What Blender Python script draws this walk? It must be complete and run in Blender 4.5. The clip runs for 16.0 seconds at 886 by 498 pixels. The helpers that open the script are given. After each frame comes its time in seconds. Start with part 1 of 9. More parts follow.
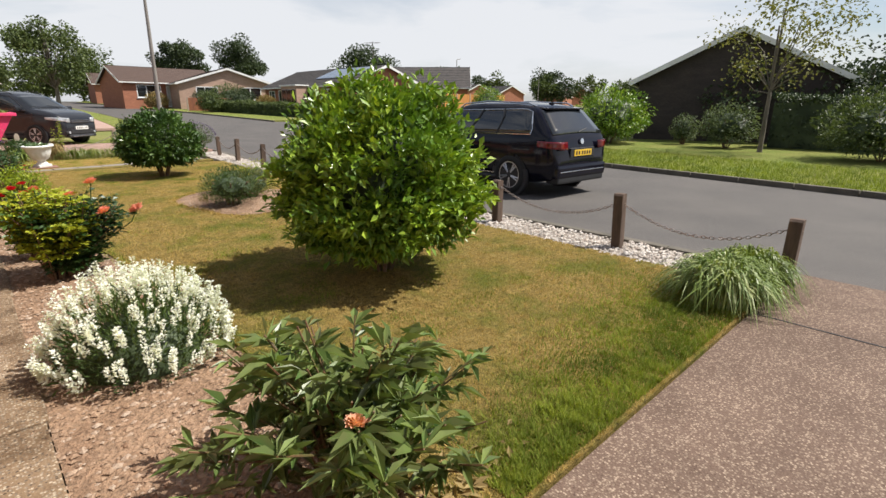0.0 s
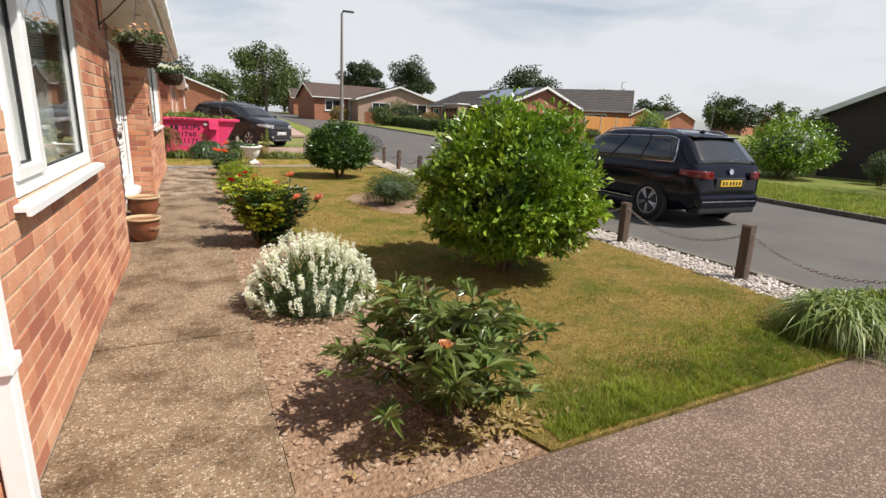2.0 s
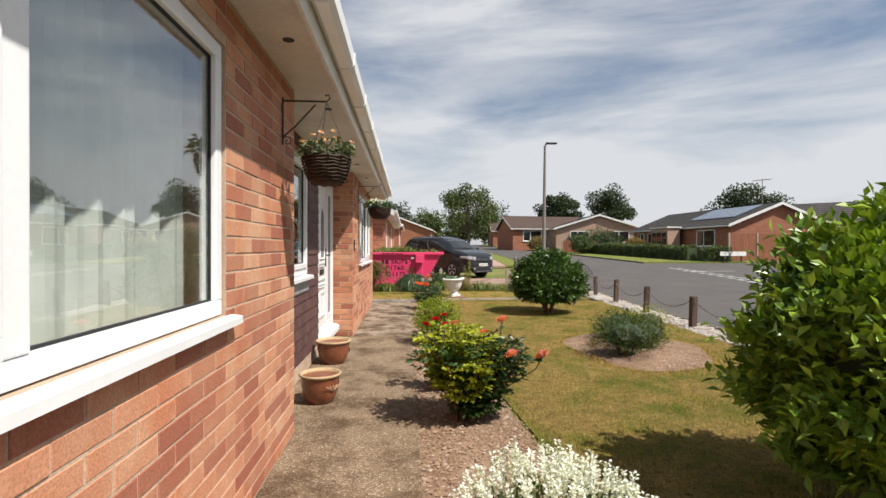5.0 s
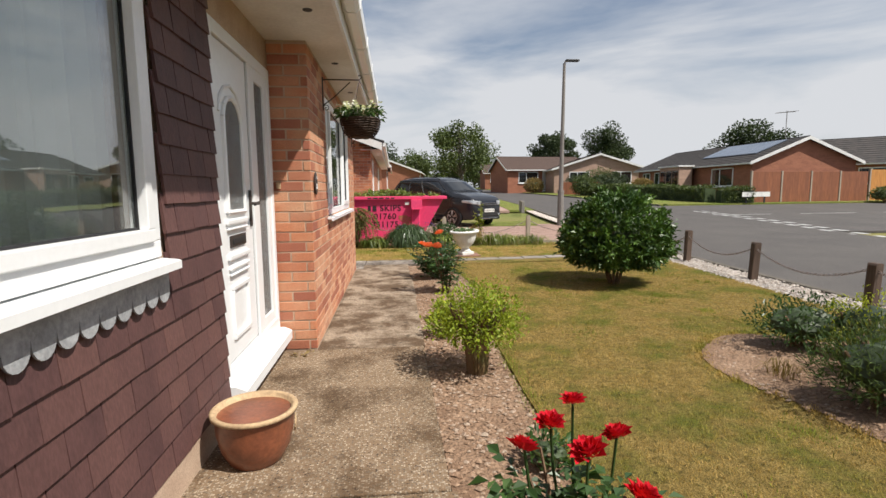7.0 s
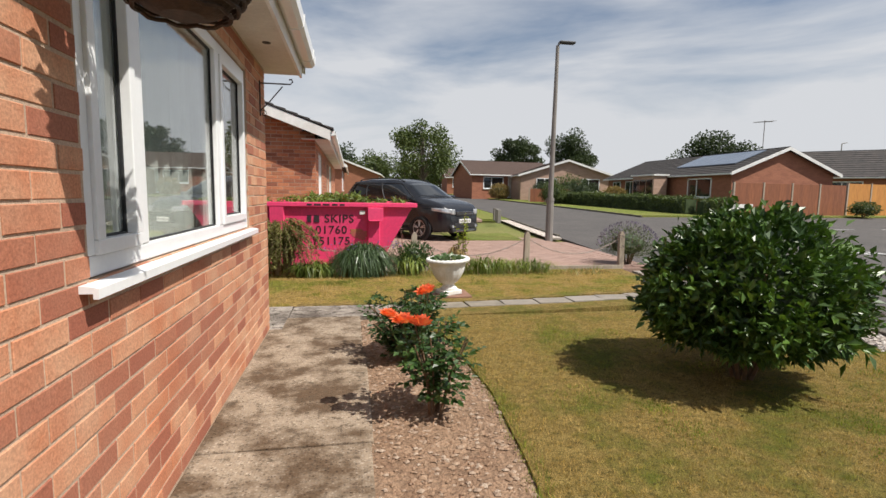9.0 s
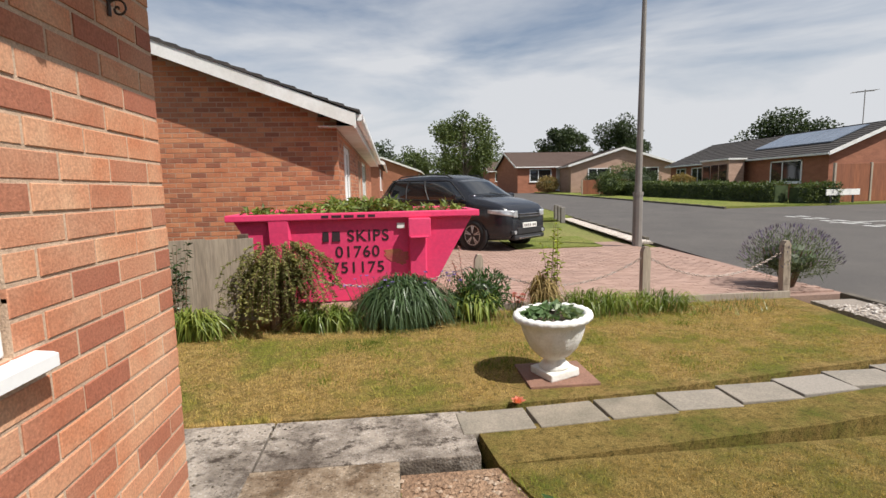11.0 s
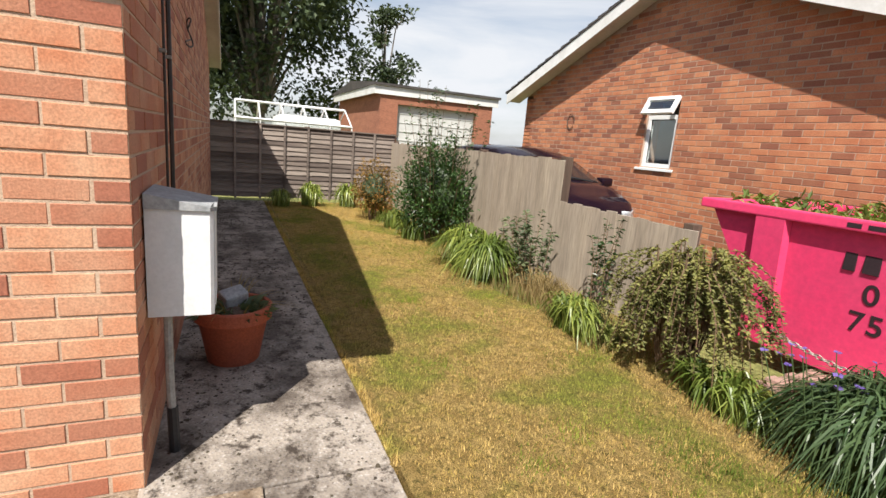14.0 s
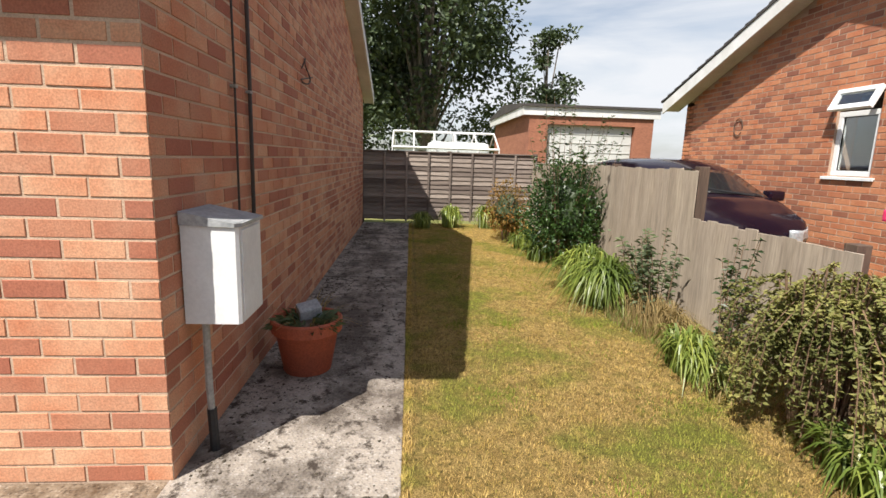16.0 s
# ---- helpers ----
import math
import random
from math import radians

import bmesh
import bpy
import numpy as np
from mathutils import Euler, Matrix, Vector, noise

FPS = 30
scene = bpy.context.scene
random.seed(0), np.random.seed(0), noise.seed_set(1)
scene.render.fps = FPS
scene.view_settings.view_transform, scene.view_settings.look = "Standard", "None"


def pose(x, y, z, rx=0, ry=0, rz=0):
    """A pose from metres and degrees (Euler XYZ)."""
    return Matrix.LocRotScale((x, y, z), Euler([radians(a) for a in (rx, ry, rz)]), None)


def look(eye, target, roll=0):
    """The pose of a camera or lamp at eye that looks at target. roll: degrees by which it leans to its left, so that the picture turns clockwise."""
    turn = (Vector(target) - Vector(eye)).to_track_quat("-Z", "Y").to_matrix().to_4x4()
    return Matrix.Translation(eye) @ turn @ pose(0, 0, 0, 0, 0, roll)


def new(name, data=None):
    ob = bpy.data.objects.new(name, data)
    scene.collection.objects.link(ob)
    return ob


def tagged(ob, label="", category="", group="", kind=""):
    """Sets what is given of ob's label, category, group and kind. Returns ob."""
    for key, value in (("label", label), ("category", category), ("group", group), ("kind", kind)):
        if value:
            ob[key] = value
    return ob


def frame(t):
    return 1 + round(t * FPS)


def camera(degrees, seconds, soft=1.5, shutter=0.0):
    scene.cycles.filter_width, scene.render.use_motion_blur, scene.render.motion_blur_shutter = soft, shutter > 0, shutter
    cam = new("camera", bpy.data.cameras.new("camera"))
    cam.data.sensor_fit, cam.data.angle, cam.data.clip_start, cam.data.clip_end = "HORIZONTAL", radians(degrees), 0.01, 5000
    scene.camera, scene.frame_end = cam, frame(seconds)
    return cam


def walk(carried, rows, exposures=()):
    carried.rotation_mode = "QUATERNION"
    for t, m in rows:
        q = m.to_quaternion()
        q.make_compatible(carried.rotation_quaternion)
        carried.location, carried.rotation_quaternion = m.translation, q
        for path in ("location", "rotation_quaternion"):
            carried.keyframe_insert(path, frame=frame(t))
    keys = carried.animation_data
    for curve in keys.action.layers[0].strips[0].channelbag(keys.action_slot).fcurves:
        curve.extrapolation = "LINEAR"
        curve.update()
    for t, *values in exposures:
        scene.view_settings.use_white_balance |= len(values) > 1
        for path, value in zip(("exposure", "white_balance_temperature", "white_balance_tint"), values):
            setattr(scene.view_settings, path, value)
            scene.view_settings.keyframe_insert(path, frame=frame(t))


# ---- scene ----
cam = camera(83.6, 16.0)
PATH = [
    (0, (0.042, 0.112, 1.279), (1.367, 1.503, 0.722), 0.2),
    (0.5, (-0.118, -0.106, 1.283), (1.014, 1.433, 0.69), 1.5),
    (1, (-0.152, -0.369, 1.264), (0.825, 1.26, 0.638), 1.5),
    (1.5, (-0.159, -0.487, 1.294), (0.714, 1.222, 0.733), 2.4),
    (2, (-0.157, -0.48, 1.298), (0.713, 1.25, 0.799), 2.6),
    (2.5, (-0.155, -0.476, 1.304), (0.696, 1.283, 0.875), 3.4),
    (3, (-0.155, -0.482, 1.32), (0.678, 1.296, 0.934), 2.7),
    (3.5, (-0.123, -0.351, 1.299), (0.657, 1.452, 0.925), 0.3),
    (3.8, (-0.123, -0.191, 1.283), (0.589, 1.644, 0.93), 0.4),
    (4, (-0.11, -0.039, 1.276), (0.434, 1.877, 1.097), 0.6),
    (4.5, (0.014, 0.547, 1.286), (0.236, 2.535, 1.321), 2.2),
    (4.7, (0.012, 0.804, 1.259), (0.172, 2.797, 1.282), 0.5),
    (6.8, (-0.109, 4.048, 1.19), (0.033, 6.029, 0.951), -1.2),
    (7, (-0.132, 4.352, 1.197), (0.061, 6.329, 0.963), -0.5),
    (7.5, (-0.095, 5.077, 1.207), (0.138, 7.05, 0.973), -0.6),
    (8, (-0.087, 5.889, 1.212), (0.163, 7.854, 0.937), 0.6),
    (8.5, (-0.013, 6.668, 1.225), (0.313, 8.624, 0.969), -0.1),
    (9, (-0.004, 7.48, 1.231), (0.357, 9.435, 1.013), 0.9),
    (9.5, (0.023, 8.212, 1.251), (0.387, 10.167, 1.035), 0.9),
    (9.7, (0.031, 8.486, 1.284), (0.377, 10.444, 1.071), 0.4),
    (11.8, (0.151, 11.0, 1.31), (0.269, 12.977, 1.032), -1.0),
    (12, (0.191, 11.172, 1.298), (0.28, 13.148, 1.001), -1.1),
    (12.5, (0.545, 11.455, 1.252), (0.29, 13.404, 0.886), -2.2),
    (13, (0.878, 11.682, 1.316), (-0.048, 13.396, 0.86), 1.2),
    (13.1, (0.917, 11.751, 1.318), (-0.112, 13.399, 0.845), 2.1),
    (13.5, (1.019, 12.026, 1.32), (-0.411, 13.34, 0.841), 2.6),
    (13.6, (1.081, 12.074, 1.322), (-0.434, 13.289, 0.848), 2.6),
    (14, (1.113, 12.337, 1.318), (-0.676, 13.131, 0.907), 4.8),
    (14.5, (1.06, 12.626, 1.261), (-0.808, 13.184, 0.816), 4.2),
    (15, (1.054, 12.836, 1.293), (-0.855, 13.232, 0.845), 1.8),
    (15.5, (1.103, 12.952, 1.303), (-0.848, 13.153, 0.913), 1.7),
    (16, (1.104, 12.97, 1.302), (-0.858, 13.106, 0.942), 1.8),
]
walk(cam, [(t, look(eye, target, roll)) for t, eye, target, roll in PATH], [(0, 0.62), (1, 0.72), (1.6, 0.60), (2.5, 0.52), (4.5, 0.43), (7, 0.38), (8, 0.31), (9.7, 0.36), (12, 0.46), (13.4, 0.72), (16, 0.75)])

SUN_DIR = Vector((1.37, -1.07, 2.42)).normalized()
SUN_ELEV = math.asin(SUN_DIR.z)
SUN_ROT = math.atan2(SUN_DIR.x, SUN_DIR.y)

# world: hazy summer sky with broken cloud
world = bpy.data.worlds.new("sky")
scene.world = world
world.use_nodes = True
wn = world.node_tree
wn.nodes.clear()


def wnode(kind, **kw):
    n = wn.nodes.new(kind)
    for k, v in kw.items():
        n.inputs[k].default_value = v
    return n


w_out = wnode("ShaderNodeOutputWorld")
w_sky = wnode("ShaderNodeTexSky")
w_sky.sky_type = "NISHITA"
w_sky.sun_disc = False
w_sky.sun_elevation = SUN_ELEV
w_sky.sun_rotation = SUN_ROT
w_sky.dust_density = 1.5
w_bg = wnode("ShaderNodeBackground", Strength=0.075)
w_cloud = wnode("ShaderNodeBackground", Color=(0.90, 0.92, 0.96, 1), Strength=0.60)
w_mix = wnode("ShaderNodeMixShader")
w_tc = wnode("ShaderNodeTexCoord")
w_map = wnode("ShaderNodeMapping", Scale=(1.1, 1.1, 5.0), Rotation=(0.05, 0.03, 0.5))
w_noise = wnode("ShaderNodeTexNoise", Scale=1.5, Detail=7.0, Roughness=0.55, Distortion=0.35)
w_ramp = wnode("ShaderNodeValToRGB")
w_ramp.color_ramp.elements[0].position = 0.34
w_ramp.color_ramp.elements[0].color = (0.10, 0.10, 0.10, 1)
w_ramp.color_ramp.elements[1].position = 0.60
w_ramp.color_ramp.elements[1].color = (0.97, 0.97, 0.97, 1)
for a, b in ((w_tc.outputs["Generated"], w_map.inputs["Vector"]), (w_map.outputs["Vector"], w_noise.inputs["Vector"]),
             (w_noise.outputs["Fac"], w_ramp.inputs["Fac"]), (w_ramp.outputs["Color"], w_mix.inputs["Fac"]),
             (w_sky.outputs["Color"], w_bg.inputs["Color"]), (w_bg.outputs["Background"], w_mix.inputs[1]),
             (w_cloud.outputs["Background"], w_mix.inputs[2]), (w_mix.outputs["Shader"], w_out.inputs["Surface"])):
    wn.links.new(a, b)
w_sep = wnode("ShaderNodeSeparateXYZ")
w_up = wnode("ShaderNodeMapRange", **{"From Min": 0.06, "From Max": 0.48, "To Min": 0.055, "To Max": -0.10})
w_add = wn.nodes.new("ShaderNodeMath")
wn.links.new(w_tc.outputs["Generated"], w_sep.inputs["Vector"])
wn.links.new(w_sep.outputs["Z"], w_up.inputs["Value"])
wn.links.new(w_noise.outputs["Fac"], w_add.inputs[0])
wn.links.new(w_up.outputs["Result"], w_add.inputs[1])
wn.links.new(w_add.outputs[0], w_ramp.inputs["Fac"])

sun = new("sun", bpy.data.lights.new("sun", "SUN"))
sun.data.energy = 5.0
sun.data.angle = radians(0.53)
sun.data.color = (1.0, 0.95, 0.87)
sun.matrix_world = look(SUN_DIR * 60, (0, 0, 0))

# ---------------------------------------------------------------- materials


def nodes_of(name):
    m = bpy.data.materials.new(name)
    m.use_nodes = True
    t = m.node_tree
    return m, t, t.nodes["Principled BSDF"]


def rgba(c):
    return (c[0], c[1], c[2], 1.0)


def mixed(t, fac, a, b, blend="MIX"):
    n = t.nodes.new("ShaderNodeMix")
    n.data_type = "RGBA"
    n.blend_type = blend
    for sock, v in ((n.inputs["Factor"], fac), (n.inputs["A"], a), (n.inputs["B"], b)):
        if isinstance(v, bpy.types.NodeSocket):
            t.links.new(v, sock)
        elif isinstance(v, (int, float)):
            sock.default_value = v
        else:
            sock.default_value = rgba(v)
    return n.outputs["Result"]


def noise_of(t, scale, detail=4.0, rough=0.6, stretch=None):
    geo = t.nodes.new("ShaderNodeNewGeometry")
    vec = geo.outputs["Position"]
    if stretch:
        mp = t.nodes.new("ShaderNodeMapping")
        mp.inputs["Scale"].default_value = stretch
        t.links.new(vec, mp.inputs["Vector"])
        vec = mp.outputs["Vector"]
    n = t.nodes.new("ShaderNodeTexNoise")
    n.inputs["Scale"].default_value = scale
    n.inputs["Detail"].default_value = detail
    n.inputs["Roughness"].default_value = rough
    t.links.new(vec, n.inputs["Vector"])
    return n.outputs["Fac"]


def ramp_of(t, fac, lo, hi):
    r = t.nodes.new("ShaderNodeMapRange")
    r.inputs["From Min"].default_value = lo
    r.inputs["From Max"].default_value = hi
    t.links.new(fac, r.inputs["Value"])
    return r.outputs["Result"]


def random_of(t):
    oi = t.nodes.new("ShaderNodeObjectInfo")
    geo = t.nodes.new("ShaderNodeNewGeometry")
    add = t.nodes.new("ShaderNodeMath")
    add.operation = "ADD"
    t.links.new(oi.outputs["Random"], add.inputs[0])
    t.links.new(geo.outputs["Random Per Island"], add.inputs[1])
    fr = t.nodes.new("ShaderNodeMath")
    fr.operation = "FRACT"
    t.links.new(add.outputs[0], fr.inputs[0])
    return fr.outputs[0]


def bump_of(t, p, height, strength, dist=0.01):
    b = t.nodes.new("ShaderNodeBump")
    b.inputs["Strength"].default_value = strength
    b.inputs["Distance"].default_value = dist
    t.links.new(height, b.inputs["Height"])
    t.links.new(b.outputs["Normal"], p.inputs["Normal"])


def mat(name, c1, c2=None, scale=3.0, rough=0.7, bump=0.25, fine=90.0, metal=0.0, spec=0.4, rnd=None, stretch=None, dist=0.006, coat=0.0, spread=(0.35, 0.65), grain=0.25):
    """A surface with colour variation at two scales, optional variation from piece to piece, and fine relief."""
    m, t, p = nodes_of(name)
    c2 = c2 or tuple(v * 0.75 for v in c1)
    col = mixed(t, ramp_of(t, noise_of(t, scale, 5.0, 0.6, stretch), *spread), c1, c2)
    if rnd:
        col = mixed(t, ramp_of(t, random_of(t), *rnd[1]), col, rnd[0])
    f = noise_of(t, fine, 3.0, 0.6, stretch)
    shade = t.nodes.new("ShaderNodeMapRange")
    shade.inputs["From Min"].default_value = 0.3
    shade.inputs["From Max"].default_value = 0.7
    shade.inputs["To Min"].default_value = 1.0 - grain
    shade.inputs["To Max"].default_value = 1.0 + grain * 0.6
    t.links.new(f, shade.inputs["Value"])
    comb = t.nodes.new("ShaderNodeCombineColor")
    for k in ("Red", "Green", "Blue"):
        t.links.new(shade.outputs["Result"], comb.inputs[k])
    col = mixed(t, 1.0, col, comb.outputs["Color"], "MULTIPLY")
    t.links.new(col, p.inputs["Base Color"])
    p.inputs["Roughness"].default_value = rough
    p.inputs["Metallic"].default_value = metal
    p.inputs["Specular IOR Level"].default_value = spec
    p.inputs["Coat Weight"].default_value = coat
    p.inputs["Coat Roughness"].default_value = 0.06
    if bump:
        bump_of(t, p, f, bump, dist)
    return m


def leaf_mat(name, c1, c2, rough=0.45, trans=0.3, spec=0.4, c3=None, patch=2.2):
    """Foliage: every leaf its own tone, with some light coming through."""
    m, t, p = nodes_of(name)
    geo = t.nodes.new("ShaderNodeNewGeometry")
    col = mixed(t, geo.outputs["Random Per Island"], c1, c2)
    col = mixed(t, ramp_of(t, noise_of(t, patch, 3.0), 0.4, 0.62), col, c3 or tuple(v * 0.72 for v in c2))
    t.links.new(col, p.inputs["Base Color"])
    p.inputs["Roughness"].default_value = rough
    p.inputs["Specular IOR Level"].default_value = spec
    tr = t.nodes.new("ShaderNodeBsdfTranslucent")
    t.links.new(mixed(t, 1.0, col, (1.3, 1.35, 0.6), "MULTIPLY"), tr.inputs["Color"])
    mx = t.nodes.new("ShaderNodeMixShader")
    mx.inputs["Fac"].default_value = trans
    t.links.new(p.outputs["BSDF"], mx.inputs[1])
    t.links.new(tr.outputs["BSDF"], mx.inputs[2])
    t.links.new(mx.outputs["Shader"], t.nodes["Material Output"].inputs["Surface"])
    return m


def pane_mat(name, tint=(0.93, 0.96, 0.95)):
    """Window glass: clear, with reflections that grow towards grazing angles."""
    m, t, p = nodes_of(name)
    t.nodes.remove(p)
    lw = t.nodes.new("ShaderNodeLayerWeight")
    lw.inputs["Blend"].default_value = 0.5
    pw = t.nodes.new("ShaderNodeMath")
    pw.operation = "POWER"
    pw.inputs[1].default_value = 3.0
    t.links.new(lw.outputs["Facing"], pw.inputs[0])
    fr = t.nodes.new("ShaderNodeMapRange")
    fr.inputs["To Min"].default_value = 0.16
    fr.inputs["To Max"].default_value = 0.9
    t.links.new(pw.outputs[0], fr.inputs["Value"])
    tp = t.nodes.new("ShaderNodeBsdfTransparent")
    tp.inputs["Color"].default_value = rgba(tint)
    gl = t.nodes.new("ShaderNodeBsdfGlossy")
    gl.inputs["Roughness"].default_value = 0.015
    b = t.nodes.new("ShaderNodeBump")
    b.inputs["Strength"].default_value = 0.03
    b.inputs["Distance"].default_value = 0.02
    t.links.new(noise_of(t, 2.5, 2.0), b.inputs["Height"])
    t.links.new(b.outputs["Normal"], gl.inputs["Normal"])
    mx = t.nodes.new("ShaderNodeMixShader")
    t.links.new(fr.outputs["Result"], mx.inputs["Fac"])
    t.links.new(tp.outputs["BSDF"], mx.inputs[1])
    t.links.new(gl.outputs["BSDF"], mx.inputs[2])
    t.links.new(mx.outputs["Shader"], t.nodes["Material Output"].inputs["Surface"])
    return m


def aggregate_mat(name, base, stone_a, stone_b, stain, scale=70.0, stain_scale=1.3, stain_amt=(0.42, 0.66), rough=0.85, bump=0.5, moss=None):
    """Concrete with exposed pebbles, stained and lichened."""
    m, t, p = nodes_of(name)
    geo = t.nodes.new("ShaderNodeNewGeometry")
    v = t.nodes.new("ShaderNodeTexVoronoi")
    v.inputs["Scale"].default_value = scale
    t.links.new(geo.outputs["Position"], v.inputs["Vector"])
    sep = t.nodes.new("ShaderNodeSeparateColor")
    t.links.new(v.outputs["Color"], sep.inputs["Color"])
    stones = mixed(t, sep.outputs["Red"], stone_a, stone_b)
    cover = ramp_of(t, v.outputs["Distance"], 0.62, 0.38)
    pick = t.nodes.new("ShaderNodeMath")
    pick.operation = "MULTIPLY"
    t.links.new(cover, pick.inputs[0])
    t.links.new(ramp_of(t, sep.outputs["Green"], 0.25, 0.4), pick.inputs[1])
    col = mixed(t, pick.outputs[0], base, stones)
    col = mixed(t, ramp_of(t, noise_of(t, stain_scale, 6.0, 0.68), *stain_amt), col, mixed(t, 1.0, col, stain, "MULTIPLY"))
    if moss:
        col = mixed(t, ramp_of(t, noise_of(t, moss[1], 8.0, 0.75), *moss[2]), col, moss[0])
    t.links.new(col, p.inputs["Base Color"])
    p.inputs["Roughness"].default_value = rough
    p.inputs["Specular IOR Level"].default_value = 0.25
    bump_of(t, p, v.outputs["Distance"], bump, 0.006)
    return m


BRICK = mat("brick_red", (0.51, 0.20, 0.102), (0.59, 0.34, 0.21), 3.5, 0.85, 0.5, 130.0, rnd=((0.31, 0.098, 0.06), (0.3, 1.05)), dist=0.003, grain=0.28)
BRICK_NB = mat("brick_neighbour", (0.47, 0.165, 0.08), (0.56, 0.245, 0.125), 5.0, 0.85, 0.4, 110.0, rnd=((0.20, 0.075, 0.052), (0.35, 1.15)), dist=0.004, grain=0.3)
MORTAR_NB = mat("mortar_neighbour", (0.47, 0.33, 0.245), (0.38, 0.26, 0.19), 4.0, 0.95, 0.5, 160.0)
MORTAR = mat("mortar", (0.55, 0.41, 0.30), (0.45, 0.32, 0.23), 4.0, 0.95, 0.5, 160.0)
UPVC = mat("upvc_white", (0.80, 0.81, 0.82), (0.76, 0.77, 0.77), 2.0, 0.28, 0.0, 40.0, spec=0.5, grain=0.03)
SOFFIT = mat("soffit_paint", (0.72, 0.70, 0.66), (0.58, 0.55, 0.50), 2.0, 0.6, 0.1, 40.0, grain=0.08)
PAINT_WHITE = mat("white_gloss", (0.78, 0.78, 0.77), (0.66, 0.65, 0.62), 2.5, 0.4, 0.1, 30.0, grain=0.06)
URN_WHITE = mat("urn_white", (0.78, 0.77, 0.75), (0.66, 0.65, 0.60), 9.0, 0.75, 0.5, 60.0, grain=0.08, dist=0.01)
SEAL = mat("black_gasket", (0.02, 0.02, 0.022), None, 5, 0.6, 0.0)
PANE = pane_mat("window_pane")
OBSCURE = mat("obscure_glass", (0.055, 0.06, 0.06), (0.10, 0.11, 0.11), 16.0, 0.12, 0.7, 55.0, spec=0.8, dist=0.02)
CURTAIN = mat("net_curtain", (0.66, 0.68, 0.64), (0.55, 0.57, 0.53), 4.0, 0.9, 0.2, 200.0, grain=0.1)
ROOM = mat("room_wall", (0.42, 0.40, 0.36), None, 2.0, 0.9, 0.0)
TILE_HUNG = mat("plum_tile", (0.105, 0.050, 0.047), (0.075, 0.036, 0.036), 6.0, 0.62, 0.35, 120.0, rnd=((0.135, 0.066, 0.058), (0.2, 1.2)), dist=0.004, stretch=(1, 1, 0.35))
LEAD = mat("lead_flashing", (0.40, 0.41, 0.42), (0.28, 0.29, 0.30), 9.0, 0.55, 0.3, 60.0)
ROOF_TILE = mat("roof_tile", (0.048, 0.044, 0.043), (0.075, 0.065, 0.060), 2.5, 0.85, 0.5, 30.0, rnd=((0.035, 0.032, 0.031), (0.4, 1.1)))
ROOF_BROWN = mat("roof_tile_brown", (0.105, 0.068, 0.052), (0.075, 0.052, 0.043), 2.0, 0.85, 0.4, 20.0, rnd=((0.085, 0.055, 0.045), (0.3, 1.2)))
CONCRETE_PATH = aggregate_mat("path_concrete", (0.20, 0.135, 0.082), (0.47, 0.39, 0.29), (0.05, 0.032, 0.023), (0.42, 0.37, 0.32), 100.0, 2.6, (0.44, 0.64))
CONCRETE_SIDE = aggregate_mat("side_path_concrete", (0.33, 0.285, 0.24), (0.44, 0.40, 0.36), (0.19, 0.155, 0.13), (0.34, 0.32, 0.31), 80.0, 1.8, (0.44, 0.60), moss=((0.05, 0.038, 0.03), 9.0, (0.51, 0.61)))
CONCRETE_PALE = aggregate_mat("pale_path_concrete", (0.30, 0.235, 0.17), (0.44, 0.37, 0.29), (0.13, 0.095, 0.068), (0.34, 0.28, 0.23), 80.0, 3.0, (0.42, 0.58), moss=((0.085, 0.062, 0.042), 9.0, (0.54, 0.64)))
DRIVE = aggregate_mat("drive_aggregate", (0.135, 0.089, 0.066), (0.39, 0.30, 0.225), (0.085, 0.05, 0.038), (0.62, 0.60, 0.59), 110.0, 1.0, (0.40, 0.68), bump=0.6)
TARMAC = mat("tarmac", (0.078, 0.071, 0.067), (0.102, 0.092, 0.085), 0.7, 0.85, 0.6, 160.0, dist=0.006, grain=0.35)
PAVER_PINK = mat("block_paving", (0.33, 0.215, 0.17), (0.28, 0.185, 0.15), 1.2, 0.85, 0.4, 90.0, rnd=((0.40, 0.27, 0.22), (0.3, 1.2)))
SLAB = mat("paving_slab", (0.27, 0.23, 0.18), (0.17, 0.15, 0.115), 4.0, 0.9, 0.4, 90.0, rnd=((0.30, 0.27, 0.24), (0.3, 1.2)))
SLAB_RED = mat("red_slab", (0.26, 0.14, 0.10), (0.20, 0.11, 0.08), 6.0, 0.9, 0.4, 90.0)
KERB = mat("kerb_concrete", (0.15, 0.13, 0.105), (0.09, 0.08, 0.062), 3.0, 0.9, 0.4, 70.0, rnd=((0.11, 0.10, 0.08), (0.3, 1.2)))
SOIL = mat("dry_soil", (0.30, 0.195, 0.125), (0.215, 0.130, 0.080), 3.5, 0.95, 0.9, 45.0, dist=0.03, grain=0.4)
CLOD = mat("soil_clod", (0.33, 0.225, 0.15), (0.22, 0.135, 0.085), 12.0, 0.95, 0.5, 120.0, rnd=((0.40, 0.32, 0.25), (0.5, 1.1)))
GRAVEL = mat("gravel_stone", (0.52, 0.46, 0.40), (0.38, 0.31, 0.26), 15.0, 0.8, 0.3, 120.0, rnd=((0.62, 0.58, 0.54), (0.2, 1.1)))
GRAVEL_BED = mat("gravel_bed", (0.40, 0.35, 0.30), (0.25, 0.21, 0.18), 45.0, 0.9, 0.9, 90.0, dist=0.02)
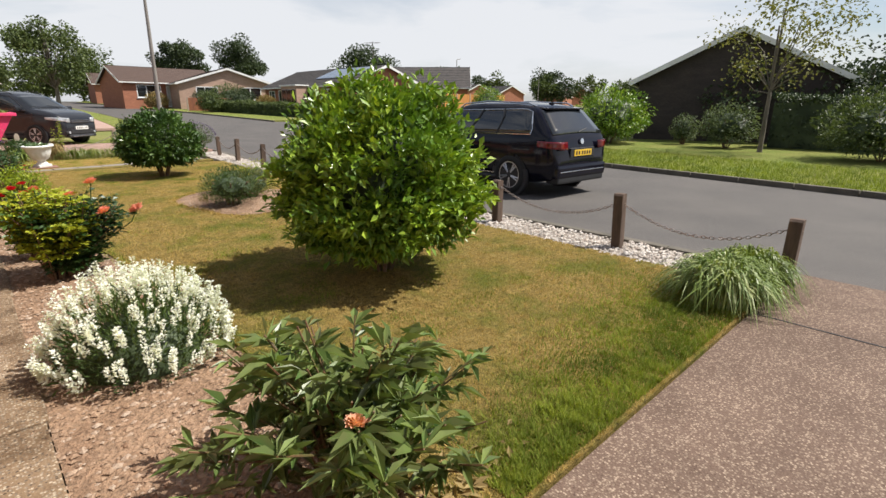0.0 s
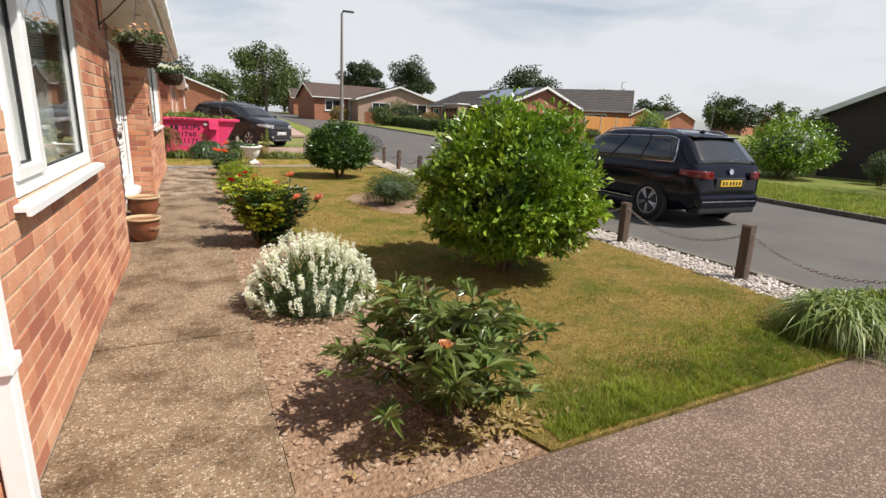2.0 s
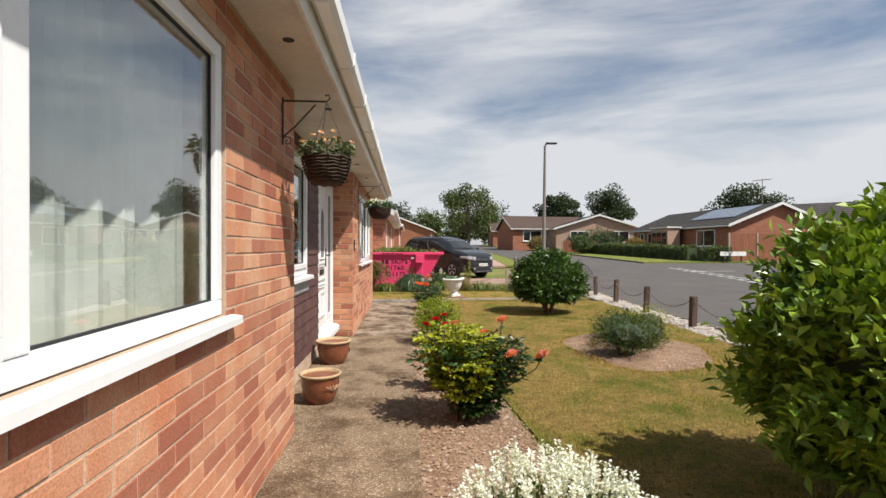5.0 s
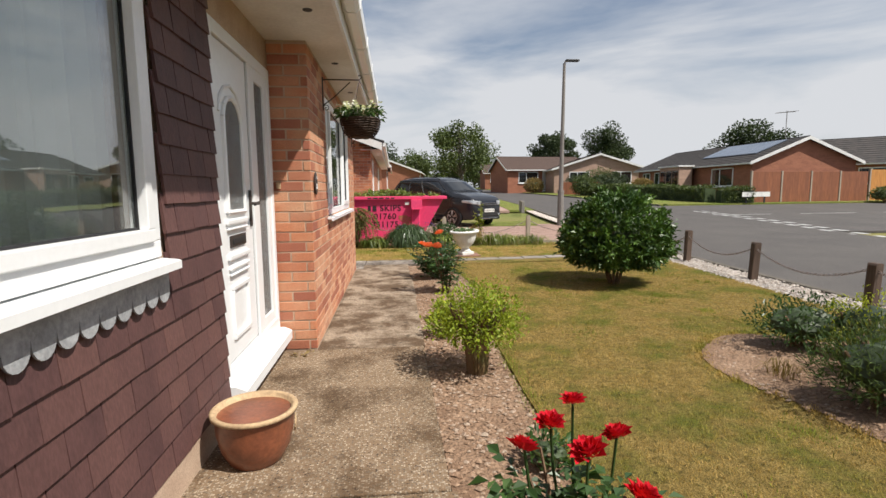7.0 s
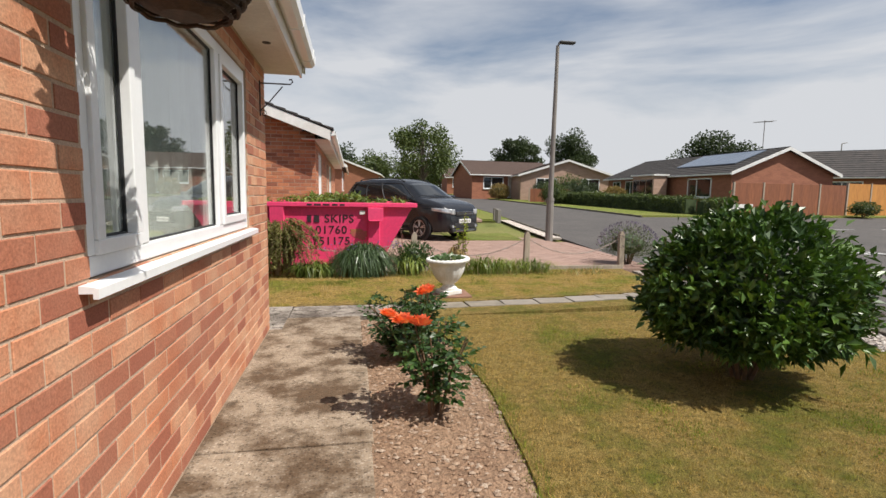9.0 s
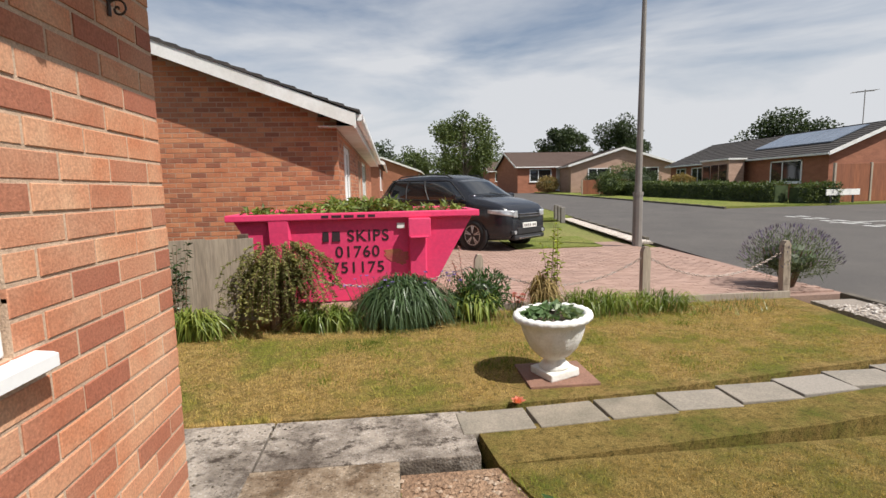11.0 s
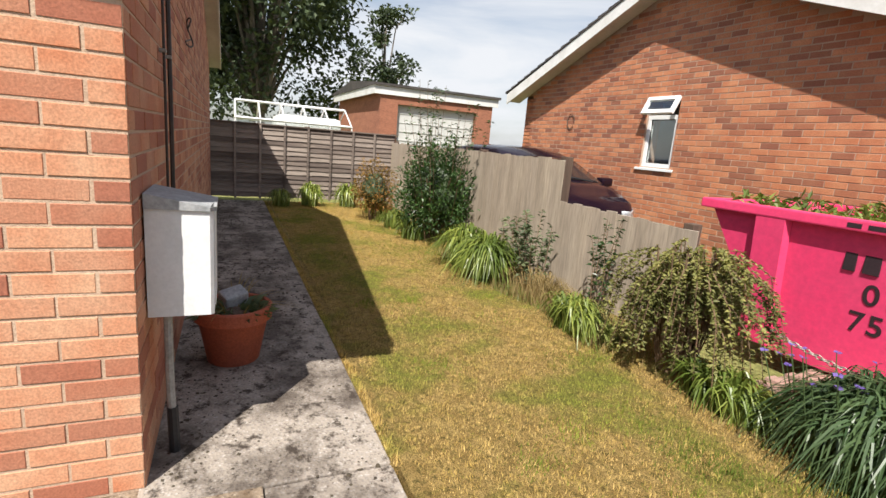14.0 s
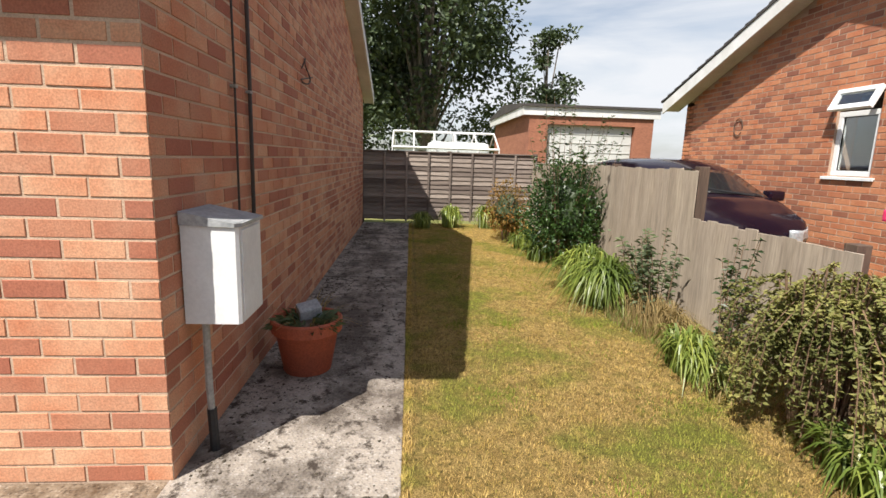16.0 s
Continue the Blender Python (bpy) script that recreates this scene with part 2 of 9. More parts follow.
OLD_WOOD = mat("weathered_post", (0.13, 0.085, 0.06), (0.075, 0.05, 0.037), 6.0, 0.85, 0.5, 60.0, stretch=(1, 1, 0.12), dist=0.01)
GREY_WOOD = mat("grey_fence_board", (0.42, 0.35, 0.27), (0.30, 0.245, 0.19), 9.0, 0.88, 0.5, 70.0, rnd=((0.36, 0.30, 0.24), (0.2, 1.2)), stretch=(1, 1, 0.08), dist=0.006)
LAP_WOOD = mat("lap_fence_slat", (0.20, 0.16, 0.135), (0.095, 0.072, 0.062), 7.0, 0.88, 0.5, 60.0, rnd=((0.33, 0.275, 0.235), (0.2, 1.1)), stretch=(1, 0.1, 1), dist=0.006)
ORANGE_WOOD = mat("orange_fence", (0.52, 0.235, 0.06), (0.44, 0.19, 0.05), 3.0, 0.7, 0.2, 20.0, stretch=(1, 1, 0.1))
BROWN_WOOD = mat("brown_fence", (0.26, 0.095, 0.045), (0.20, 0.075, 0.04), 3.0, 0.75, 0.2, 20.0, stretch=(1, 1, 0.1))
CHAIN = mat("chain_steel", (0.34, 0.31, 0.29), (0.22, 0.15, 0.11), 30.0, 0.5, 0.3, 200.0, metal=0.6)
PINK = mat("pink_skip_paint", (0.80, 0.050, 0.16), (0.72, 0.06, 0.165), 2.0, 0.48, 0.25, 25.0, spec=0.45, grain=0.1, dist=0.004)
RUST = mat("rusty_scuff", (0.38, 0.15, 0.07), (0.45, 0.09, 0.10), 8.0, 0.8, 0.3, 80.0)
INK = mat("stencil_black", (0.035, 0.02, 0.025), None, 5.0, 0.6, 0.0)
TERRA = mat("terracotta", (0.42, 0.10, 0.045), (0.34, 0.085, 0.045), 7.0, 0.65, 0.2, 80.0)
GLAZED = mat("glazed_brown_pot", (0.26, 0.085, 0.040), (0.15, 0.050, 0.028), 5.0, 0.32, 0.15, 50.0, spec=0.6)
POT_BUFF = mat("buff_pot_inside", (0.50, 0.36, 0.21), (0.42, 0.29, 0.17), 6.0, 0.8, 0.2, 60.0)
COMPOST = mat("dry_compost", (0.20, 0.14, 0.10), (0.12, 0.085, 0.06), 20.0, 0.95, 0.9, 90.0, dist=0.02)
BOX_GREY = mat("meter_box_white", (0.72, 0.73, 0.74), (0.62, 0.63, 0.64), 4.0, 0.5, 0.15, 60.0, grain=0.06)
PIPE_GREY = mat("grey_conduit", (0.34, 0.33, 0.31), (0.25, 0.24, 0.22), 8.0, 0.6, 0.2, 60.0)
BLACK_IRON = mat("black_iron", (0.022, 0.02, 0.02), (0.05, 0.03, 0.022), 12.0, 0.55, 0.3, 120.0, spec=0.5)
CAR_BLACK = mat("car_black_paint", (0.004, 0.004, 0.009), (0.005, 0.005, 0.011), 1.0, 0.10, 0.0, 20.0, spec=0.3, grain=0.02)
CAR_GREY = mat("car_grey_paint", (0.014, 0.015, 0.019), (0.017, 0.018, 0.022), 1.0, 0.22, 0.0, 20.0, spec=0.4, coat=0.3, grain=0.02)
CAR_PLUM = mat("car_plum_paint", (0.010, 0.005, 0.010), (0.012, 0.006, 0.012), 1.0, 0.12, 0.0, 20.0, spec=0.35, grain=0.02)
CAR_GLASS = mat("car_glass", (0.012, 0.014, 0.016), (0.016, 0.018, 0.02), 2.0, 0.04, 0.0, 20.0, spec=1.0, grain=0.02)
TYRE = mat("tyre_rubber", (0.018, 0.018, 0.018), None, 4.0, 0.85, 0.2, 60.0)
ALLOY = mat("alloy_rim", (0.52, 0.52, 0.53), (0.46, 0.46, 0.47), 4.0, 0.3, 0.0, 20.0, metal=0.8, grain=0.05)
PLASTIC = mat("black_trim", (0.025, 0.025, 0.027), None, 4.0, 0.55, 0.1, 60.0)
CHROME = mat("chrome_trim", (0.72, 0.73, 0.75), None, 4.0, 0.15, 0.0, 20.0, metal=1.0, grain=0.02)
LAMP_RED = mat("tail_lamp", (0.17, 0.006, 0.010), (0.10, 0.005, 0.008), 12.0, 0.12, 0.0, 40.0, spec=0.7)
LAMP_CLEAR = mat("headlamp", (0.62, 0.64, 0.66), (0.40, 0.42, 0.44), 14.0, 0.12, 0.0, 40.0, metal=0.4, spec=0.8)
PLATE_Y = mat("plate_yellow", (0.72, 0.46, 0.04), None, 4.0, 0.45, 0.0, grain=0.03)
PLATE_W = mat("plate_white", (0.78, 0.78, 0.74), None, 4.0, 0.45, 0.0, grain=0.03)
STEEL_POST = mat("lamp_post_grey", (0.235, 0.215, 0.195), (0.19, 0.175, 0.16), 2.0, 0.75, 0.3, 60.0)
BARK = mat("bark", (0.21, 0.18, 0.15), (0.12, 0.10, 0.08), 6.0, 0.95, 0.7, 40.0, stretch=(1, 1, 0.25), dist=0.02)
TWIG = mat("twig", (0.20, 0.125, 0.075), (0.13, 0.085, 0.05), 20.0, 0.9, 0.3, 80.0)
BASKET = mat("wicker", (0.060, 0.036, 0.022), (0.035, 0.022, 0.015), 30.0, 0.8, 0.4, 90.0)
SOLAR = mat("solar_panel", (0.16, 0.19, 0.24), (0.13, 0.16, 0.21), 1.5, 0.15, 0.0, 10.0, spec=0.8)
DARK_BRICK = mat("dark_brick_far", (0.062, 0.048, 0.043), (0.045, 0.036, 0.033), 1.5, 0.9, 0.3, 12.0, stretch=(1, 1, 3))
RENDER_PINK = mat("pale_brick_far", (0.46, 0.31, 0.24), (0.38, 0.25, 0.19), 1.5, 0.9, 0.3, 12.0, stretch=(1, 1, 3))
BRICK_FAR = mat("brick_far", (0.36, 0.15, 0.09), (0.28, 0.115, 0.07), 2.0, 0.9, 0.3, 14.0, stretch=(1, 1, 3))
GARAGE_DOOR = mat("garage_door_white", (0.60, 0.60, 0.58), (0.52, 0.52, 0.50), 2.0, 0.5, 0.1, 30.0, grain=0.06)
LINE_WHITE = mat("road_line", (0.62, 0.62, 0.60), (0.40, 0.40, 0.39), 9.0, 0.7, 0.2, 60.0)

L_LAUREL = leaf_mat("leaf_laurel", (0.34, 0.44, 0.038), (0.10, 0.19, 0.02), 0.36, 0.16, 0.45, (0.10, 0.19, 0.022))
L_DARK = leaf_mat("leaf_dark_dome", (0.125, 0.215, 0.035), (0.04, 0.09, 0.017), 0.38, 0.14, 0.45)
L_PEONY = leaf_mat("leaf_peony", (0.22, 0.28, 0.085), (0.08, 0.145, 0.04), 0.30, 0.22, 0.5, (0.12, 0.14, 0.05), 7.0)
L_ROSE = leaf_mat("leaf_rose", (0.075, 0.140, 0.032), (0.035, 0.078, 0.022), 0.38, 0.25, 0.45)
L_YELLOW = leaf_mat("leaf_yellow_green", (0.48, 0.48, 0.04), (0.22, 0.28, 0.03), 0.5, 0.35, 0.3, (0.30, 0.33, 0.03))
L_LIME = leaf_mat("leaf_lime", (0.36, 0.40, 0.03), (0.13, 0.20, 0.02), 0.5, 0.3, 0.3, (0.20, 0.26, 0.022), 9.0)
L_STRAP = leaf_mat("leaf_strap", (0.34, 0.37, 0.08), (0.13, 0.19, 0.035), 0.38, 0.25, 0.4)
L_STRAP_DARK = leaf_mat("leaf_strap_dark", (0.10, 0.155, 0.055), (0.035, 0.075, 0.03), 0.35, 0.2, 0.45, (0.075, 0.115, 0.05))
L_VARIEG = leaf_mat("leaf_variegated", (0.40, 0.42, 0.20), (0.10, 0.17, 0.04), 0.45, 0.25, 0.35, (0.16, 0.22, 0.05))
L_GREYGREEN = leaf_mat("leaf_grey_green", (0.20, 0.23, 0.12), (0.10, 0.135, 0.07), 0.6, 0.2, 0.25)
L_SAGE = leaf_mat("leaf_sage", (0.13, 0.18, 0.055), (0.06, 0.10, 0.03), 0.6, 0.2, 0.25)
L_OLIVE = leaf_mat("leaf_olive", (0.33, 0.30, 0.10), (0.15, 0.16, 0.048), 0.55, 0.2, 0.25)
L_RUSSET = leaf_mat("leaf_russet", (0.33, 0.135, 0.035), (0.24, 0.16, 0.04), 0.55, 0.25, 0.3)
L_DRY = leaf_mat("leaf_dry", (0.36, 0.27, 0.12), (0.26, 0.185, 0.08), 0.8, 0.2, 0.2)
# Both crown greens are lightened in the colour itself to imitate distance haze.
L_TREE = leaf_mat("leaf_tree", (0.15, 0.185, 0.062), (0.08, 0.112, 0.04), 0.5, 0.2, 0.3)
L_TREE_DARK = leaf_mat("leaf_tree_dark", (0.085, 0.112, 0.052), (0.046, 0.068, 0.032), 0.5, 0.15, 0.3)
L_TREE_LIGHT = leaf_mat("leaf_tree_light", (0.115, 0.14, 0.035), (0.066, 0.092, 0.022), 0.5, 0.25, 0.3)
L_HOSTA = leaf_mat("leaf_hosta", (0.24, 0.30, 0.17), (0.05, 0.105, 0.035), 0.35, 0.2, 0.45, (0.085, 0.15, 0.055))
RED_STEM = mat("red_stem", (0.16, 0.075, 0.04), (0.11, 0.10, 0.035), 8.0, 0.6, 0.2, 60.0)
L_CUT = leaf_mat("leaf_cuttings", (0.26, 0.30, 0.07), (0.10, 0.15, 0.03), 0.5, 0.25, 0.3)
GRASS_GREEN = leaf_mat("grass_blade_green", (0.30, 0.33, 0.05), (0.15, 0.20, 0.03), 0.7, 0.3, 0.15)
F_WHITE = leaf_mat("petal_white", (0.80, 0.80, 0.78), (0.66, 0.67, 0.61), 0.7, 0.25, 0.2, (0.74, 0.75, 0.70))
F_ORANGE = leaf_mat("petal_orange", (0.84, 0.19, 0.085), (0.80, 0.28, 0.15), 0.6, 0.3, 0.2, (0.78, 0.16, 0.08))
F_RED = leaf_mat("petal_red", (0.60, 0.012, 0.022), (0.46, 0.008, 0.02), 0.55, 0.25, 0.2, (0.56, 0.012, 0.03))
F_PEACH = leaf_mat("petal_peach", (0.74, 0.42, 0.28), (0.68, 0.36, 0.24), 0.6, 0.3, 0.2, (0.72, 0.45, 0.34))
F_CORAL = leaf_mat("petal_coral", (0.78, 0.24, 0.17), (0.78, 0.35, 0.25), 0.6, 0.3, 0.2, (0.76, 0.28, 0.2))
F_PURPLE = leaf_mat("petal_purple", (0.20, 0.13, 0.42), (0.15, 0.10, 0.34), 0.6, 0.3, 0.2)
F_LAV = leaf_mat("petal_lavender", (0.26, 0.20, 0.36), (0.20, 0.17, 0.28), 0.7, 0.3, 0.2)
F_PINK = leaf_mat("petal_pink", (0.60, 0.16, 0.20), (0.68, 0.30, 0.30), 0.6, 0.3, 0.2)


def lawn_mat(name="lawn_turf", dry=(0.45, 0.325, 0.11), tan=(0.30, 0.205, 0.065), green=(0.165, 0.185, 0.032)):
    m, t, p = nodes_of(name)
    col = mixed(t, ramp_of(t, noise_of(t, 9.0, 6.0, 0.75), 0.40, 0.60), dry, tan)
    col = mixed(t, ramp_of(t, noise_of(t, 1.3, 7.0, 0.72), 0.47, 0.62), col, green)
    f = noise_of(t, 140.0, 3.0, 0.7)
    col = mixed(t, ramp_of(t, noise_of(t, 28.0, 5.0, 0.75), 0.50, 0.66), col, (0.10, 0.082, 0.024))
    col = mixed(t, ramp_of(t, f, 0.45, 0.66), col, (0.085, 0.065, 0.022))
    t.links.new(col, p.inputs["Base Color"])
    p.inputs["Roughness"].default_value = 0.95
    p.inputs["Specular IOR Level"].default_value = 0.1
    bump_of(t, p, f, 0.9, 0.03)
    return m


def blade_mat(name, straw, tan, green, moss):
    """Mown blades: straw, tan and green, turning from one to the next in patches of several sizes."""
    m, t, p = nodes_of(name)
    geo = t.nodes.new("ShaderNodeNewGeometry")
    col = mixed(t, geo.outputs["Random Per Island"], straw, tan)
    col = mixed(t, ramp_of(t, noise_of(t, 7.0, 5.0, 0.7), 0.47, 0.60), col, tan)
    col = mixed(t, ramp_of(t, noise_of(t, 1.3, 7.0, 0.72), 0.47, 0.62), col, green)
    col = mixed(t, ramp_of(t, noise_of(t, 16.0, 4.0, 0.7), 0.53, 0.66), col, moss)
    t.links.new(col, p.inputs["Base Color"])
    p.inputs["Roughness"].default_value = 0.8
    p.inputs["Specular IOR Level"].default_value = 0.12
    tr = t.nodes.new("ShaderNodeBsdfTranslucent")
    t.links.new(mixed(t, 1.0, col, (1.2, 1.2, 0.7), "MULTIPLY"), tr.inputs["Color"])
    mx = t.nodes.new("ShaderNodeMixShader")
    mx.inputs["Fac"].default_value = 0.25
    t.links.new(p.outputs["BSDF"], mx.inputs[1])
    t.links.new(tr.outputs["BSDF"], mx.inputs[2])
    t.links.new(mx.outputs["Shader"], t.nodes["Material Output"].inputs["Surface"])
    return m


LAWN = lawn_mat()
LAWN_SIDE = lawn_mat("side_turf", (0.52, 0.36, 0.135), (0.34, 0.22, 0.075), (0.22, 0.23, 0.045))
GRASS = blade_mat("grass_blade", (0.62, 0.43, 0.165), (0.38, 0.255, 0.07), (0.25, 0.25, 0.045), (0.13, 0.12, 0.03))
GRASS_SIDE = blade_mat("side_grass_blade", (0.70, 0.50, 0.21), (0.48, 0.33, 0.10), (0.32, 0.32, 0.06), (0.20, 0.19, 0.04))
VERGE = mat("verge_grass", (0.155, 0.20, 0.045), (0.22, 0.22, 0.065), 0.8, 0.95, 0.9, 60.0, dist=0.04, spec=0.1, grain=0.4)
FIELD = mat("far_grass", (0.17, 0.19, 0.06), (0.24, 0.215, 0.085), 0.25, 0.95, 0.8, 20.0, dist=0.05, spec=0.1, grain=0.4)


# ---------------------------------------------------------------- helpers
rng = np.random.default_rng(7)


def rise(x, y):
    """The land climbs gently to the north, past the junction."""
    t = min(max((y - 16.0) / 80.0, 0.0), 1.0)
    return 2.0 * t * (1.0 - 0.15 * t)


def part(name, bm, material, parent=None, label=""):
    """Links a bmesh, or ready mesh data, as one mesh object under a thing or a part."""
    if isinstance(bm, bmesh.types.BMesh):
        me = bpy.data.meshes.new(name)
        bm.normal_update()
        bm.to_mesh(me)
        bm.free()
    else:
        me = bm
    if material and not me.materials:
        me.materials.append(material)
    ob = new(name, me)
    if parent:
        ob.parent = parent
    if label:
        ob["label"] = label
    return ob


def thing(name, m, label, category, group="", kind=""):
    ob = new(name)
    ob.matrix_world = m
    return tagged(ob, label, category, group, kind)


def smooth(ob):
    for poly in ob.data.polygons:
        poly.use_smooth = True
    return ob


def add_box(bm, lo, hi, bevel=0.0, m=None):
    vs = [bm.verts.new(((lo, hi)[i][0], (lo, hi)[j][1], (lo, hi)[k][2])) for i in (0, 1) for j in (0, 1) for k in (0, 1)]
    fs = [bm.faces.new([vs[i] for i in f]) for f in ((0, 1, 3, 2), (4, 6, 7, 5), (0, 4, 5, 1), (2, 3, 7, 6), (0, 2, 6, 4), (1, 5, 7, 3))]
    if m is not None:
        for v in vs:
            v.co = m @ v.co
    if bevel:
        es = list({e for f in fs for e in f.edges})
        bmesh.ops.bevel(bm, geom=es, offset=bevel, segments=2, affect="EDGES", profile=0.6)
    return vs


def box(lo, hi, bevel=0.0, m=None):
    bm = bmesh.new()
    lo2 = tuple(min(a, b) for a, b in zip(lo, hi))
    hi2 = tuple(max(a, b) for a, b in zip(lo, hi))
    add_box(bm, lo2, hi2, bevel, m)
    return bm


def add_tube(bm, pts, r, seg=6, r2=None):
    """A round bar along a line of points."""
    pts = [Vector(p) for p in pts]
    rings = []
    for i, p in enumerate(pts):
        d = (pts[min(i + 1, len(pts) - 1)] - pts[max(i - 1, 0)]).normalized()
        a = d.orthogonal().normalized() if abs(d.z) > 0.9 else d.cross(Vector((0, 0, 1))).normalized()
        b = d.cross(a).normalized()
        rr = r if r2 is None else r + (r2 - r) * i / max(len(pts) - 1, 1)
        rings.append([bm.verts.new(p + a * (rr * math.cos(2 * math.pi * k / seg)) + b * (rr * math.sin(2 * math.pi * k / seg))) for k in range(seg)])
    for r0, r1 in zip(rings, rings[1:]):
        for k in range(seg):
            bm.faces.new((r0[k], r0[(k + 1) % seg], r1[(k + 1) % seg], r1[k]))
    bm.faces.new(rings[0][::-1])
    bm.faces.new(rings[-1])


def tube(pts, r, seg=6, r2=None):
    bm = bmesh.new()
    add_tube(bm, pts, r, seg, r2)
    return bm


def lathe(profile, seg=32, wobble=0.0):
    bm = bmesh.new()
    rings = []
    for r, z in profile:
        rings.append([bm.verts.new(((r + wobble * noise.noise((math.cos(2 * math.pi * k / seg) * 2, math.sin(2 * math.pi * k / seg) * 2, z * 5))) * math.cos(2 * math.pi * k / seg),
                                    r * math.sin(2 * math.pi * k / seg), z)) for k in range(seg)])
    for r0, r1 in zip(rings, rings[1:]):
        for k in range(seg):
            bm.faces.new((r0[k], r0[(k + 1) % seg], r1[(k + 1) % seg], r1[k]))
    bm.faces.new(rings[0][::-1])
    bm.faces.new(rings[-1])
    return bm


def prism(outline, lo, hi, m=None):
    """An outline of (a, b) extruded along the third axis: vertices (a, b, lo..hi), placed by m."""
    bm = bmesh.new()
    low = [bm.verts.new((a, b, lo)) for a, b in outline]
    top = [bm.verts.new((a, b, hi)) for a, b in outline]
    n = len(outline)
    bm.faces.new(low[::-1])
    bm.faces.new(top)
    for i in range(n):
        bm.faces.new((low[i], low[(i + 1) % n], top[(i + 1) % n], top[i]))
    if m is not None:
        bmesh.ops.transform(bm, matrix=m, verts=bm.verts)
    bmesh.ops.recalc_face_normals(bm, faces=bm.faces)
    return bm


def raw(name, verts, faces):
    me = bpy.data.meshes.new(name)
    me.from_pydata(np.asarray(verts).tolist(), [], np.asarray(faces).tolist())
    me.update()
    return me


def unit(a):
    return a / np.maximum(np.linalg.norm(a, axis=1, keepdims=True), 1e-9)


def leaf_mesh(P, D, L, W, fold=0.25, droop=0.0, N=None):
    """Folded, pointed leaves: base points P, directions D, lengths L and widths W."""
    P, D = np.asarray(P, float), unit(np.asarray(D, float))
    n = len(P)
    L = np.broadcast_to(np.asarray(L, float), (n,))[:, None]
    W = np.broadcast_to(np.asarray(W, float), (n,))[:, None]
    if N is None:
        N = rng.normal(size=(n, 3)) * 0.5 + np.array((0, 0, 1.0))
    S = unit(np.cross(D, N))
    N = np.cross(S, D)
    mid = P + D * L * 0.48
    tip = P + D * L
    tip[:, 2] -= droop * L[:, 0]
    V = np.stack((P, mid + S * W / 2 + N * W * fold, tip, mid - S * W / 2 + N * W * fold), axis=1).reshape(-1, 3)
    k = np.arange(n)[:, None] * 4
    F = np.concatenate((k + np.array([[0, 1, 2]]), k + np.array([[0, 2, 3]])))
    return V, F


def blade_mesh(P, A, L, W, lean, segs=3, curl=1.0, lift=1.0):
    """Strap leaves that rise and arch over: base P, compass angle A, length L, width W, lean outwards."""
    P = np.asarray(P, float)
    n = len(P)
    out = np.stack((np.cos(A), np.sin(A), np.zeros(n)), axis=1)
    side = np.stack((-np.sin(A), np.cos(A), np.zeros(n)), axis=1)
    rows = []
    for i in range(segs + 1):
        t = i / segs
        c = P + out * (L * lean * (0.35 * t + 0.65 * t * t))[:, None]
        c[:, 2] += L * lift * (t - curl * lean * 0.62 * t * t)
        w = (W * (1.0 - 0.85 * t ** 2.2) * (0.75 + 0.25 * math.sin(math.pi * min(t * 1.4, 1))) / 2)[:, None]
        rows += [c - side * w, c + side * w]
    V = np.stack(rows, axis=1).reshape(-1, 3)
    k = np.arange(n)[:, None] * (2 * segs + 2)
    F = np.concatenate([k + np.array([[2 * i, 2 * i + 1, 2 * i + 3, 2 * i + 2]]) for i in range(segs)])
    return V, F


def join_raw(*vf):
    V, F, base = [], [], 0
    for v, f in vf:
        V.append(v)
        F += (np.asarray(f) + base).tolist()
        base += len(v)
    return np.concatenate(V), F


def mesh_of(name, V, F):
    me = bpy.data.meshes.new(name)
    me.from_pydata(np.asarray(V).tolist(), [], F if isinstance(F, list) else F.tolist())
    me.update()
    return me


def sphere_points(n, lumps=0.0, freq=2.0, seed=0.0):
    d = unit(rng.normal(size=(n, 3)))
    r = np.ones(n)
    if lumps:
        r = np.array([1.0 + lumps * noise.fractal(Vector(v) * freq + Vector((seed, seed * 2, 0)), 0.6, 2.0, 3) for v in d])
    return d, r


# ---------------------------------------------------------------- ground
def strip(name, left, right, z, material, thick=0.12, label="", category="", climb=True):
    """A slab between two lines of points that follows the land."""
    bm = bmesh.new()
    rows = []
    for (xl, yl), (xr, yr) in zip(left, right):
        za, zb = (z + rise(xl, yl), z + rise(xr, yr)) if climb else (z, z)
        rows.append([bm.verts.new(p) for p in ((xl, yl, za), (xr, yr, zb), (xr, yr, zb - thick), (xl, yl, za - thick))])
    for a, b in zip(rows, rows[1:]):
        for i in range(4):
            bm.faces.new((a[i], a[(i + 1) % 4], b[(i + 1) % 4], b[i]))
    bm.faces.new(rows[0][::-1])
    bm.faces.new(rows[-1])
    bmesh.ops.recalc_face_normals(bm, faces=bm.faces)
    return tagged(part(name, bm, material), label, category, kind="structure")


def polyline(points, step=1.5):
    out = []
    for (x0, y0), (x1, y1) in zip(points, points[1:]):
        n = max(1, int(math.hypot(x1 - x0, y1 - y0) / step))
        out += [(x0 + (x1 - x0) * i / n, y0 + (y1 - y0) * i / n) for i in range(n)]
    return out + [points[-1]]


def at_y(line, y):
    for (x0, y0), (x1, y1) in zip(line, line[1:]):
        if y0 <= y <= y1:
            return x0 + (x1 - x0) * (y - y0) / (y1 - y0)
    return line[-1][0] if y > line[-1][1] else line[0][0]


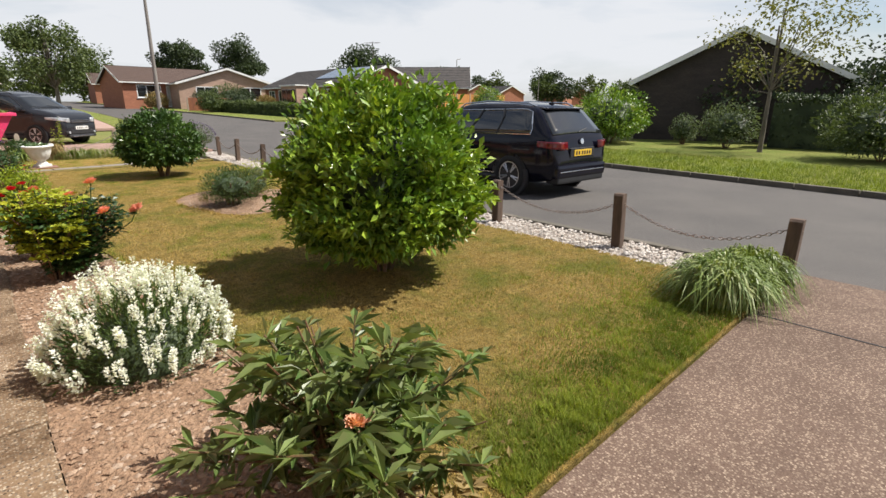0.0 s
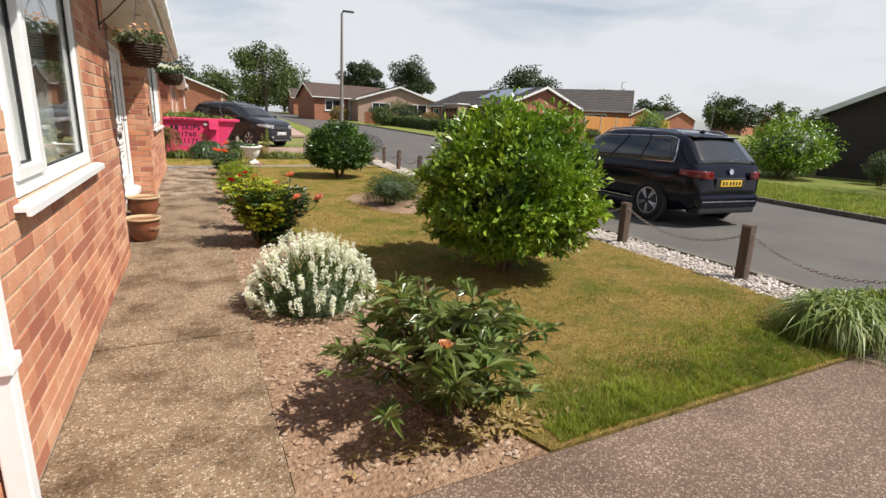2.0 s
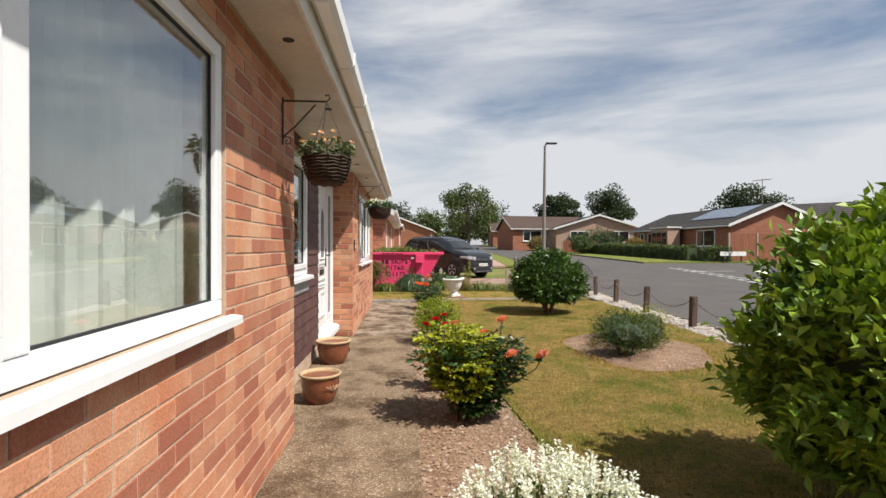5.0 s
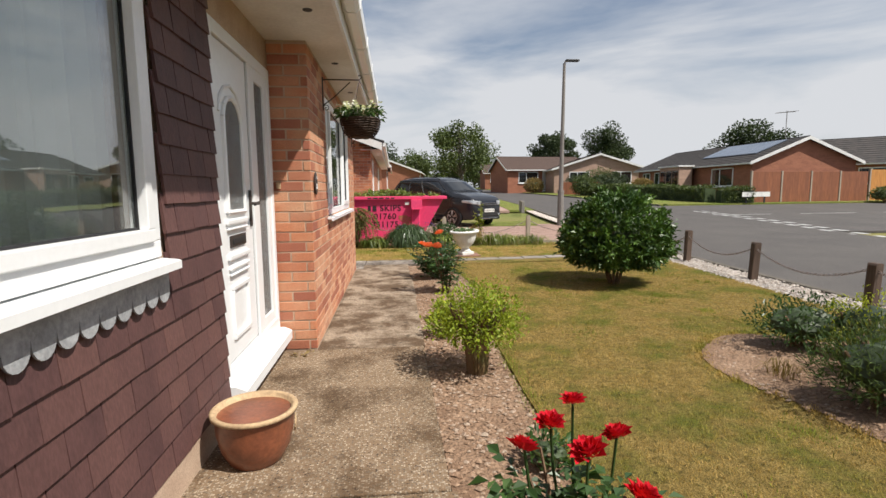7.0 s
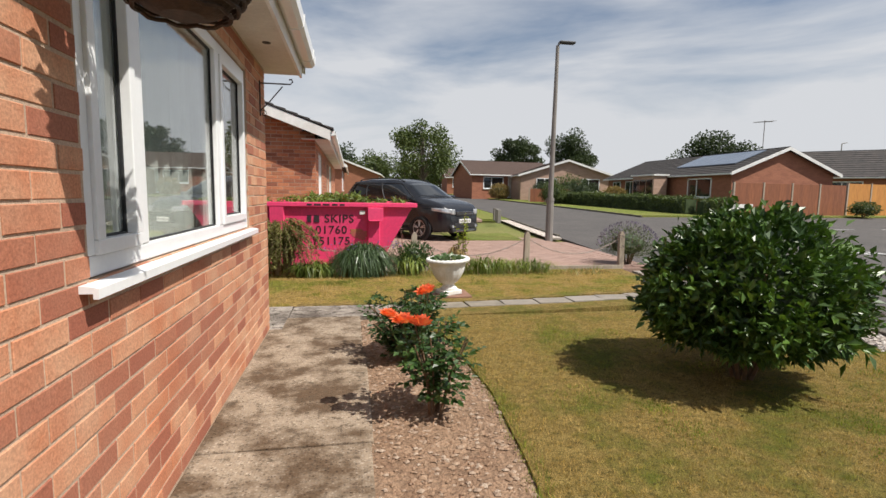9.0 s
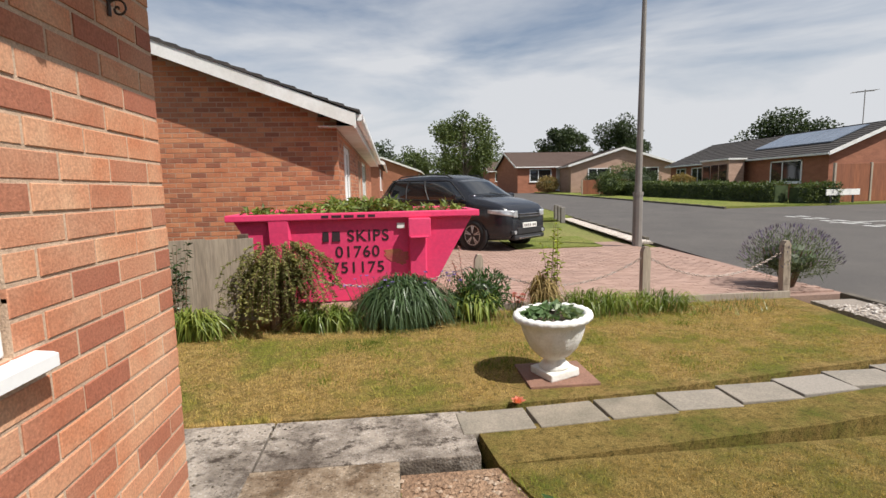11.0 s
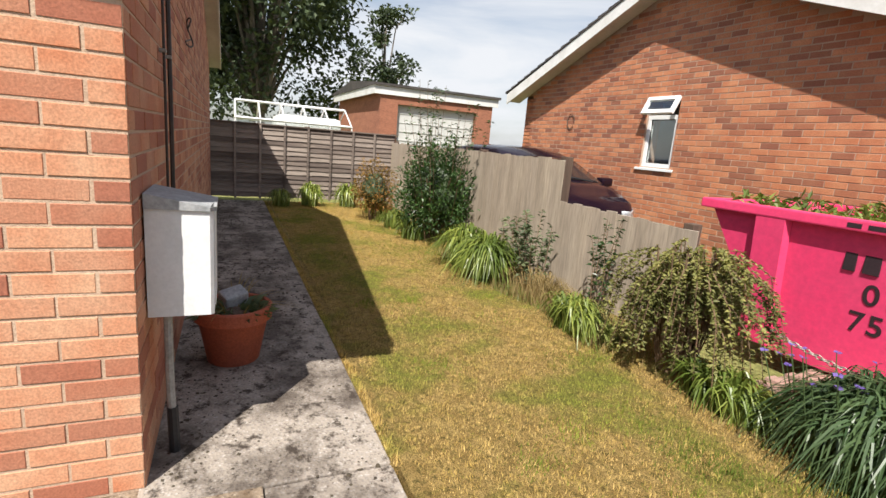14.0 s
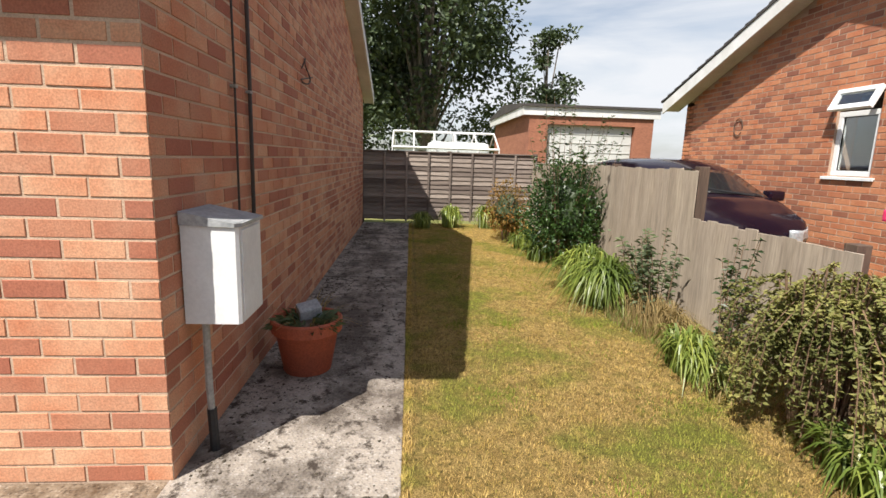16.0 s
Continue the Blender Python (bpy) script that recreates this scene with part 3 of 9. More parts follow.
NEAR_KERB = [(4.72, -40), (4.72, 4), (4.80, 8), (4.98, 11), (5.35, 15), (5.75, 18.5), (6.2, 24), (6.9, 31), (7.7, 45), (8.1, 75), (8.2, 110)]
FAR_KERB = [(9.9, -40), (10.0, 0), (10.7, 6), (11.3, 11), (12.2, 16), (13.0, 20), (13.9, 27), (14.2, 31), (13.9, 45), (13.3, 75), (13.0, 110)]

bm = bmesh.new()
xs = [-600, -200, -80, -40, -20, 0, 15, 30, 50, 90, 200, 600]
ys = [-600, -200, -60, -20, 0, 16, 24, 32, 40, 50, 60, 75, 96, 200, 600]
grid = [[bm.verts.new((x, y, -0.16 + rise(x, y))) for x in xs] for y in ys]
for r0, r1 in zip(grid, grid[1:]):
    for i in range(len(xs) - 1):
        bm.faces.new((r0[i], r0[i + 1], r1[i + 1], r1[i]))
tagged(part("ground", bm, FIELD), "grassy land running out to the horizon", "ground", kind="structure")

road_y = [-40, -20, -8, 0, 3, 6, 9, 12, 15, 18, 21, 24, 27, 31, 36, 42, 50, 60, 75, 92, 110]
strip("road", [(at_y(NEAR_KERB, y), y) for y in road_y], [(at_y(FAR_KERB, y), y) for y in road_y], -0.085, TARMAC, 0.06, "grey tarmac estate road with worn surface", "road")
side_x = [12.2, 16, 22, 30, 45, 70, 110]
strip("road", [(x, 17.0 + 0.02 * x) for x in side_x], [(x, 29.5 + 0.05 * x) for x in side_x], -0.087, TARMAC, 0.06, "grey tarmac side road joining at a junction", "road")


def give_way():
    """Two rows of broken white paint across the mouth of the side road."""
    for row in range(2):
        for i in range(13):
            y = 15.9 + i * 0.82
            x = at_y(FAR_KERB, y) + 0.25 - row * 0.42
            bm = box((-0.1, -0.26, 0), (0.1, 0.26, 0.006), 0.0, pose(x, y, rise(x, y) - 0.083, 0, 0, -9))
            tagged(part("road_marking", bm, LINE_WHITE), "worn white give-way dash painted on the tarmac", "road marking", "give-way dashes", kind="structure")
    for i in range(4):
        x, y = 14.2 + i * 4.0, 23.6 + i * 0.12
        bm = box((-1.3, -0.05, 0), (1.3, 0.05, 0.006), 0.0, pose(x, y, rise(x, y) - 0.083, 0, 0, 2))
        tagged(part("road_marking", bm, LINE_WHITE), "white centre line dash on the side road", "road marking", "centre dashes", kind="structure")


give_way()

# the near garden: turf slab, flower border, drive, paths
LAWN_EDGE = [(1.08, 0.90), (0.86, 1.5), (0.95, 2.2), (0.92, 3.2), (0.86, 4.2), (0.80, 5.2), (0.62, 6.2), (0.62, 7.1), (0.66, 8.4), (0.80, 9.6), (0.86, 10.4), (0.80, 11.6), (0.55, 12.35)]
garden_y = [0.90, 1.5, 2.2, 3.2, 4.2, 5.2, 6.2, 7.1, 8.4, 9.6, 10.4, 11.6, 12.35]
strip("lawn", [(at_y(LAWN_EDGE, y), y) for y in garden_y], [(at_y(NEAR_KERB, y) - 0.62, y) for y in garden_y], 0.0, LAWN, 0.14, "sun-dried straw-coloured lawn with greener patches", "lawn", climb=False)
strip("lawn", [(-0.60 - 0.0, 12.98), (0.3, 12.98), (1.5, 13.05), (4.3, 13.45)], [(-0.60, 15.35), (0.3, 15.32), (1.5, 15.30), (4.6, 15.30)], 0.0, LAWN_SIDE, 0.14, "sun-dried strip of lawn beside the neighbour's boundary", "lawn", climb=False)
strip("lawn", [(-8.85, 12.95), (-0.60, 12.95)], [(-8.85, 15.40), (-0.60, 15.40)], 0.0, LAWN_SIDE, 0.14, "mown dry lawn along the side of the house", "lawn", climb=False)
strip("lawn", [(0.55, 12.35), (2.4, 12.5), (4.4, 12.8)], [(0.50, 12.72), (2.4, 12.80), (4.4, 13.08)], 0.0, LAWN, 0.14, "dry turf beside the slab path", "lawn", climb=False)
strip("flower_bed", [(0.08, y) for y in garden_y], [(at_y(LAWN_EDGE, y), y) for y in garden_y], -0.015, SOIL, 0.12, "dry bare soil of the front flower border", "flower bed", climb=False)
# path in cast bays
bays = [(0.90, 2.55), (2.56, 4.50), (4.51, 6.20), (6.21, 8.08), (8.09, 9.85), (9.86, 11.30), (11.31, 12.45)]
for i, (y0, y1) in enumerate(bays):
    bm = box((-0.735 if not 4.5 < y0 < 8 else -1.03, y0, -0.12), (0.075 + 0.012 * (i % 3), y1, 0.004 * (i % 2)), 0.006)
    tagged(part("path", bm, CONCRETE_PALE if i >= 4 else CONCRETE_PATH), "stained concrete path bay along the house front", "path", "path bays", kind="structure")
side_bays = [(-0.62, 0.48), (-2.35, -0.63), (-4.2, -2.36), (-6.2, -4.21), (-8.85, -6.21)]
for i, (x0, x1) in enumerate(side_bays):
    bm = box((x0, 12.455 if i == 0 else 12.03, -0.12), (x1, 12.955, 0.003 * (i % 2)), 0.006)
    tagged(part("path", bm, CONCRETE_SIDE), "lichen-spotted concrete side path bay", "path", "path bays", kind="structure")
bm = box((-0.74, 12.05, -0.12), (-0.63, 12.45, -0.004))
tagged(part("path", bm, CONCRETE_SIDE), "narrow strip of concrete at the wall corner", "path", "path bays", kind="structure")
bm = box((-0.735, -9.0, -0.12), (4.70, 0.888, -0.006), 0.004)
drive = tagged(part("driveway", bm, DRIVE), "brown exposed-aggregate concrete driveway", "driveway", kind="structure")
part("expansion_joint", box((3.534, -9.0, -0.006), (3.546, 0.885, -0.003)), SEAL, drive, "dark filled joint")
# slab path across the lawn
for i in range(9):
    x = 0.62 + i * 0.43
    y = 12.80 + 0.011 * i * i * 0.35 + i * 0.02
    bm = box((-0.205, -0.13, -0.05), (0.205, 0.13, 0.006), 0.008, pose(x, y, 0.002 * (i % 3), 0, 0, rng.uniform(-2, 5)))
    tagged(part("paving_slab", bm, SLAB), "small weathered grey paving slab set in the lawn", "paving slab", "slab path", kind="structure")

# gravel strip and kerb to the road
gy = [1.25, 3, 5, 7, 9, 11, 13, 15.2]
strip("gravel_strip", [(at_y(NEAR_KERB, y) - 0.63, y) for y in gy], [(at_y(NEAR_KERB, y) - 0.09, y) for y in gy], -0.02, GRAVEL_BED, 0.1, "pale pebble strip between lawn and kerb", "gravel", climb=False)


def kerbs(line, y0, y1, side, group):
    """Kerb stones laid end to end, each a real step above the road."""
    pts = [(at_y(line, y0 + 0.9 * i), y0 + 0.9 * i) for i in range(int((y1 - y0) / 0.9) + 1)]
    for (xa, ya), (xb, yb) in zip(pts, pts[1:]):
        ang = math.degrees(math.atan2(yb - ya, xb - xa))
        bm = box((0.006, 0.0, -0.1), (0.894, side * 0.1, 0.012), 0.012, pose(xa, ya, rise(xa, ya), 0, 0, ang))
        tagged(part("kerb_stone", bm, KERB), "weathered concrete kerb stone at the road edge", "kerb", group, kind="structure")


kerbs(NEAR_KERB, 1.0, 16.0, 1, "near kerb")
kerbs(NEAR_KERB, 21.0, 44.0, 1, "near kerb")
kerbs(FAR_KERB, -6.0, 16.0, -1, "far kerb")
kerbs(FAR_KERB, 30.0, 50.0, -1, "far kerb")

vy = [-40, -10, 0, 6, 11, 15.5]
strip("verge", [(at_y(FAR_KERB, y) + 0.1, y) for y in vy], [(60, y) for y in vy], -0.01, VERGE, 0.12, "grass verge and open front lawns across the road", "grass verge")
vy = [30.5, 36, 42, 50, 60, 75, 92, 110]
strip("verge", [(at_y(FAR_KERB, y) + 0.1, y) for y in vy], [(70, y + 1.5) for y in vy], -0.01, VERGE, 0.12, "grass verge in front of the far bungalows", "grass verge")
vy = [27.2, 30, 34, 40, 52, 70, 92, 110]
strip("verge", [(at_y(NEAR_KERB, y) - 1.3, y) for y in vy], [(at_y(NEAR_KERB, y) - 0.1, y) for y in vy], -0.01, VERGE, 0.1, "strip of front lawn beside the neighbour's drive", "grass verge")


def block_paving():
    """The neighbour's drive in small pink blocks, laid in rows."""
    bed = tagged(part("neighbour_driveway", box((-0.8, 15.45, -0.12), (5.45, 27.0, -0.02)), PAVER_PINK), "pink block-paved driveway", "driveway", kind="structure")
    me = bpy.data.meshes.new("paver")
    b = box((-0.098, -0.047, -0.03), (0.098, 0.047, 0.0), 0.0)
    b.to_mesh(me)
    b.free()
    me.materials.append(PAVER_PINK)
    V, F, count = [], [], 0
    cube = [(-1, -1, 0), (1, -1, 0), (1, 1, 0), (-1, 1, 0), (-1.02, -1.04, -1), (1.02, -1.04, -1), (1.02, 1.04, -1), (-1.02, 1.04, -1)]
    for r in range(112):
        for c in range(32):
            x = -0.70 + c * 0.2 + (0.1 if r % 2 else 0.0)
            y = 15.62 + r * 0.1
            if x > 5.35 or (y > 20.6 and x > 2.6):
                continue
            z = 0.0 + rng.uniform(-0.002, 0.002)
            if count < 300 and 1.6 < x < 4.2 and y < 18.2:
                ob = new("paver", me)
                ob.parent = bed
                ob.location = (x, y, z)
                count += 1
                continue
            k = len(V)
            V += [(x + 0.094 * a, y + 0.044 * b2, z + 0.02 * d) for a, b2, d in cube]
            F += [[k, k + 1, k + 2, k + 3], [k, k + 4, k + 5, k + 1], [k + 1, k + 5, k + 6, k + 2], [k + 2, k + 6, k + 7, k + 3], [k + 3, k + 7, k + 4, k]]
    tagged(part("paver_field", mesh_of("paver_field", np.array(V), F), PAVER_PINK, bed), kind="stuff")
    strip("driveway_apron", [(5.45, 15.45), (5.45, 18), (5.45, 20.4)], [(at_y(NEAR_KERB, 15.45) + 0.0, 15.45), (at_y(NEAR_KERB, 18), 18), (at_y(NEAR_KERB, 20.4), 20.4)], -0.03, PAVER_PINK, 0.1, "pinkish tarmac apron between drive and road", "driveway", climb=False)
    gy2 = [20.6, 23, 26, 29, 33]
    strip("gravel_strip", [(at_y(NEAR_KERB, y) - 0.45, y) for y in gy2], [(at_y(NEAR_KERB, y) - 0.09, y) for y in gy2], -0.055, GRAVEL_BED, 0.04, "pale gravel strip by the verge posts", "gravel")
    far_y = [26.9, 30, 34, 40, 48]
    strip("further_driveway", [(-0.8, y) for y in far_y], [(at_y(NEAR_KERB, y) - 1.32, y) for y in far_y], -0.02, PAVER_PINK, 0.1, "pinkish paved frontage further along the road", "driveway")
    strip("lawn", [(2.75, 20.7), (2.75, 24.5), (2.75, 27.0)], [(4.7, 20.7), (5.2, 24.5), (5.5, 27.0)], 0.012, VERGE, 0.06, "small green front lawn beside the drive", "lawn", climb=False)


block_paving()


# ---------------------------------------------------------------- masonry
def solid_intervals(u0, u1, z0, z1, openings):
    spans = [(u0, u1)]
    for a, b, c, d in openings:
        if z1 > c + 0.005 and z0 < d - 0.005:
            nxt = []
            for s, e in spans:
                if b <= s or a >= e:
                    nxt.append((s, e))
                else:
                    if a > s:
                        nxt.append((s, a))
                    if b < e:
                        nxt.append((b, e))
            spans = nxt
    return spans


def brickwork(wall, origin, U, N, length, height, material, openings=(), top=None, near=None, prefix=0.0, course=0.075):
    """Stretcher bond over a wall. near: (u0, u1, z0, z1), in which bricks are objects of their own."""
    O, U, N = Vector(origin), Vector(U), Vector(N)
    Z = Vector((0, 0, 1))
    rot = Matrix((U, N, Z)).transposed().to_4x4()
    shared = {}
    V, F, single = [], [], 0
    for k in range(int(height / course)):
        z0 = k * course + 0.005
        z1 = z0 + course - 0.010
        off = prefix - (0.1125 if k % 2 else 0.0)
        u = off
        while u < length:
            a, b = max(u + 0.005, 0.0), min(u + 0.220, length)
            u += 0.225
            if top is not None:
                lim = min(top(a), top(b))
                if z1 > lim:
                    continue
            for s, e in solid_intervals(a, b, z0, z1, openings):
                if e - s < 0.03:
                    continue
                dep = 0.003 + rng.uniform(-0.001, 0.0015)
                if near and single < 300 and e - s > 0.19 and near[0] < s and e < near[1] and near[2] < z0 and z1 < near[3]:
                    w = round((e - s) / 0.005) * 0.005
                    if w not in shared:
                        bmk = bmesh.new()
                        vs = add_box(bmk, (-w / 2, -0.012, -0.0325), (w / 2, 0.003, 0.0325))
                        bmesh.ops.bevel(bmk, geom=[ed for ed in bmk.edges if all(v.co.y > 0 for v in ed.verts)], offset=0.002, segments=1, affect="EDGES")
                        me = bpy.data.meshes.new("brick")
                        bmk.to_mesh(me)
                        bmk.free()
                        me.materials.append(material)
                        shared[w] = me
                    ob = new("brick", shared[w])
                    ob.parent = wall
                    ob.matrix_world = Matrix.Translation(O + U * ((s + e) / 2) + Z * ((z0 + z1) / 2) + N * rng.uniform(-0.001, 0.002)) @ rot @ pose(0, 0, 0, 0, rng.uniform(-0.3, 0.3), 0)
                    single += 1
                    continue
                i = len(V)
                c = 0.0025
                jz = rng.uniform(-0.001, 0.001)
                for uu, zz, dd in ((s, z0, -0.01), (e, z0, -0.01), (e, z1, -0.01), (s, z1, -0.01), (s + c, z0 + c, dep), (e - c, z0 + c, dep), (e - c, z1 - c, dep), (s + c, z1 - c, dep)):
                    V.append(tuple(O + U * uu + Z * (zz + jz) + N * dd))
                F += [[i + 4, i + 5, i + 6, i + 7], [i, i + 1, i + 5, i + 4], [i + 1, i + 2, i + 6, i + 5], [i + 2, i + 3, i + 7, i + 6], [i + 3, i, i + 4, i + 7]]
    flip = U.cross(Z).dot(N) < 0
    if flip:
        F = [f[::-1] for f in F]
    if V:
        tagged(part("brick_courses", mesh_of("brick_courses", np.array(V), F), material, wall), kind="stuff")


def wall_mesh(name, origin, U, N, length, height, thick, openings, material, top=None, label="brick wall"):
    """A thick wall with its openings cut through, built from upright and flat pieces."""
    O, U, N = Vector(origin), Vector(U), Vector(N)
    us = sorted({0.0, length, *[v for o in openings for v in o[:2]], *([length / 2] if top else [])})
    bm = bmesh.new()
    Z = Vector((0, 0, 1))
    for a, b in zip(us, us[1:]):
        cuts = sorted([(c, d) for p, q, c, d in openings if p <= a + 1e-6 and q >= b - 1e-6])
        z = -0.15
        pieces = []
        for c, d in cuts:
            pieces.append((z, c))
            z = d
        pieces.append((z, None))
        for z0, z1 in pieces:
            ta = z1 if z1 is not None else (top(a) if top else height)
            tb = z1 if z1 is not None else (top(b) if top else height)
            vs = [bm.verts.new(O + U * u + Z * z2 - N * d) for d in (0.0, thick) for u, z2 in ((a, z0), (b, z0), (b, tb), (a, ta))]
            for f in ((0, 1, 2, 3), (7, 6, 5, 4), (0, 4, 5, 1), (1, 5, 6, 2), (2, 6, 7, 3), (3, 7, 4, 0)):
                bm.faces.new([vs[i] for i in f])
    bmesh.ops.recalc_face_normals(bm, faces=bm.faces)
    return tagged(part(name, bm, material), label, "wall", kind="structure")


def window(name, m, width, height, bars, label, sill=0.09, curtain=True, mullions=(), group="", deep=0.9, sashes=(), lap=0.07):
    """A white plastic window. Local axes: x along the wall, y outwards, z up from the sill top. bars: mullion places along x."""
    w = thing(name, m, label, "window", group, "structure")
    f = 0.062
    part("window_frame", box((0, -0.065, 0), (width, 0.0, f), 0.006), UPVC, w)
    part("window_frame", box((0, -0.065, height - f), (width, 0.0, height), 0.006), UPVC, w)
    part("window_frame", box((0, -0.065, f), (f, 0.0, height - f), 0.006), UPVC, w)
    part("window_frame", box((width - f, -0.065, f), (width, 0.0, height - f), 0.006), UPVC, w)
    edges = [f] + [v for b in bars for v in (b - 0.04, b + 0.04)] + [width - f]
    for b in bars:
        part("mullion", box((b - 0.04, -0.065, f), (b + 0.04, 0.003, height - f), 0.006), UPVC, w)
    for i in range(0, len(edges), 2):
        a, b = edges[i], edges[i + 1]
        inset = 0.0
        if i // 2 in sashes:
            s = 0.045
            fr = bmesh.new()
            for lo, hi in (((a, -0.05, f), (b, 0.012, f + s)), ((a, -0.05, height - f - s), (b, 0.012, height - f)), ((a, -0.05, f + s), (a + s, 0.012, height - f - s)), ((b - s, -0.05, f + s), (b, 0.012, height - f - s))):
                add_box(fr, lo, hi, 0.004)
            part("sash", fr, UPVC, w)
            inset = s
        g = bmesh.new()
        add_box(g, (a + inset, -0.034, f + inset), (b - inset, -0.028, height - f - inset))
        pane = part("pane", g, PANE, w)
        pane.visible_shadow = False
        gs = bmesh.new()
        for lo, hi in (((a + inset, -0.03, f + inset), (b - inset, -0.02, f + inset + 0.008)), ((a + inset, -0.03, height - f - inset - 0.008), (b - inset, -0.02, height - f - inset)),
                       ((a + inset, -0.03, f + inset), (a + inset + 0.008, -0.02, height - f - inset)), ((b - inset - 0.008, -0.03, f + inset), (b - inset, -0.02, height - f - inset))):
            add_box(gs, lo, hi)
        part("gasket", gs, SEAL, w)
    if sill:
        sb = prism([(-0.065, 0.0), (0.05, -0.012), (0.062, -0.016), (0.062, -0.045), (0.048, -0.045), (0.048, -0.03), (-0.065, -0.03)], -lap, width + lap, Matrix(((0, 0, 1, 0), (1, 0, 0, 0), (0, 1, 0, 0), (0, 0, 0, 1))))
        part("window_sill", sb, UPVC, w)
    if curtain:
        n = int(width / 0.025)
        bmc = bmesh.new()
        low, high = [], []
        for i in range(n + 1):
            x = width * i / n
            y = -0.17 + 0.02 * math.sin(i * 0.9) + 0.008 * math.sin(i * 2.3)
            low.append(bmc.verts.new((x, y, 0.0)))
            high.append(bmc.verts.new((x, y, height)))
        for i in range(n):
            bmc.faces.new((low[i], low[i + 1], high[i + 1], high[i]))
        c = part("net_curtain", bmc, CURTAIN, w, "pale pleated net curtain")
        c.modifiers.new("thickness", "SOLIDIFY").thickness = 0.004
    bmr = bmesh.new()
    for lo, hi in (((-0.1, -deep - 0.02, -0.3), (width + 0.1, -deep, height + 0.2)), ((-0.1, -deep, -0.3), (-0.08, -0.2, height + 0.2)), ((width + 0.08, -deep, -0.3), (width + 0.1, -0.2, height + 0.2)),
                   ((-0.1, -deep, -0.32), (width + 0.1, -0.2, -0.3)), ((-0.1, -deep, height + 0.2), (width + 0.1, -0.2, height + 0.22))):
        add_box(bmr, lo, hi)
    part("room_recess", bmr, ROOM, w, "dim room behind the glass")
    return w


# ---------------------------------------------------------------- the bungalow
WALL_X, RECESS_X = -0.74, -1.02
SOFFIT_Z, EAVE_X, RIDGE_X, RIDGE_Z, BACK_X = 2.27, -0.46, -4.65, 3.98, -8.62
X, Y = Vector((1, 0, 0)), Vector((0, 1, 0))
DOWN = -Y
# front wall, south part: from 4.56 back to -6
wa_len = 10.56
wa_open = [(4.56 - 3.32, 4.56 - 1.76, 0.95, 2.06)]
wall_front_a = wall_mesh("wall_front_1", (WALL_X, 4.56, 0), DOWN, X, wa_len, SOFFIT_Z + 0.15, 0.28, wa_open, MORTAR, label="orange-red brick front wall of the bungalow")
wc_len = 12.05 - 8.12
wc_open = [(9.03 - 8.12, 11.28 - 8.12, 0.97, 2.075)]
wall_front_c = wall_mesh("wall_front_2", (WALL_X, 8.12, 0), Y, X, wc_len, SOFFIT_Z + 0.15, 0.28, wc_open, MORTAR, label="orange-red brick front wall beside the door")
wall_recess = wall_mesh("wall_recess", (RECESS_X, 8.12, 0), DOWN, X, 3.56, SOFFIT_Z + 0.15, 0.25, [(0.035, 1.20, 0.09, 2.06), (8.12 - 6.26, 8.12 - 4.98, 0.96, 2.10)], MORTAR, label="recessed front wall hung with plum tiles")
wall_gable = wall_mesh("wall_gable", (WALL_X - 0.281, 12.05, 0), -X, Y, 7.60, 2.45, 0.25, [], MORTAR, top=lambda u: 2.45 + (1.42 * (1 - abs(u - 3.63) / 3.93)), label="orange-red brick gable wall of the bungalow")
wall_back = wall_mesh("wall_back", (BACK_X, -6.0, 0), Y, -X, 18.05, 2.4, 0.25, [], MORTAR, label="plain rear wall")
wall_south = wall_mesh("wall_south", (BACK_X, -6.0, 0), X, DOWN, 7.88, 2.4, 0.25, [], MORTAR, label="plain end wall")

window("window_1", Matrix.Translation((WALL_X - 0.010, 3.31, 0.955)) @ pose(0, 0, 0, 0, 0, -90), 1.55, 1.10, [1.08], "white plastic two-pane window with net curtains", sashes=(1,))
window("window_2", Matrix.Translation((RECESS_X + 0.035, 6.255, 0.965)) @ pose(0, 0, 0, 0, 0, -90), 1.27, 1.12, [], "large white plastic window in the tiled recess", lap=0.012, sashes=(0,))
window("window_3", Matrix.Translation((WALL_X - 0.010, 11.27, 0.975)) @ pose(0, 0, 0, 0, 0, -90), 2.235, 1.095, [0.73, 1.82], "white plastic three-pane window with net curtains", sashes=(0, 2))


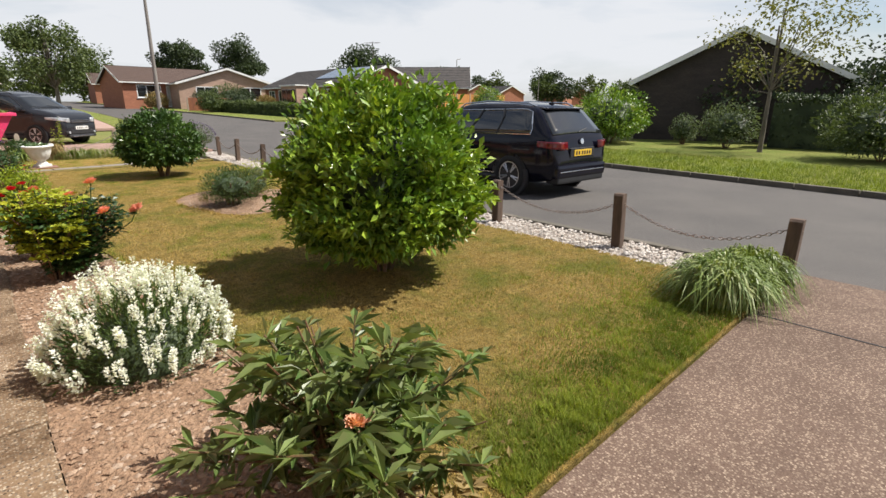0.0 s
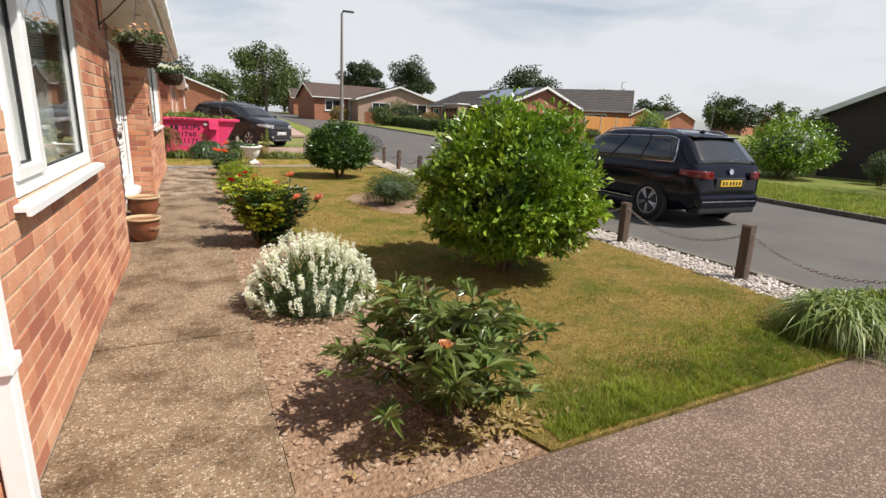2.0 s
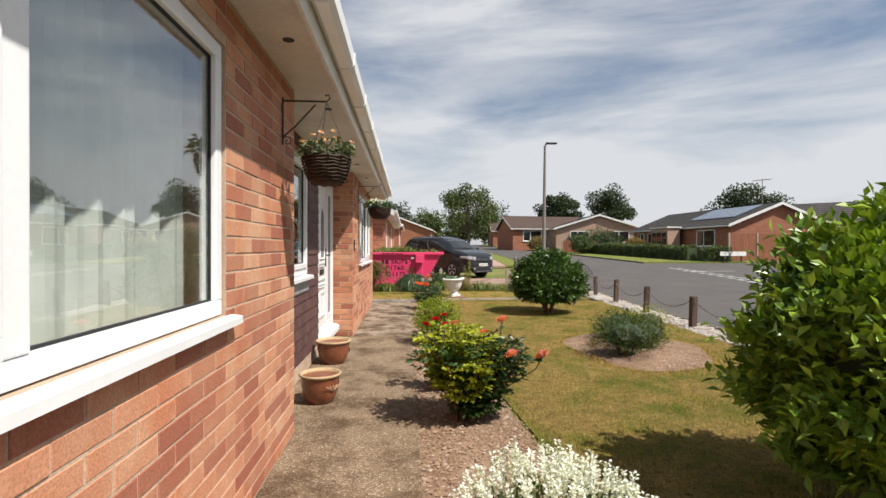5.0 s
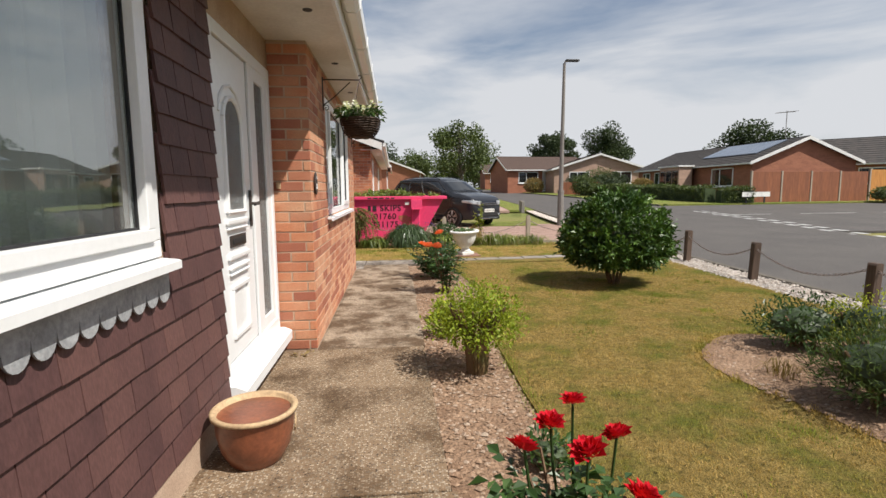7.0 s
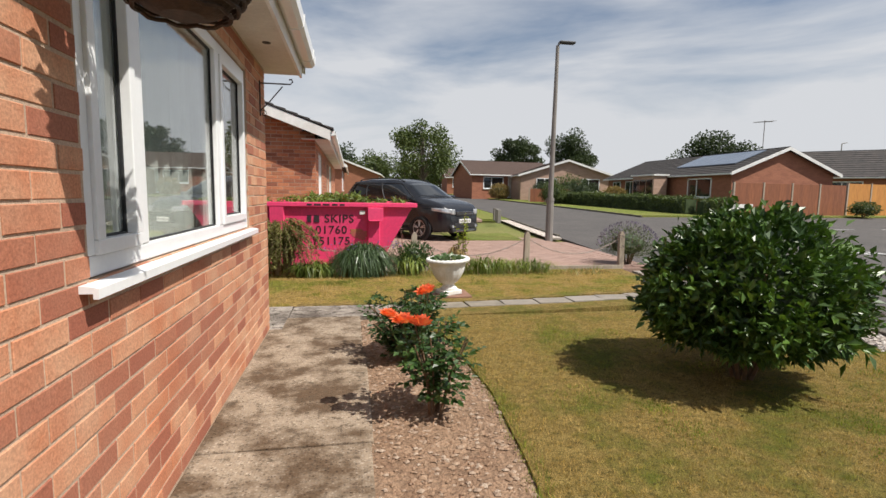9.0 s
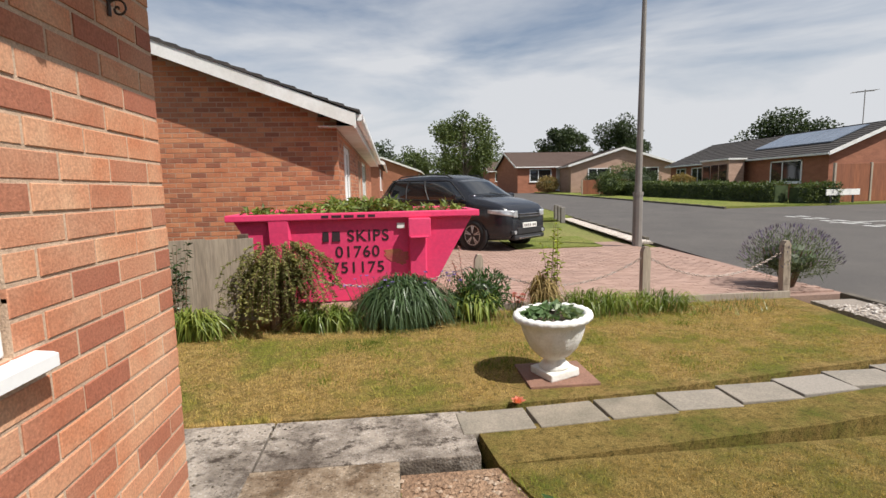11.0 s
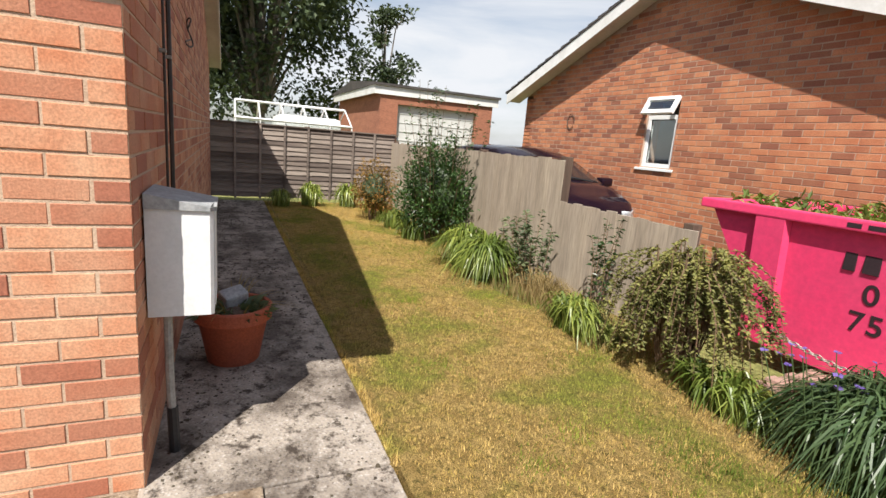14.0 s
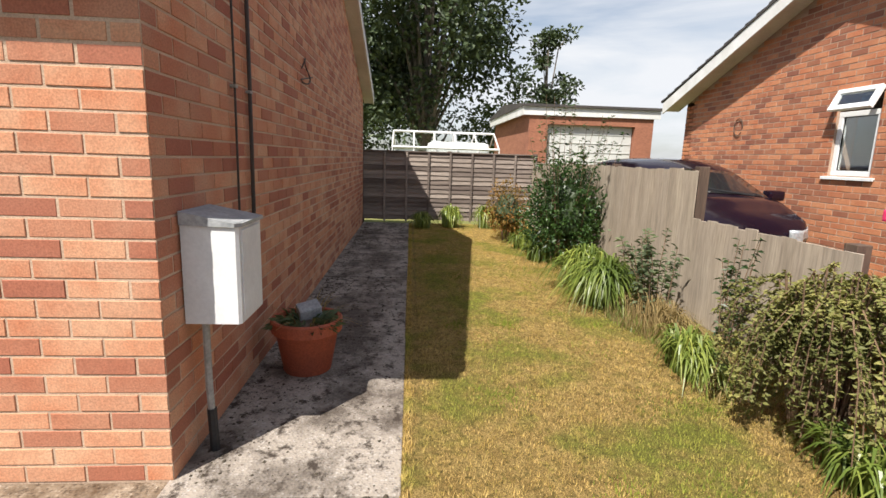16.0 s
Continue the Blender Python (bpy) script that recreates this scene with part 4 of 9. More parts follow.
def front_door():
    """White panelled plastic door with a glazed side light. Local: x along -y of the world, y outwards."""
    d = thing("door_1", Matrix.Translation((RECESS_X + 0.02, 8.085, 0.09)) @ pose(0, 0, 0, 0, 0, -90), "closed white plastic panelled front door with dark glazed side light", "door", kind="structure")
    W, H = 1.163, 1.96
    for lo, hi in (((0, -0.07, 0.10), (0.06, 0.0, H)), ((W - 0.05, -0.07, 0.10), (W, 0.0, H)), ((0.06, -0.07, H - 0.07), (W - 0.05, 0.0, H)), ((0.06, -0.07, 0.10), (W - 0.05, 0.0, 0.19)), ((0.45, -0.07, 0.19), (0.53, 0.0, H - 0.07))):
        part("door_frame", box(lo, hi, 0.006), UPVC, d)
    part("door_sill", prism([(-0.07, 0.10), (0.03, 0.10), (0.085, 0.075), (0.085, 0.015), (-0.07, 0.015)], 0.0, W, Matrix(((0, 0, 1, 0), (1, 0, 0, 0), (0, 1, 0, 0), (0, 0, 0, 1)))), UPVC, d, "deep white plastic door sill")
    part("side_light", box((0.150, -0.035, 0.27), (0.370, -0.022, H - 0.15), 0.002), OBSCURE, d, "narrow dark textured side light")
    for lo, hi in (((0.06, -0.05, 0.19), (0.150, -0.008, H - 0.07)), ((0.370, -0.05, 0.19), (0.45, -0.008, H - 0.07)), ((0.150, -0.05, 0.19), (0.370, -0.008, 0.27)), ((0.150, -0.05, H - 0.15), (0.370, -0.008, H - 0.07))):
        part("side_frame", box(lo, hi, 0.006), UPVC, d)
    x0, x1 = 0.715, 1.015
    leaf = part("door_leaf", box((0.545, -0.06, 0.20), (W - 0.06, -0.012, H - 0.08), 0.006), UPVC, d)
    part("seal", box((0.530, -0.05, 0.195), (0.545, -0.016, H - 0.078)), SEAL, d)
    arch = [(x0, 1.00), (x1, 1.00), (x1, 1.50), (x1 - 0.03, 1.56), (x1 - 0.08, 1.60), ((x0 + x1) / 2, 1.615), (x0 + 0.08, 1.60), (x0 + 0.03, 1.56), (x0, 1.50)]
    part("door_glass", prism(arch, -0.012, -0.006, Matrix(((1, 0, 0, 0), (0, 0, 1, 0), (0, 1, 0, 0), (0, 0, 0, 1)))), OBSCURE, d, "dark textured arched pane")
    ring = bmesh.new()
    for (ax, az), (bx, bz) in zip(arch, arch[1:] + arch[:1]):
        add_tube(ring, [(ax, -0.008, az), (bx, -0.008, bz)], 0.016, 6)
    part("glazing_bead", ring, UPVC, d)
    hood = [(x0 - 0.05, 1.52), (x0 - 0.02, 1.60), (x0 + 0.05, 1.655), ((x0 + x1) / 2, 1.68), (x1 - 0.05, 1.655), (x1 + 0.02, 1.60), (x1 + 0.05, 1.52)]
    part("moulding", tube([(a, -0.010, b) for a, b in hood], 0.010, 6), UPVC, d)
    for z0, z1, lap in ((0.935, 0.965, 0.03), (0.905, 0.918, 0.02), (0.745, 0.775, 0.03), (0.69, 0.71, 0.02), (0.66, 0.672, 0.015)):
        part("moulding", box((x0 - lap, -0.014, z0), (x1 + lap, 0.006, z1), 0.008), UPVC, d)
    mould = bmesh.new()
    for lo, hi in (((x0, -0.014, 0.31), (x1, 0.004, 0.335)), ((x0, -0.014, 0.58), (x1, 0.004, 0.605)), ((x0, -0.014, 0.335), (x0 + 0.025, 0.004, 0.58)), ((x1 - 0.025, -0.014, 0.335), (x1, 0.004, 0.58))):
        add_box(mould, lo, hi, 0.005)
    part("moulding", mould, UPVC, d)
    part("letter_plate", box((x0 + 0.01, -0.013, 0.81), (x1 - 0.02, -0.002, 0.875), 0.004), BLACK_IRON, d, "black letter plate")
    part("letter_flap", box((x0 + 0.035, -0.004, 0.826), (x1 - 0.045, 0.002, 0.858), 0.003), PLASTIC, d)
    part("handle_plate", box((0.575, -0.013, 0.90), (0.605, 0.0, 1.12), 0.004), BLACK_IRON, d)
    part("door_handle", tube([(0.59, 0.0, 1.04), (0.59, 0.045, 1.04), (0.61, 0.05, 1.045), (0.70, 0.05, 1.035)], 0.009, 8), BLACK_IRON, d, "dark lever handle")
    return d


front_door()

# eaves
bm = box((RECESS_X - 0.1, -6.2, SOFFIT_Z), (EAVE_X, 12.22, SOFFIT_Z + 0.014))
soffit = tagged(part("soffit", bm, SOFFIT), "off-white painted soffit board with small round vents", "soffit", kind="structure")
for y in np.arange(-2.5, 12.0, 1.25):
    part("vent", lathe([(0.0, 0.0), (0.028, 0.0), (0.03, 0.004), (0.0, 0.004)], 14), SEAL, soffit).matrix_world = pose(-0.60 + 0.02 * math.sin(y * 9), y, SOFFIT_Z - 0.004)
tagged(part("fascia", box((EAVE_X, -6.2, SOFFIT_Z - 0.02), (EAVE_X + 0.022, 12.22, SOFFIT_Z + 0.17), 0.003), PAINT_WHITE), "white plastic fascia board", "fascia", kind="structure")


def gutter(name, x, y0, y1, z, side=1, clip=1.0):
    """Square-section white gutter with brackets and unions. side: the way out from the wall."""
    g = thing(name, pose(x, y0, z), "white plastic eaves gutter with brackets", "gutter", kind="structure")
    L = y1 - y0
    prof = [(0.0, 0.075), (0.004, 0.0), (0.03, -0.018), (0.085, -0.018), (0.112, 0.008), (0.118, 0.075), (0.112, 0.075), (0.106, 0.012), (0.083, -0.012), (0.032, -0.012), (0.010, 0.004), (0.006, 0.075)]
    rot = Matrix(((side, 0, 0, 0), (0, 0, 1, 0), (0, 1, 0, 0), (0, 0, 0, 1)))
    part("trough", prism(prof, 0.0, L, rot), UPVC, g)
    y = 0.35
    while y < L:
        outer = [(-0.002, 0.08), (0.0, -0.006), (0.028, -0.024), (0.087, -0.024), (0.118, 0.004), (0.125, 0.082), (0.117, 0.082), (0.111, 0.01), (0.084, -0.018), (0.031, -0.018), (0.007, 0.0), (0.004, 0.08)]
        part("bracket", prism(outer, y - 0.014, y + 0.014, rot), UPVC, g)
        y += clip
    for a in (0.0, L - 0.006):
        part("end_cap", prism([(0, 0.078), (0.004, -0.002), (0.03, -0.02), (0.085, -0.02), (0.114, 0.006), (0.12, 0.078)], a, a + 0.006, rot), UPVC, g)
    return g


gutter("gutter_1", EAVE_X + 0.022, -6.2, 12.22, SOFFIT_Z + 0.09, 1, 0.85)


def roof_slopes(name, y0, y1, eave_x, back_x, ridge_x, eave_z, ridge_z, material, label, rows=16, over=0.0):
    """Two tiled slopes with the courses stepped, closed underneath."""
    def climb(ex):
        out = []
        for i in range(rows):
            for t, up in ((i / rows, 0.03), ((i + 1) / rows, 0.006)):
                out.append((ex + (ridge_x - ex) * t, eave_z + (ridge_z - eave_z) * t + up))
        return out
    outline = climb(eave_x) + [(ridge_x, ridge_z + 0.06)] + climb(back_x)[::-1] + [(back_x, eave_z - 0.01), (ridge_x, ridge_z - 0.04), (eave_x, eave_z - 0.01)]
    bm = prism(outline, y0, y1, Matrix(((1, 0, 0, 0), (0, 0, 1, 0), (0, 1, 0, 0), (0, 0, 0, 1))))
    return tagged(part(name, bm, material), label, "roof", kind="structure")


roof_slopes("roof", -6.2, 12.24, EAVE_X + 0.08, BACK_X - 0.32, RIDGE_X, 2.46, RIDGE_Z, ROOF_TILE, "dark concrete-tiled pitched roof")


def bargeboard(name, y, ex, bx, rx, ez, rz, label, drop=0.17, thick=0.022, parent=None):
    for a in (ex, bx):
        bm = bmesh.new()
        vs = [bm.verts.new((xx, yy, zz)) for yy in (y, y + thick) for xx, zz in ((a, ez - drop), (a, ez), (rx, rz), (rx, rz - drop))]
        for f in ((0, 1, 2, 3), (7, 6, 5, 4), (0, 4, 5, 1), (1, 5, 6, 2), (2, 6, 7, 3), (3, 7, 4, 0)):
            bm.faces.new([vs[i] for i in f])
        bmesh.ops.recalc_face_normals(bm, faces=bm.faces)
        ob = part(name, bm, PAINT_WHITE, parent)
        if not parent:
            tagged(ob, label, "bargeboard", kind="structure")


bargeboard("bargeboard", 12.215, EAVE_X + 0.05, BACK_X - 0.30, RIDGE_X, 2.455, RIDGE_Z, "white painted bargeboard under the verge")
bm = bmesh.new()
for a, b in ((EAVE_X, RIDGE_X), (BACK_X - 0.28, RIDGE_X)):
    vs = [bm.verts.new(p) for p in ((a, 12.05, 2.30), (a, 12.215, 2.30), (b, 12.215, RIDGE_Z - 0.17), (b, 12.05, RIDGE_Z - 0.17))]
    bm.faces.new(vs)
so = tagged(part("verge_soffit", bm, SOFFIT), "off-white board under the roof verge", "soffit", kind="structure")
so.modifiers.new("thickness", "SOLIDIFY").thickness = 0.012

def lettering(body, size, parent, m, material, name="lettering"):
    c = bpy.data.curves.new(name, "FONT")
    c.body, c.size, c.align_x, c.align_y, c.extrude, c.space_character = body, size, "CENTER", "CENTER", 0.0008, 1.12
    c.offset = 0.012 * size
    ob = bpy.data.objects.new(name, c)
    me = bpy.data.meshes.new_from_object(ob)
    bpy.data.objects.remove(ob)
    t = part(name, me, material, parent)
    t.matrix_local = m
    return t


# ---------------------------------------------------------------- garden things


def post_and_chain():
    """Short oak posts along the road with a slack chain between them."""
    ys = [0.89, 2.25, 3.73, 5.35, 7.0, 8.65, 10.40, 12.15, 13.9]
    xs2 = [4.36, 4.36, 4.35, 4.37, 4.40, 4.46, 4.58, 4.74, 4.95]
    pts = list(zip(xs2, ys))
    for i, (x, y) in enumerate(pts):
        h = 0.50 + 0.02 * math.sin(i * 2.1)
        p = thing("chain_post", pose(x, y, -0.03, rng.uniform(-2, 2), rng.uniform(-2, 2), rng.uniform(-8, 8)), "short weathered dark oak post at the gravel edge", "post", "road-side posts")
        bm = box((-0.045, -0.045, 0), (0.045, 0.045, h), 0.008)
        part("shaft", bm, OLD_WOOD, p)
        part("cap", prism([(-0.047, 0), (0.047, 0), (0.03, 0.018), (-0.03, 0.018)], -0.045, 0.045, Matrix(((1, 0, 0, 0), (0, 0, 1, 0), (0, 1, 0, h), (0, 0, 0, 1)))), OLD_WOOD, p)
        part("hook", tube([(0.0, -0.05, h - 0.07), (0.0, 0.05, h - 0.07)], 0.006, 5), CHAIN, p)
    for (xa, ya), (xb, yb) in zip(pts, pts[1:]):
        chain((xa, ya + 0.045, 0.40), (xb, yb - 0.045, 0.40), 0.17, "rusty steel chain hung slack between posts", "road-side chains")


def chain(a, b, sag, label, group):
    a, b = Vector(a), Vector(b)
    n = max(8, int((b - a).length * 1.06 / 0.034))
    V, F = [], []
    def point(t):
        p = a.lerp(b, t)
        p.z -= sag * 4 * t * (1 - t)
        return p
    for i in range(n):
        p = point((i + 0.5) / n)
        d = (point(min((i + 1) / n, 1)) - point(i / n)).normalized()
        s = d.cross(Vector((0, 0, 1))).normalized()
        u = s.cross(d)
        if i % 2:
            s, u = u, -s
        k = len(V)
        for j in range(8):
            ang = 2 * math.pi * j / 8
            c = p + d * (0.022 * math.cos(ang)) + s * (0.012 * math.sin(ang))
            o = (d * math.cos(ang) + s * math.sin(ang))
            for q in (o * 0.004, u * 0.004, -o * 0.004, -u * 0.004):
                V.append(tuple(c + q))
        for j in range(8):
            for q in range(4):
                F.append([k + j * 4 + q, k + j * 4 + (q + 1) % 4, k + ((j + 1) % 8) * 4 + (q + 1) % 4, k + ((j + 1) % 8) * 4 + q])
    tagged(part("chain", mesh_of("chain", np.array(V), F), CHAIN), label, "chain", group)


post_and_chain()


def shrub(name, m, radii, n, leaf, material, label, category="shrub", lumps=0.12, freq=2.6, stems=7, trunk=0.15, seed=0.0, inner=0.35, up=0.35, flat=0.35, group="", shoots=0):
    """A clipped or loose shrub: stems, and a crown of folded leaves that thin out inwards."""
    t = thing(name, m, label, category, group)
    rx, ry, rz = radii
    base = trunk + rz * (1 - flat)
    d, r = sphere_points(n, lumps, freq, seed)
    keep = d[:, 2] > -0.93
    d, r = d[keep], r[keep]
    depth = 1.0 - inner * rng.random(len(d)) ** 1.7
    if shoots:
        # leaves stand in whorls at the ends of shoots
        sd, sr = sphere_points(shoots, lumps, freq, seed)
        near = rng.integers(0, shoots, len(d))
        along = rng.random(len(d))
        sdepth = 1.0 + 0.028 * rng.normal(size=shoots)
        d = sd[near] + rng.normal(size=d.shape) * (0.075 - 0.035 * along)[:, None]
        r = (sr * sdepth)[near]
        depth = 0.80 + 0.22 * along - 0.25 * (rng.random(len(d)) < 0.15) * rng.random(len(d))
        ok = d[:, 2] > -0.93
        d, r, depth = d[ok], r[ok], depth[ok]
    P = d * (r * depth)[:, None] * np.array((rx, ry, rz))
    P[:, 2] = np.where(P[:, 2] < 0, P[:, 2] * (0.55 + 0.45 * flat), P[:, 2]) + base
    D = d * 0.75 + rng.normal(size=d.shape) * 0.7 + np.array((0, 0, up))
    L = leaf[0] * rng.uniform(0.65, 1.25, len(d))
    V, F = leaf_mesh(P, D, L, L * leaf[1], 0.18, 0.12)
    part("crown", mesh_of("crown", V, F), material, t)
    # Solid core added behind the leaves; its dark colour stands in for inner shade.
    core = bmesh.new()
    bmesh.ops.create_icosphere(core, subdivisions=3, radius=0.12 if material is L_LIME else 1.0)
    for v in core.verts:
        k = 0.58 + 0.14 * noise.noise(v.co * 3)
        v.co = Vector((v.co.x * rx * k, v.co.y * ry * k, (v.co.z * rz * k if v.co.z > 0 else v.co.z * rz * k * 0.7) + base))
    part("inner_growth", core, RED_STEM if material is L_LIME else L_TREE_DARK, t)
    bm = bmesh.new()
    for i in range(stems):
        a = 2 * math.pi * i / stems + rng.uniform(-0.3, 0.3)
        add_tube(bm, [(0.05 * math.cos(a), 0.05 * math.sin(a), -0.02), (rx * 0.25 * math.cos(a), ry * 0.25 * math.sin(a), base * 0.6), (rx * 0.6 * math.cos(a), ry * 0.6 * math.sin(a), base + rz * 0.4)], 0.018, 5, 0.008)
    part("woody_growth", bm, RED_STEM if material is L_LIME else TWIG, t)
    return t


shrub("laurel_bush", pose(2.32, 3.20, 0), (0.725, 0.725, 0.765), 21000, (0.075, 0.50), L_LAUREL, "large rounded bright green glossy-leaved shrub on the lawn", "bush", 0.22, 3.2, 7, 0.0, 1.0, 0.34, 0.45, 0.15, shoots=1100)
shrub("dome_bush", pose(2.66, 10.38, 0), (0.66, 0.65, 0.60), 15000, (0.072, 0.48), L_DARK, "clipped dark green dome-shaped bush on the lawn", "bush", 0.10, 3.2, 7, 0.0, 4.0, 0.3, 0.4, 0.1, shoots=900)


def peony():
    t = thing("peony_plant", pose(0.81, 1.38, -0.02), "leafy dark green peony with one faded peach bloom in bare soil", "plant")
    stems = bmesh.new()
    Ps, Ds, Ls = [], [], []
    for i in range(84):
        a = rng.uniform(0, 2 * math.pi)
        q = rng.uniform(0.15, 1.0) ** 0.7
        h = 0.66 - 0.30 * q + rng.uniform(-0.18, 0.10)
        R = 0.52 * q
        top = Vector((R * math.cos(a), R * math.sin(a), h))
        add_tube(stems, [(0.07 * math.cos(a), 0.07 * math.sin(a), 0), (R * 0.45 * math.cos(a), R * 0.45 * math.sin(a), h * 0.62), top], 0.006, 5, 0.003)
        for k in range(8):
            t2 = rng.uniform(0.05, 1.0) ** 0.7
            p = Vector((R * (0.25 + 0.75 * t2) * math.cos(a), R * (0.25 + 0.75 * t2) * math.sin(a), h * (0.45 + 0.55 * t2)))
            b = rng.uniform(0, 2 * math.pi)
            dirv = Vector((math.cos(b), math.sin(b), rng.uniform(-0.1, 1.1))) + Vector((math.cos(a), math.sin(a), 0)) * 0.3
            for s in (-0.55, 0.0, 0.55):
                Ps.append(p)
                Ds.append(Matrix.Rotation(s, 3, "Z") @ dirv)
                Ls.append(rng.uniform(0.07, 0.135))
    V, F = leaf_mesh(Ps, Ds, np.array(Ls), np.array(Ls) * 0.23, 0.22, 0.22)
    part("stem_growth", stems, RED_STEM, t, "reddish stems")
    part("foliage", mesh_of("foliage", V, F), L_PEONY, t)
    fl = bloom("flower", 0.030, 40, F_PEACH, t, "faded peach bloom")
    fl.location = (-0.12, -0.24, 0.45)


def bloom(name, r, n, material, parent, label=""):
    """A double rose or peony: rings of cupped petals."""
    k = np.arange(n)
    ring = k / n
    a = k * 2.399
    rad = r * (0.10 + 0.75 * ring)
    P = np.stack((rad * 0.55 * np.cos(a), rad * 0.55 * np.sin(a), -0.25 * r + 0 * rad), axis=1)
    D = np.stack((np.cos(a) * (0.25 + 0.9 * ring), np.sin(a) * (0.25 + 0.9 * ring), 1.15 - 0.75 * ring), axis=1)
    N = np.stack((-np.cos(a), -np.sin(a), 0.6 + 0 * a), axis=1)
    V, F = leaf_mesh(P, D, r * rng.uniform(0.85, 1.15, n), r * 0.95, 0.28, 0.0, N)
    return part(name, mesh_of(name, V, F), material, parent, label)


peony()


def white_salvia():
    t = thing("white_flowering_mound", pose(0.53, 2.92, -0.01), "low rounded mound covered in white flower spikes", "plant")
    n = 320
    d, r = sphere_points(n, 0.1, 2.0, 3.0)
    d[:, 2] = np.abs(d[:, 2])
    P = d * np.array((0.41, 0.385, 0.385)) * r[:, None]
    P[:, 2] += 0.02
    up = unit(d * 0.45 + np.array((0, 0, 1.0)))
    fl, gr = [], []
    for p, u in zip(P, up):
        L = rng.uniform(0.075, 0.12)
        k = 46
        tt = rng.random(k)
        a = rng.uniform(0, 6.28, k)
        s = np.cross(u, (0.3, 0.5, 0.1))
        s /= np.linalg.norm(s)
        b = np.cross(u, s)
        rad = 0.013 * (1.1 - 0.6 * tt)
        pts = p + u * (tt * L)[:, None] + (s * np.cos(a)[:, None] + b * np.sin(a)[:, None]) * (rad * 0.4)[:, None]
        dd = s * np.cos(a)[:, None] + b * np.sin(a)[:, None] + u * 0.5
        fl.append((pts, dd))
    FP = np.concatenate([f[0] for f in fl])
    FD = np.concatenate([f[1] for f in fl])
    V, F = leaf_mesh(FP, FD, 0.014 * rng.uniform(0.7, 1.3, len(FP)), 0.011, 0.2)
    part("blossom", mesh_of("blossom", V, F), F_WHITE, t, "white flower spikes")
    m = 4200
    d, r = sphere_points(m, 0.1, 2.0, 3.0)
    d[:, 2] = np.abs(d[:, 2])
    P = d * np.array((0.40, 0.375, 0.37)) * (r * rng.uniform(0.55, 1.02, m))[:, None]
    V, F = leaf_mesh(P, d + rng.normal(size=d.shape) * 0.5 + np.array((0, 0, 0.5)), 0.048, 0.010, 0.2)
    part("foliage", mesh_of("foliage", V, F), L_SAGE, t)
    # Dark dome added under the spikes, to give shaded gaps by colour.
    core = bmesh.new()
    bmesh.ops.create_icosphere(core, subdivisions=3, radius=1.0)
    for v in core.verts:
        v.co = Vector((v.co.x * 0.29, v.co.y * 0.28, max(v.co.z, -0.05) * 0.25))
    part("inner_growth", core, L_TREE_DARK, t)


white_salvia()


def rose(name, m, h, spread, canes, blooms, flower, label, leafmat=None, dense=10, leafsize=0.05, low=0.25, deep=1.0):
    """A bush rose: woody canes, toothed leaflets and open blooms."""
    t = thing(name, m, label, "rose bush")
    bm = bmesh.new()
    Ps, Ds = [], []
    tips = []
    for i in range(canes):
        a = 2 * math.pi * i / canes + rng.uniform(-0.4, 0.4)
        R = spread * rng.uniform(0.35, 1.0)
        hh = h * rng.uniform(0.72, 1.0) * (1.0 - 0.25 * (R / spread) ** 2)
        pts = [(0.03 * math.cos(a), 0.03 * math.sin(a), -0.03), (R * 0.45 * math.cos(a), R * deep * 0.45 * math.sin(a), hh * 0.5), (R * math.cos(a), R * deep * math.sin(a), hh)]
        add_tube(bm, pts, 0.008, 5, 0.004)
        tips.append(pts[-1])
        for k in range(dense):
            tt = rng.uniform(low, 1.0)
            p = Vector(pts[1]).lerp(Vector(pts[2]), (tt - 0.5) * 2) if tt > 0.5 else Vector(pts[0]).lerp(Vector(pts[1]), tt * 2)
            b = rng.uniform(0, 6.28)
            out = Vector((math.cos(b), math.sin(b), rng.uniform(-0.1, 0.5)))
            for j in range(5):
                Ps.append(p + out * (0.03 + 0.022 * j) * (leafsize / 0.05))
                Ds.append(Matrix.Rotation((-0.9, 0.9, -0.8, 0.8, 0)[j], 3, "Z") @ out)
    part("woody_growth", bm, TWIG, t)
    L = leafsize * rng.uniform(0.7, 1.25, len(Ps))
    V, F = leaf_mesh(Ps, Ds, L, L * 0.62, 0.15, 0.15)
    part("foliage", mesh_of("foliage", V, F), leafmat or L_ROSE, t)
    for x, y, z, r in blooms:
        f = bloom("rose_bloom", r, 34, flower, t)
        f.matrix_world = m @ pose(x, y, z, rng.uniform(-35, 10), rng.uniform(-25, 25), 0)
        part("flower_stem", tube([(x * 0.4, y * 0.4, z * 0.45), (x * 0.9, y * 0.9, z * 0.8), (x, y, z - r * 0.2)], 0.004, 5), L_ROSE, t)
    return t


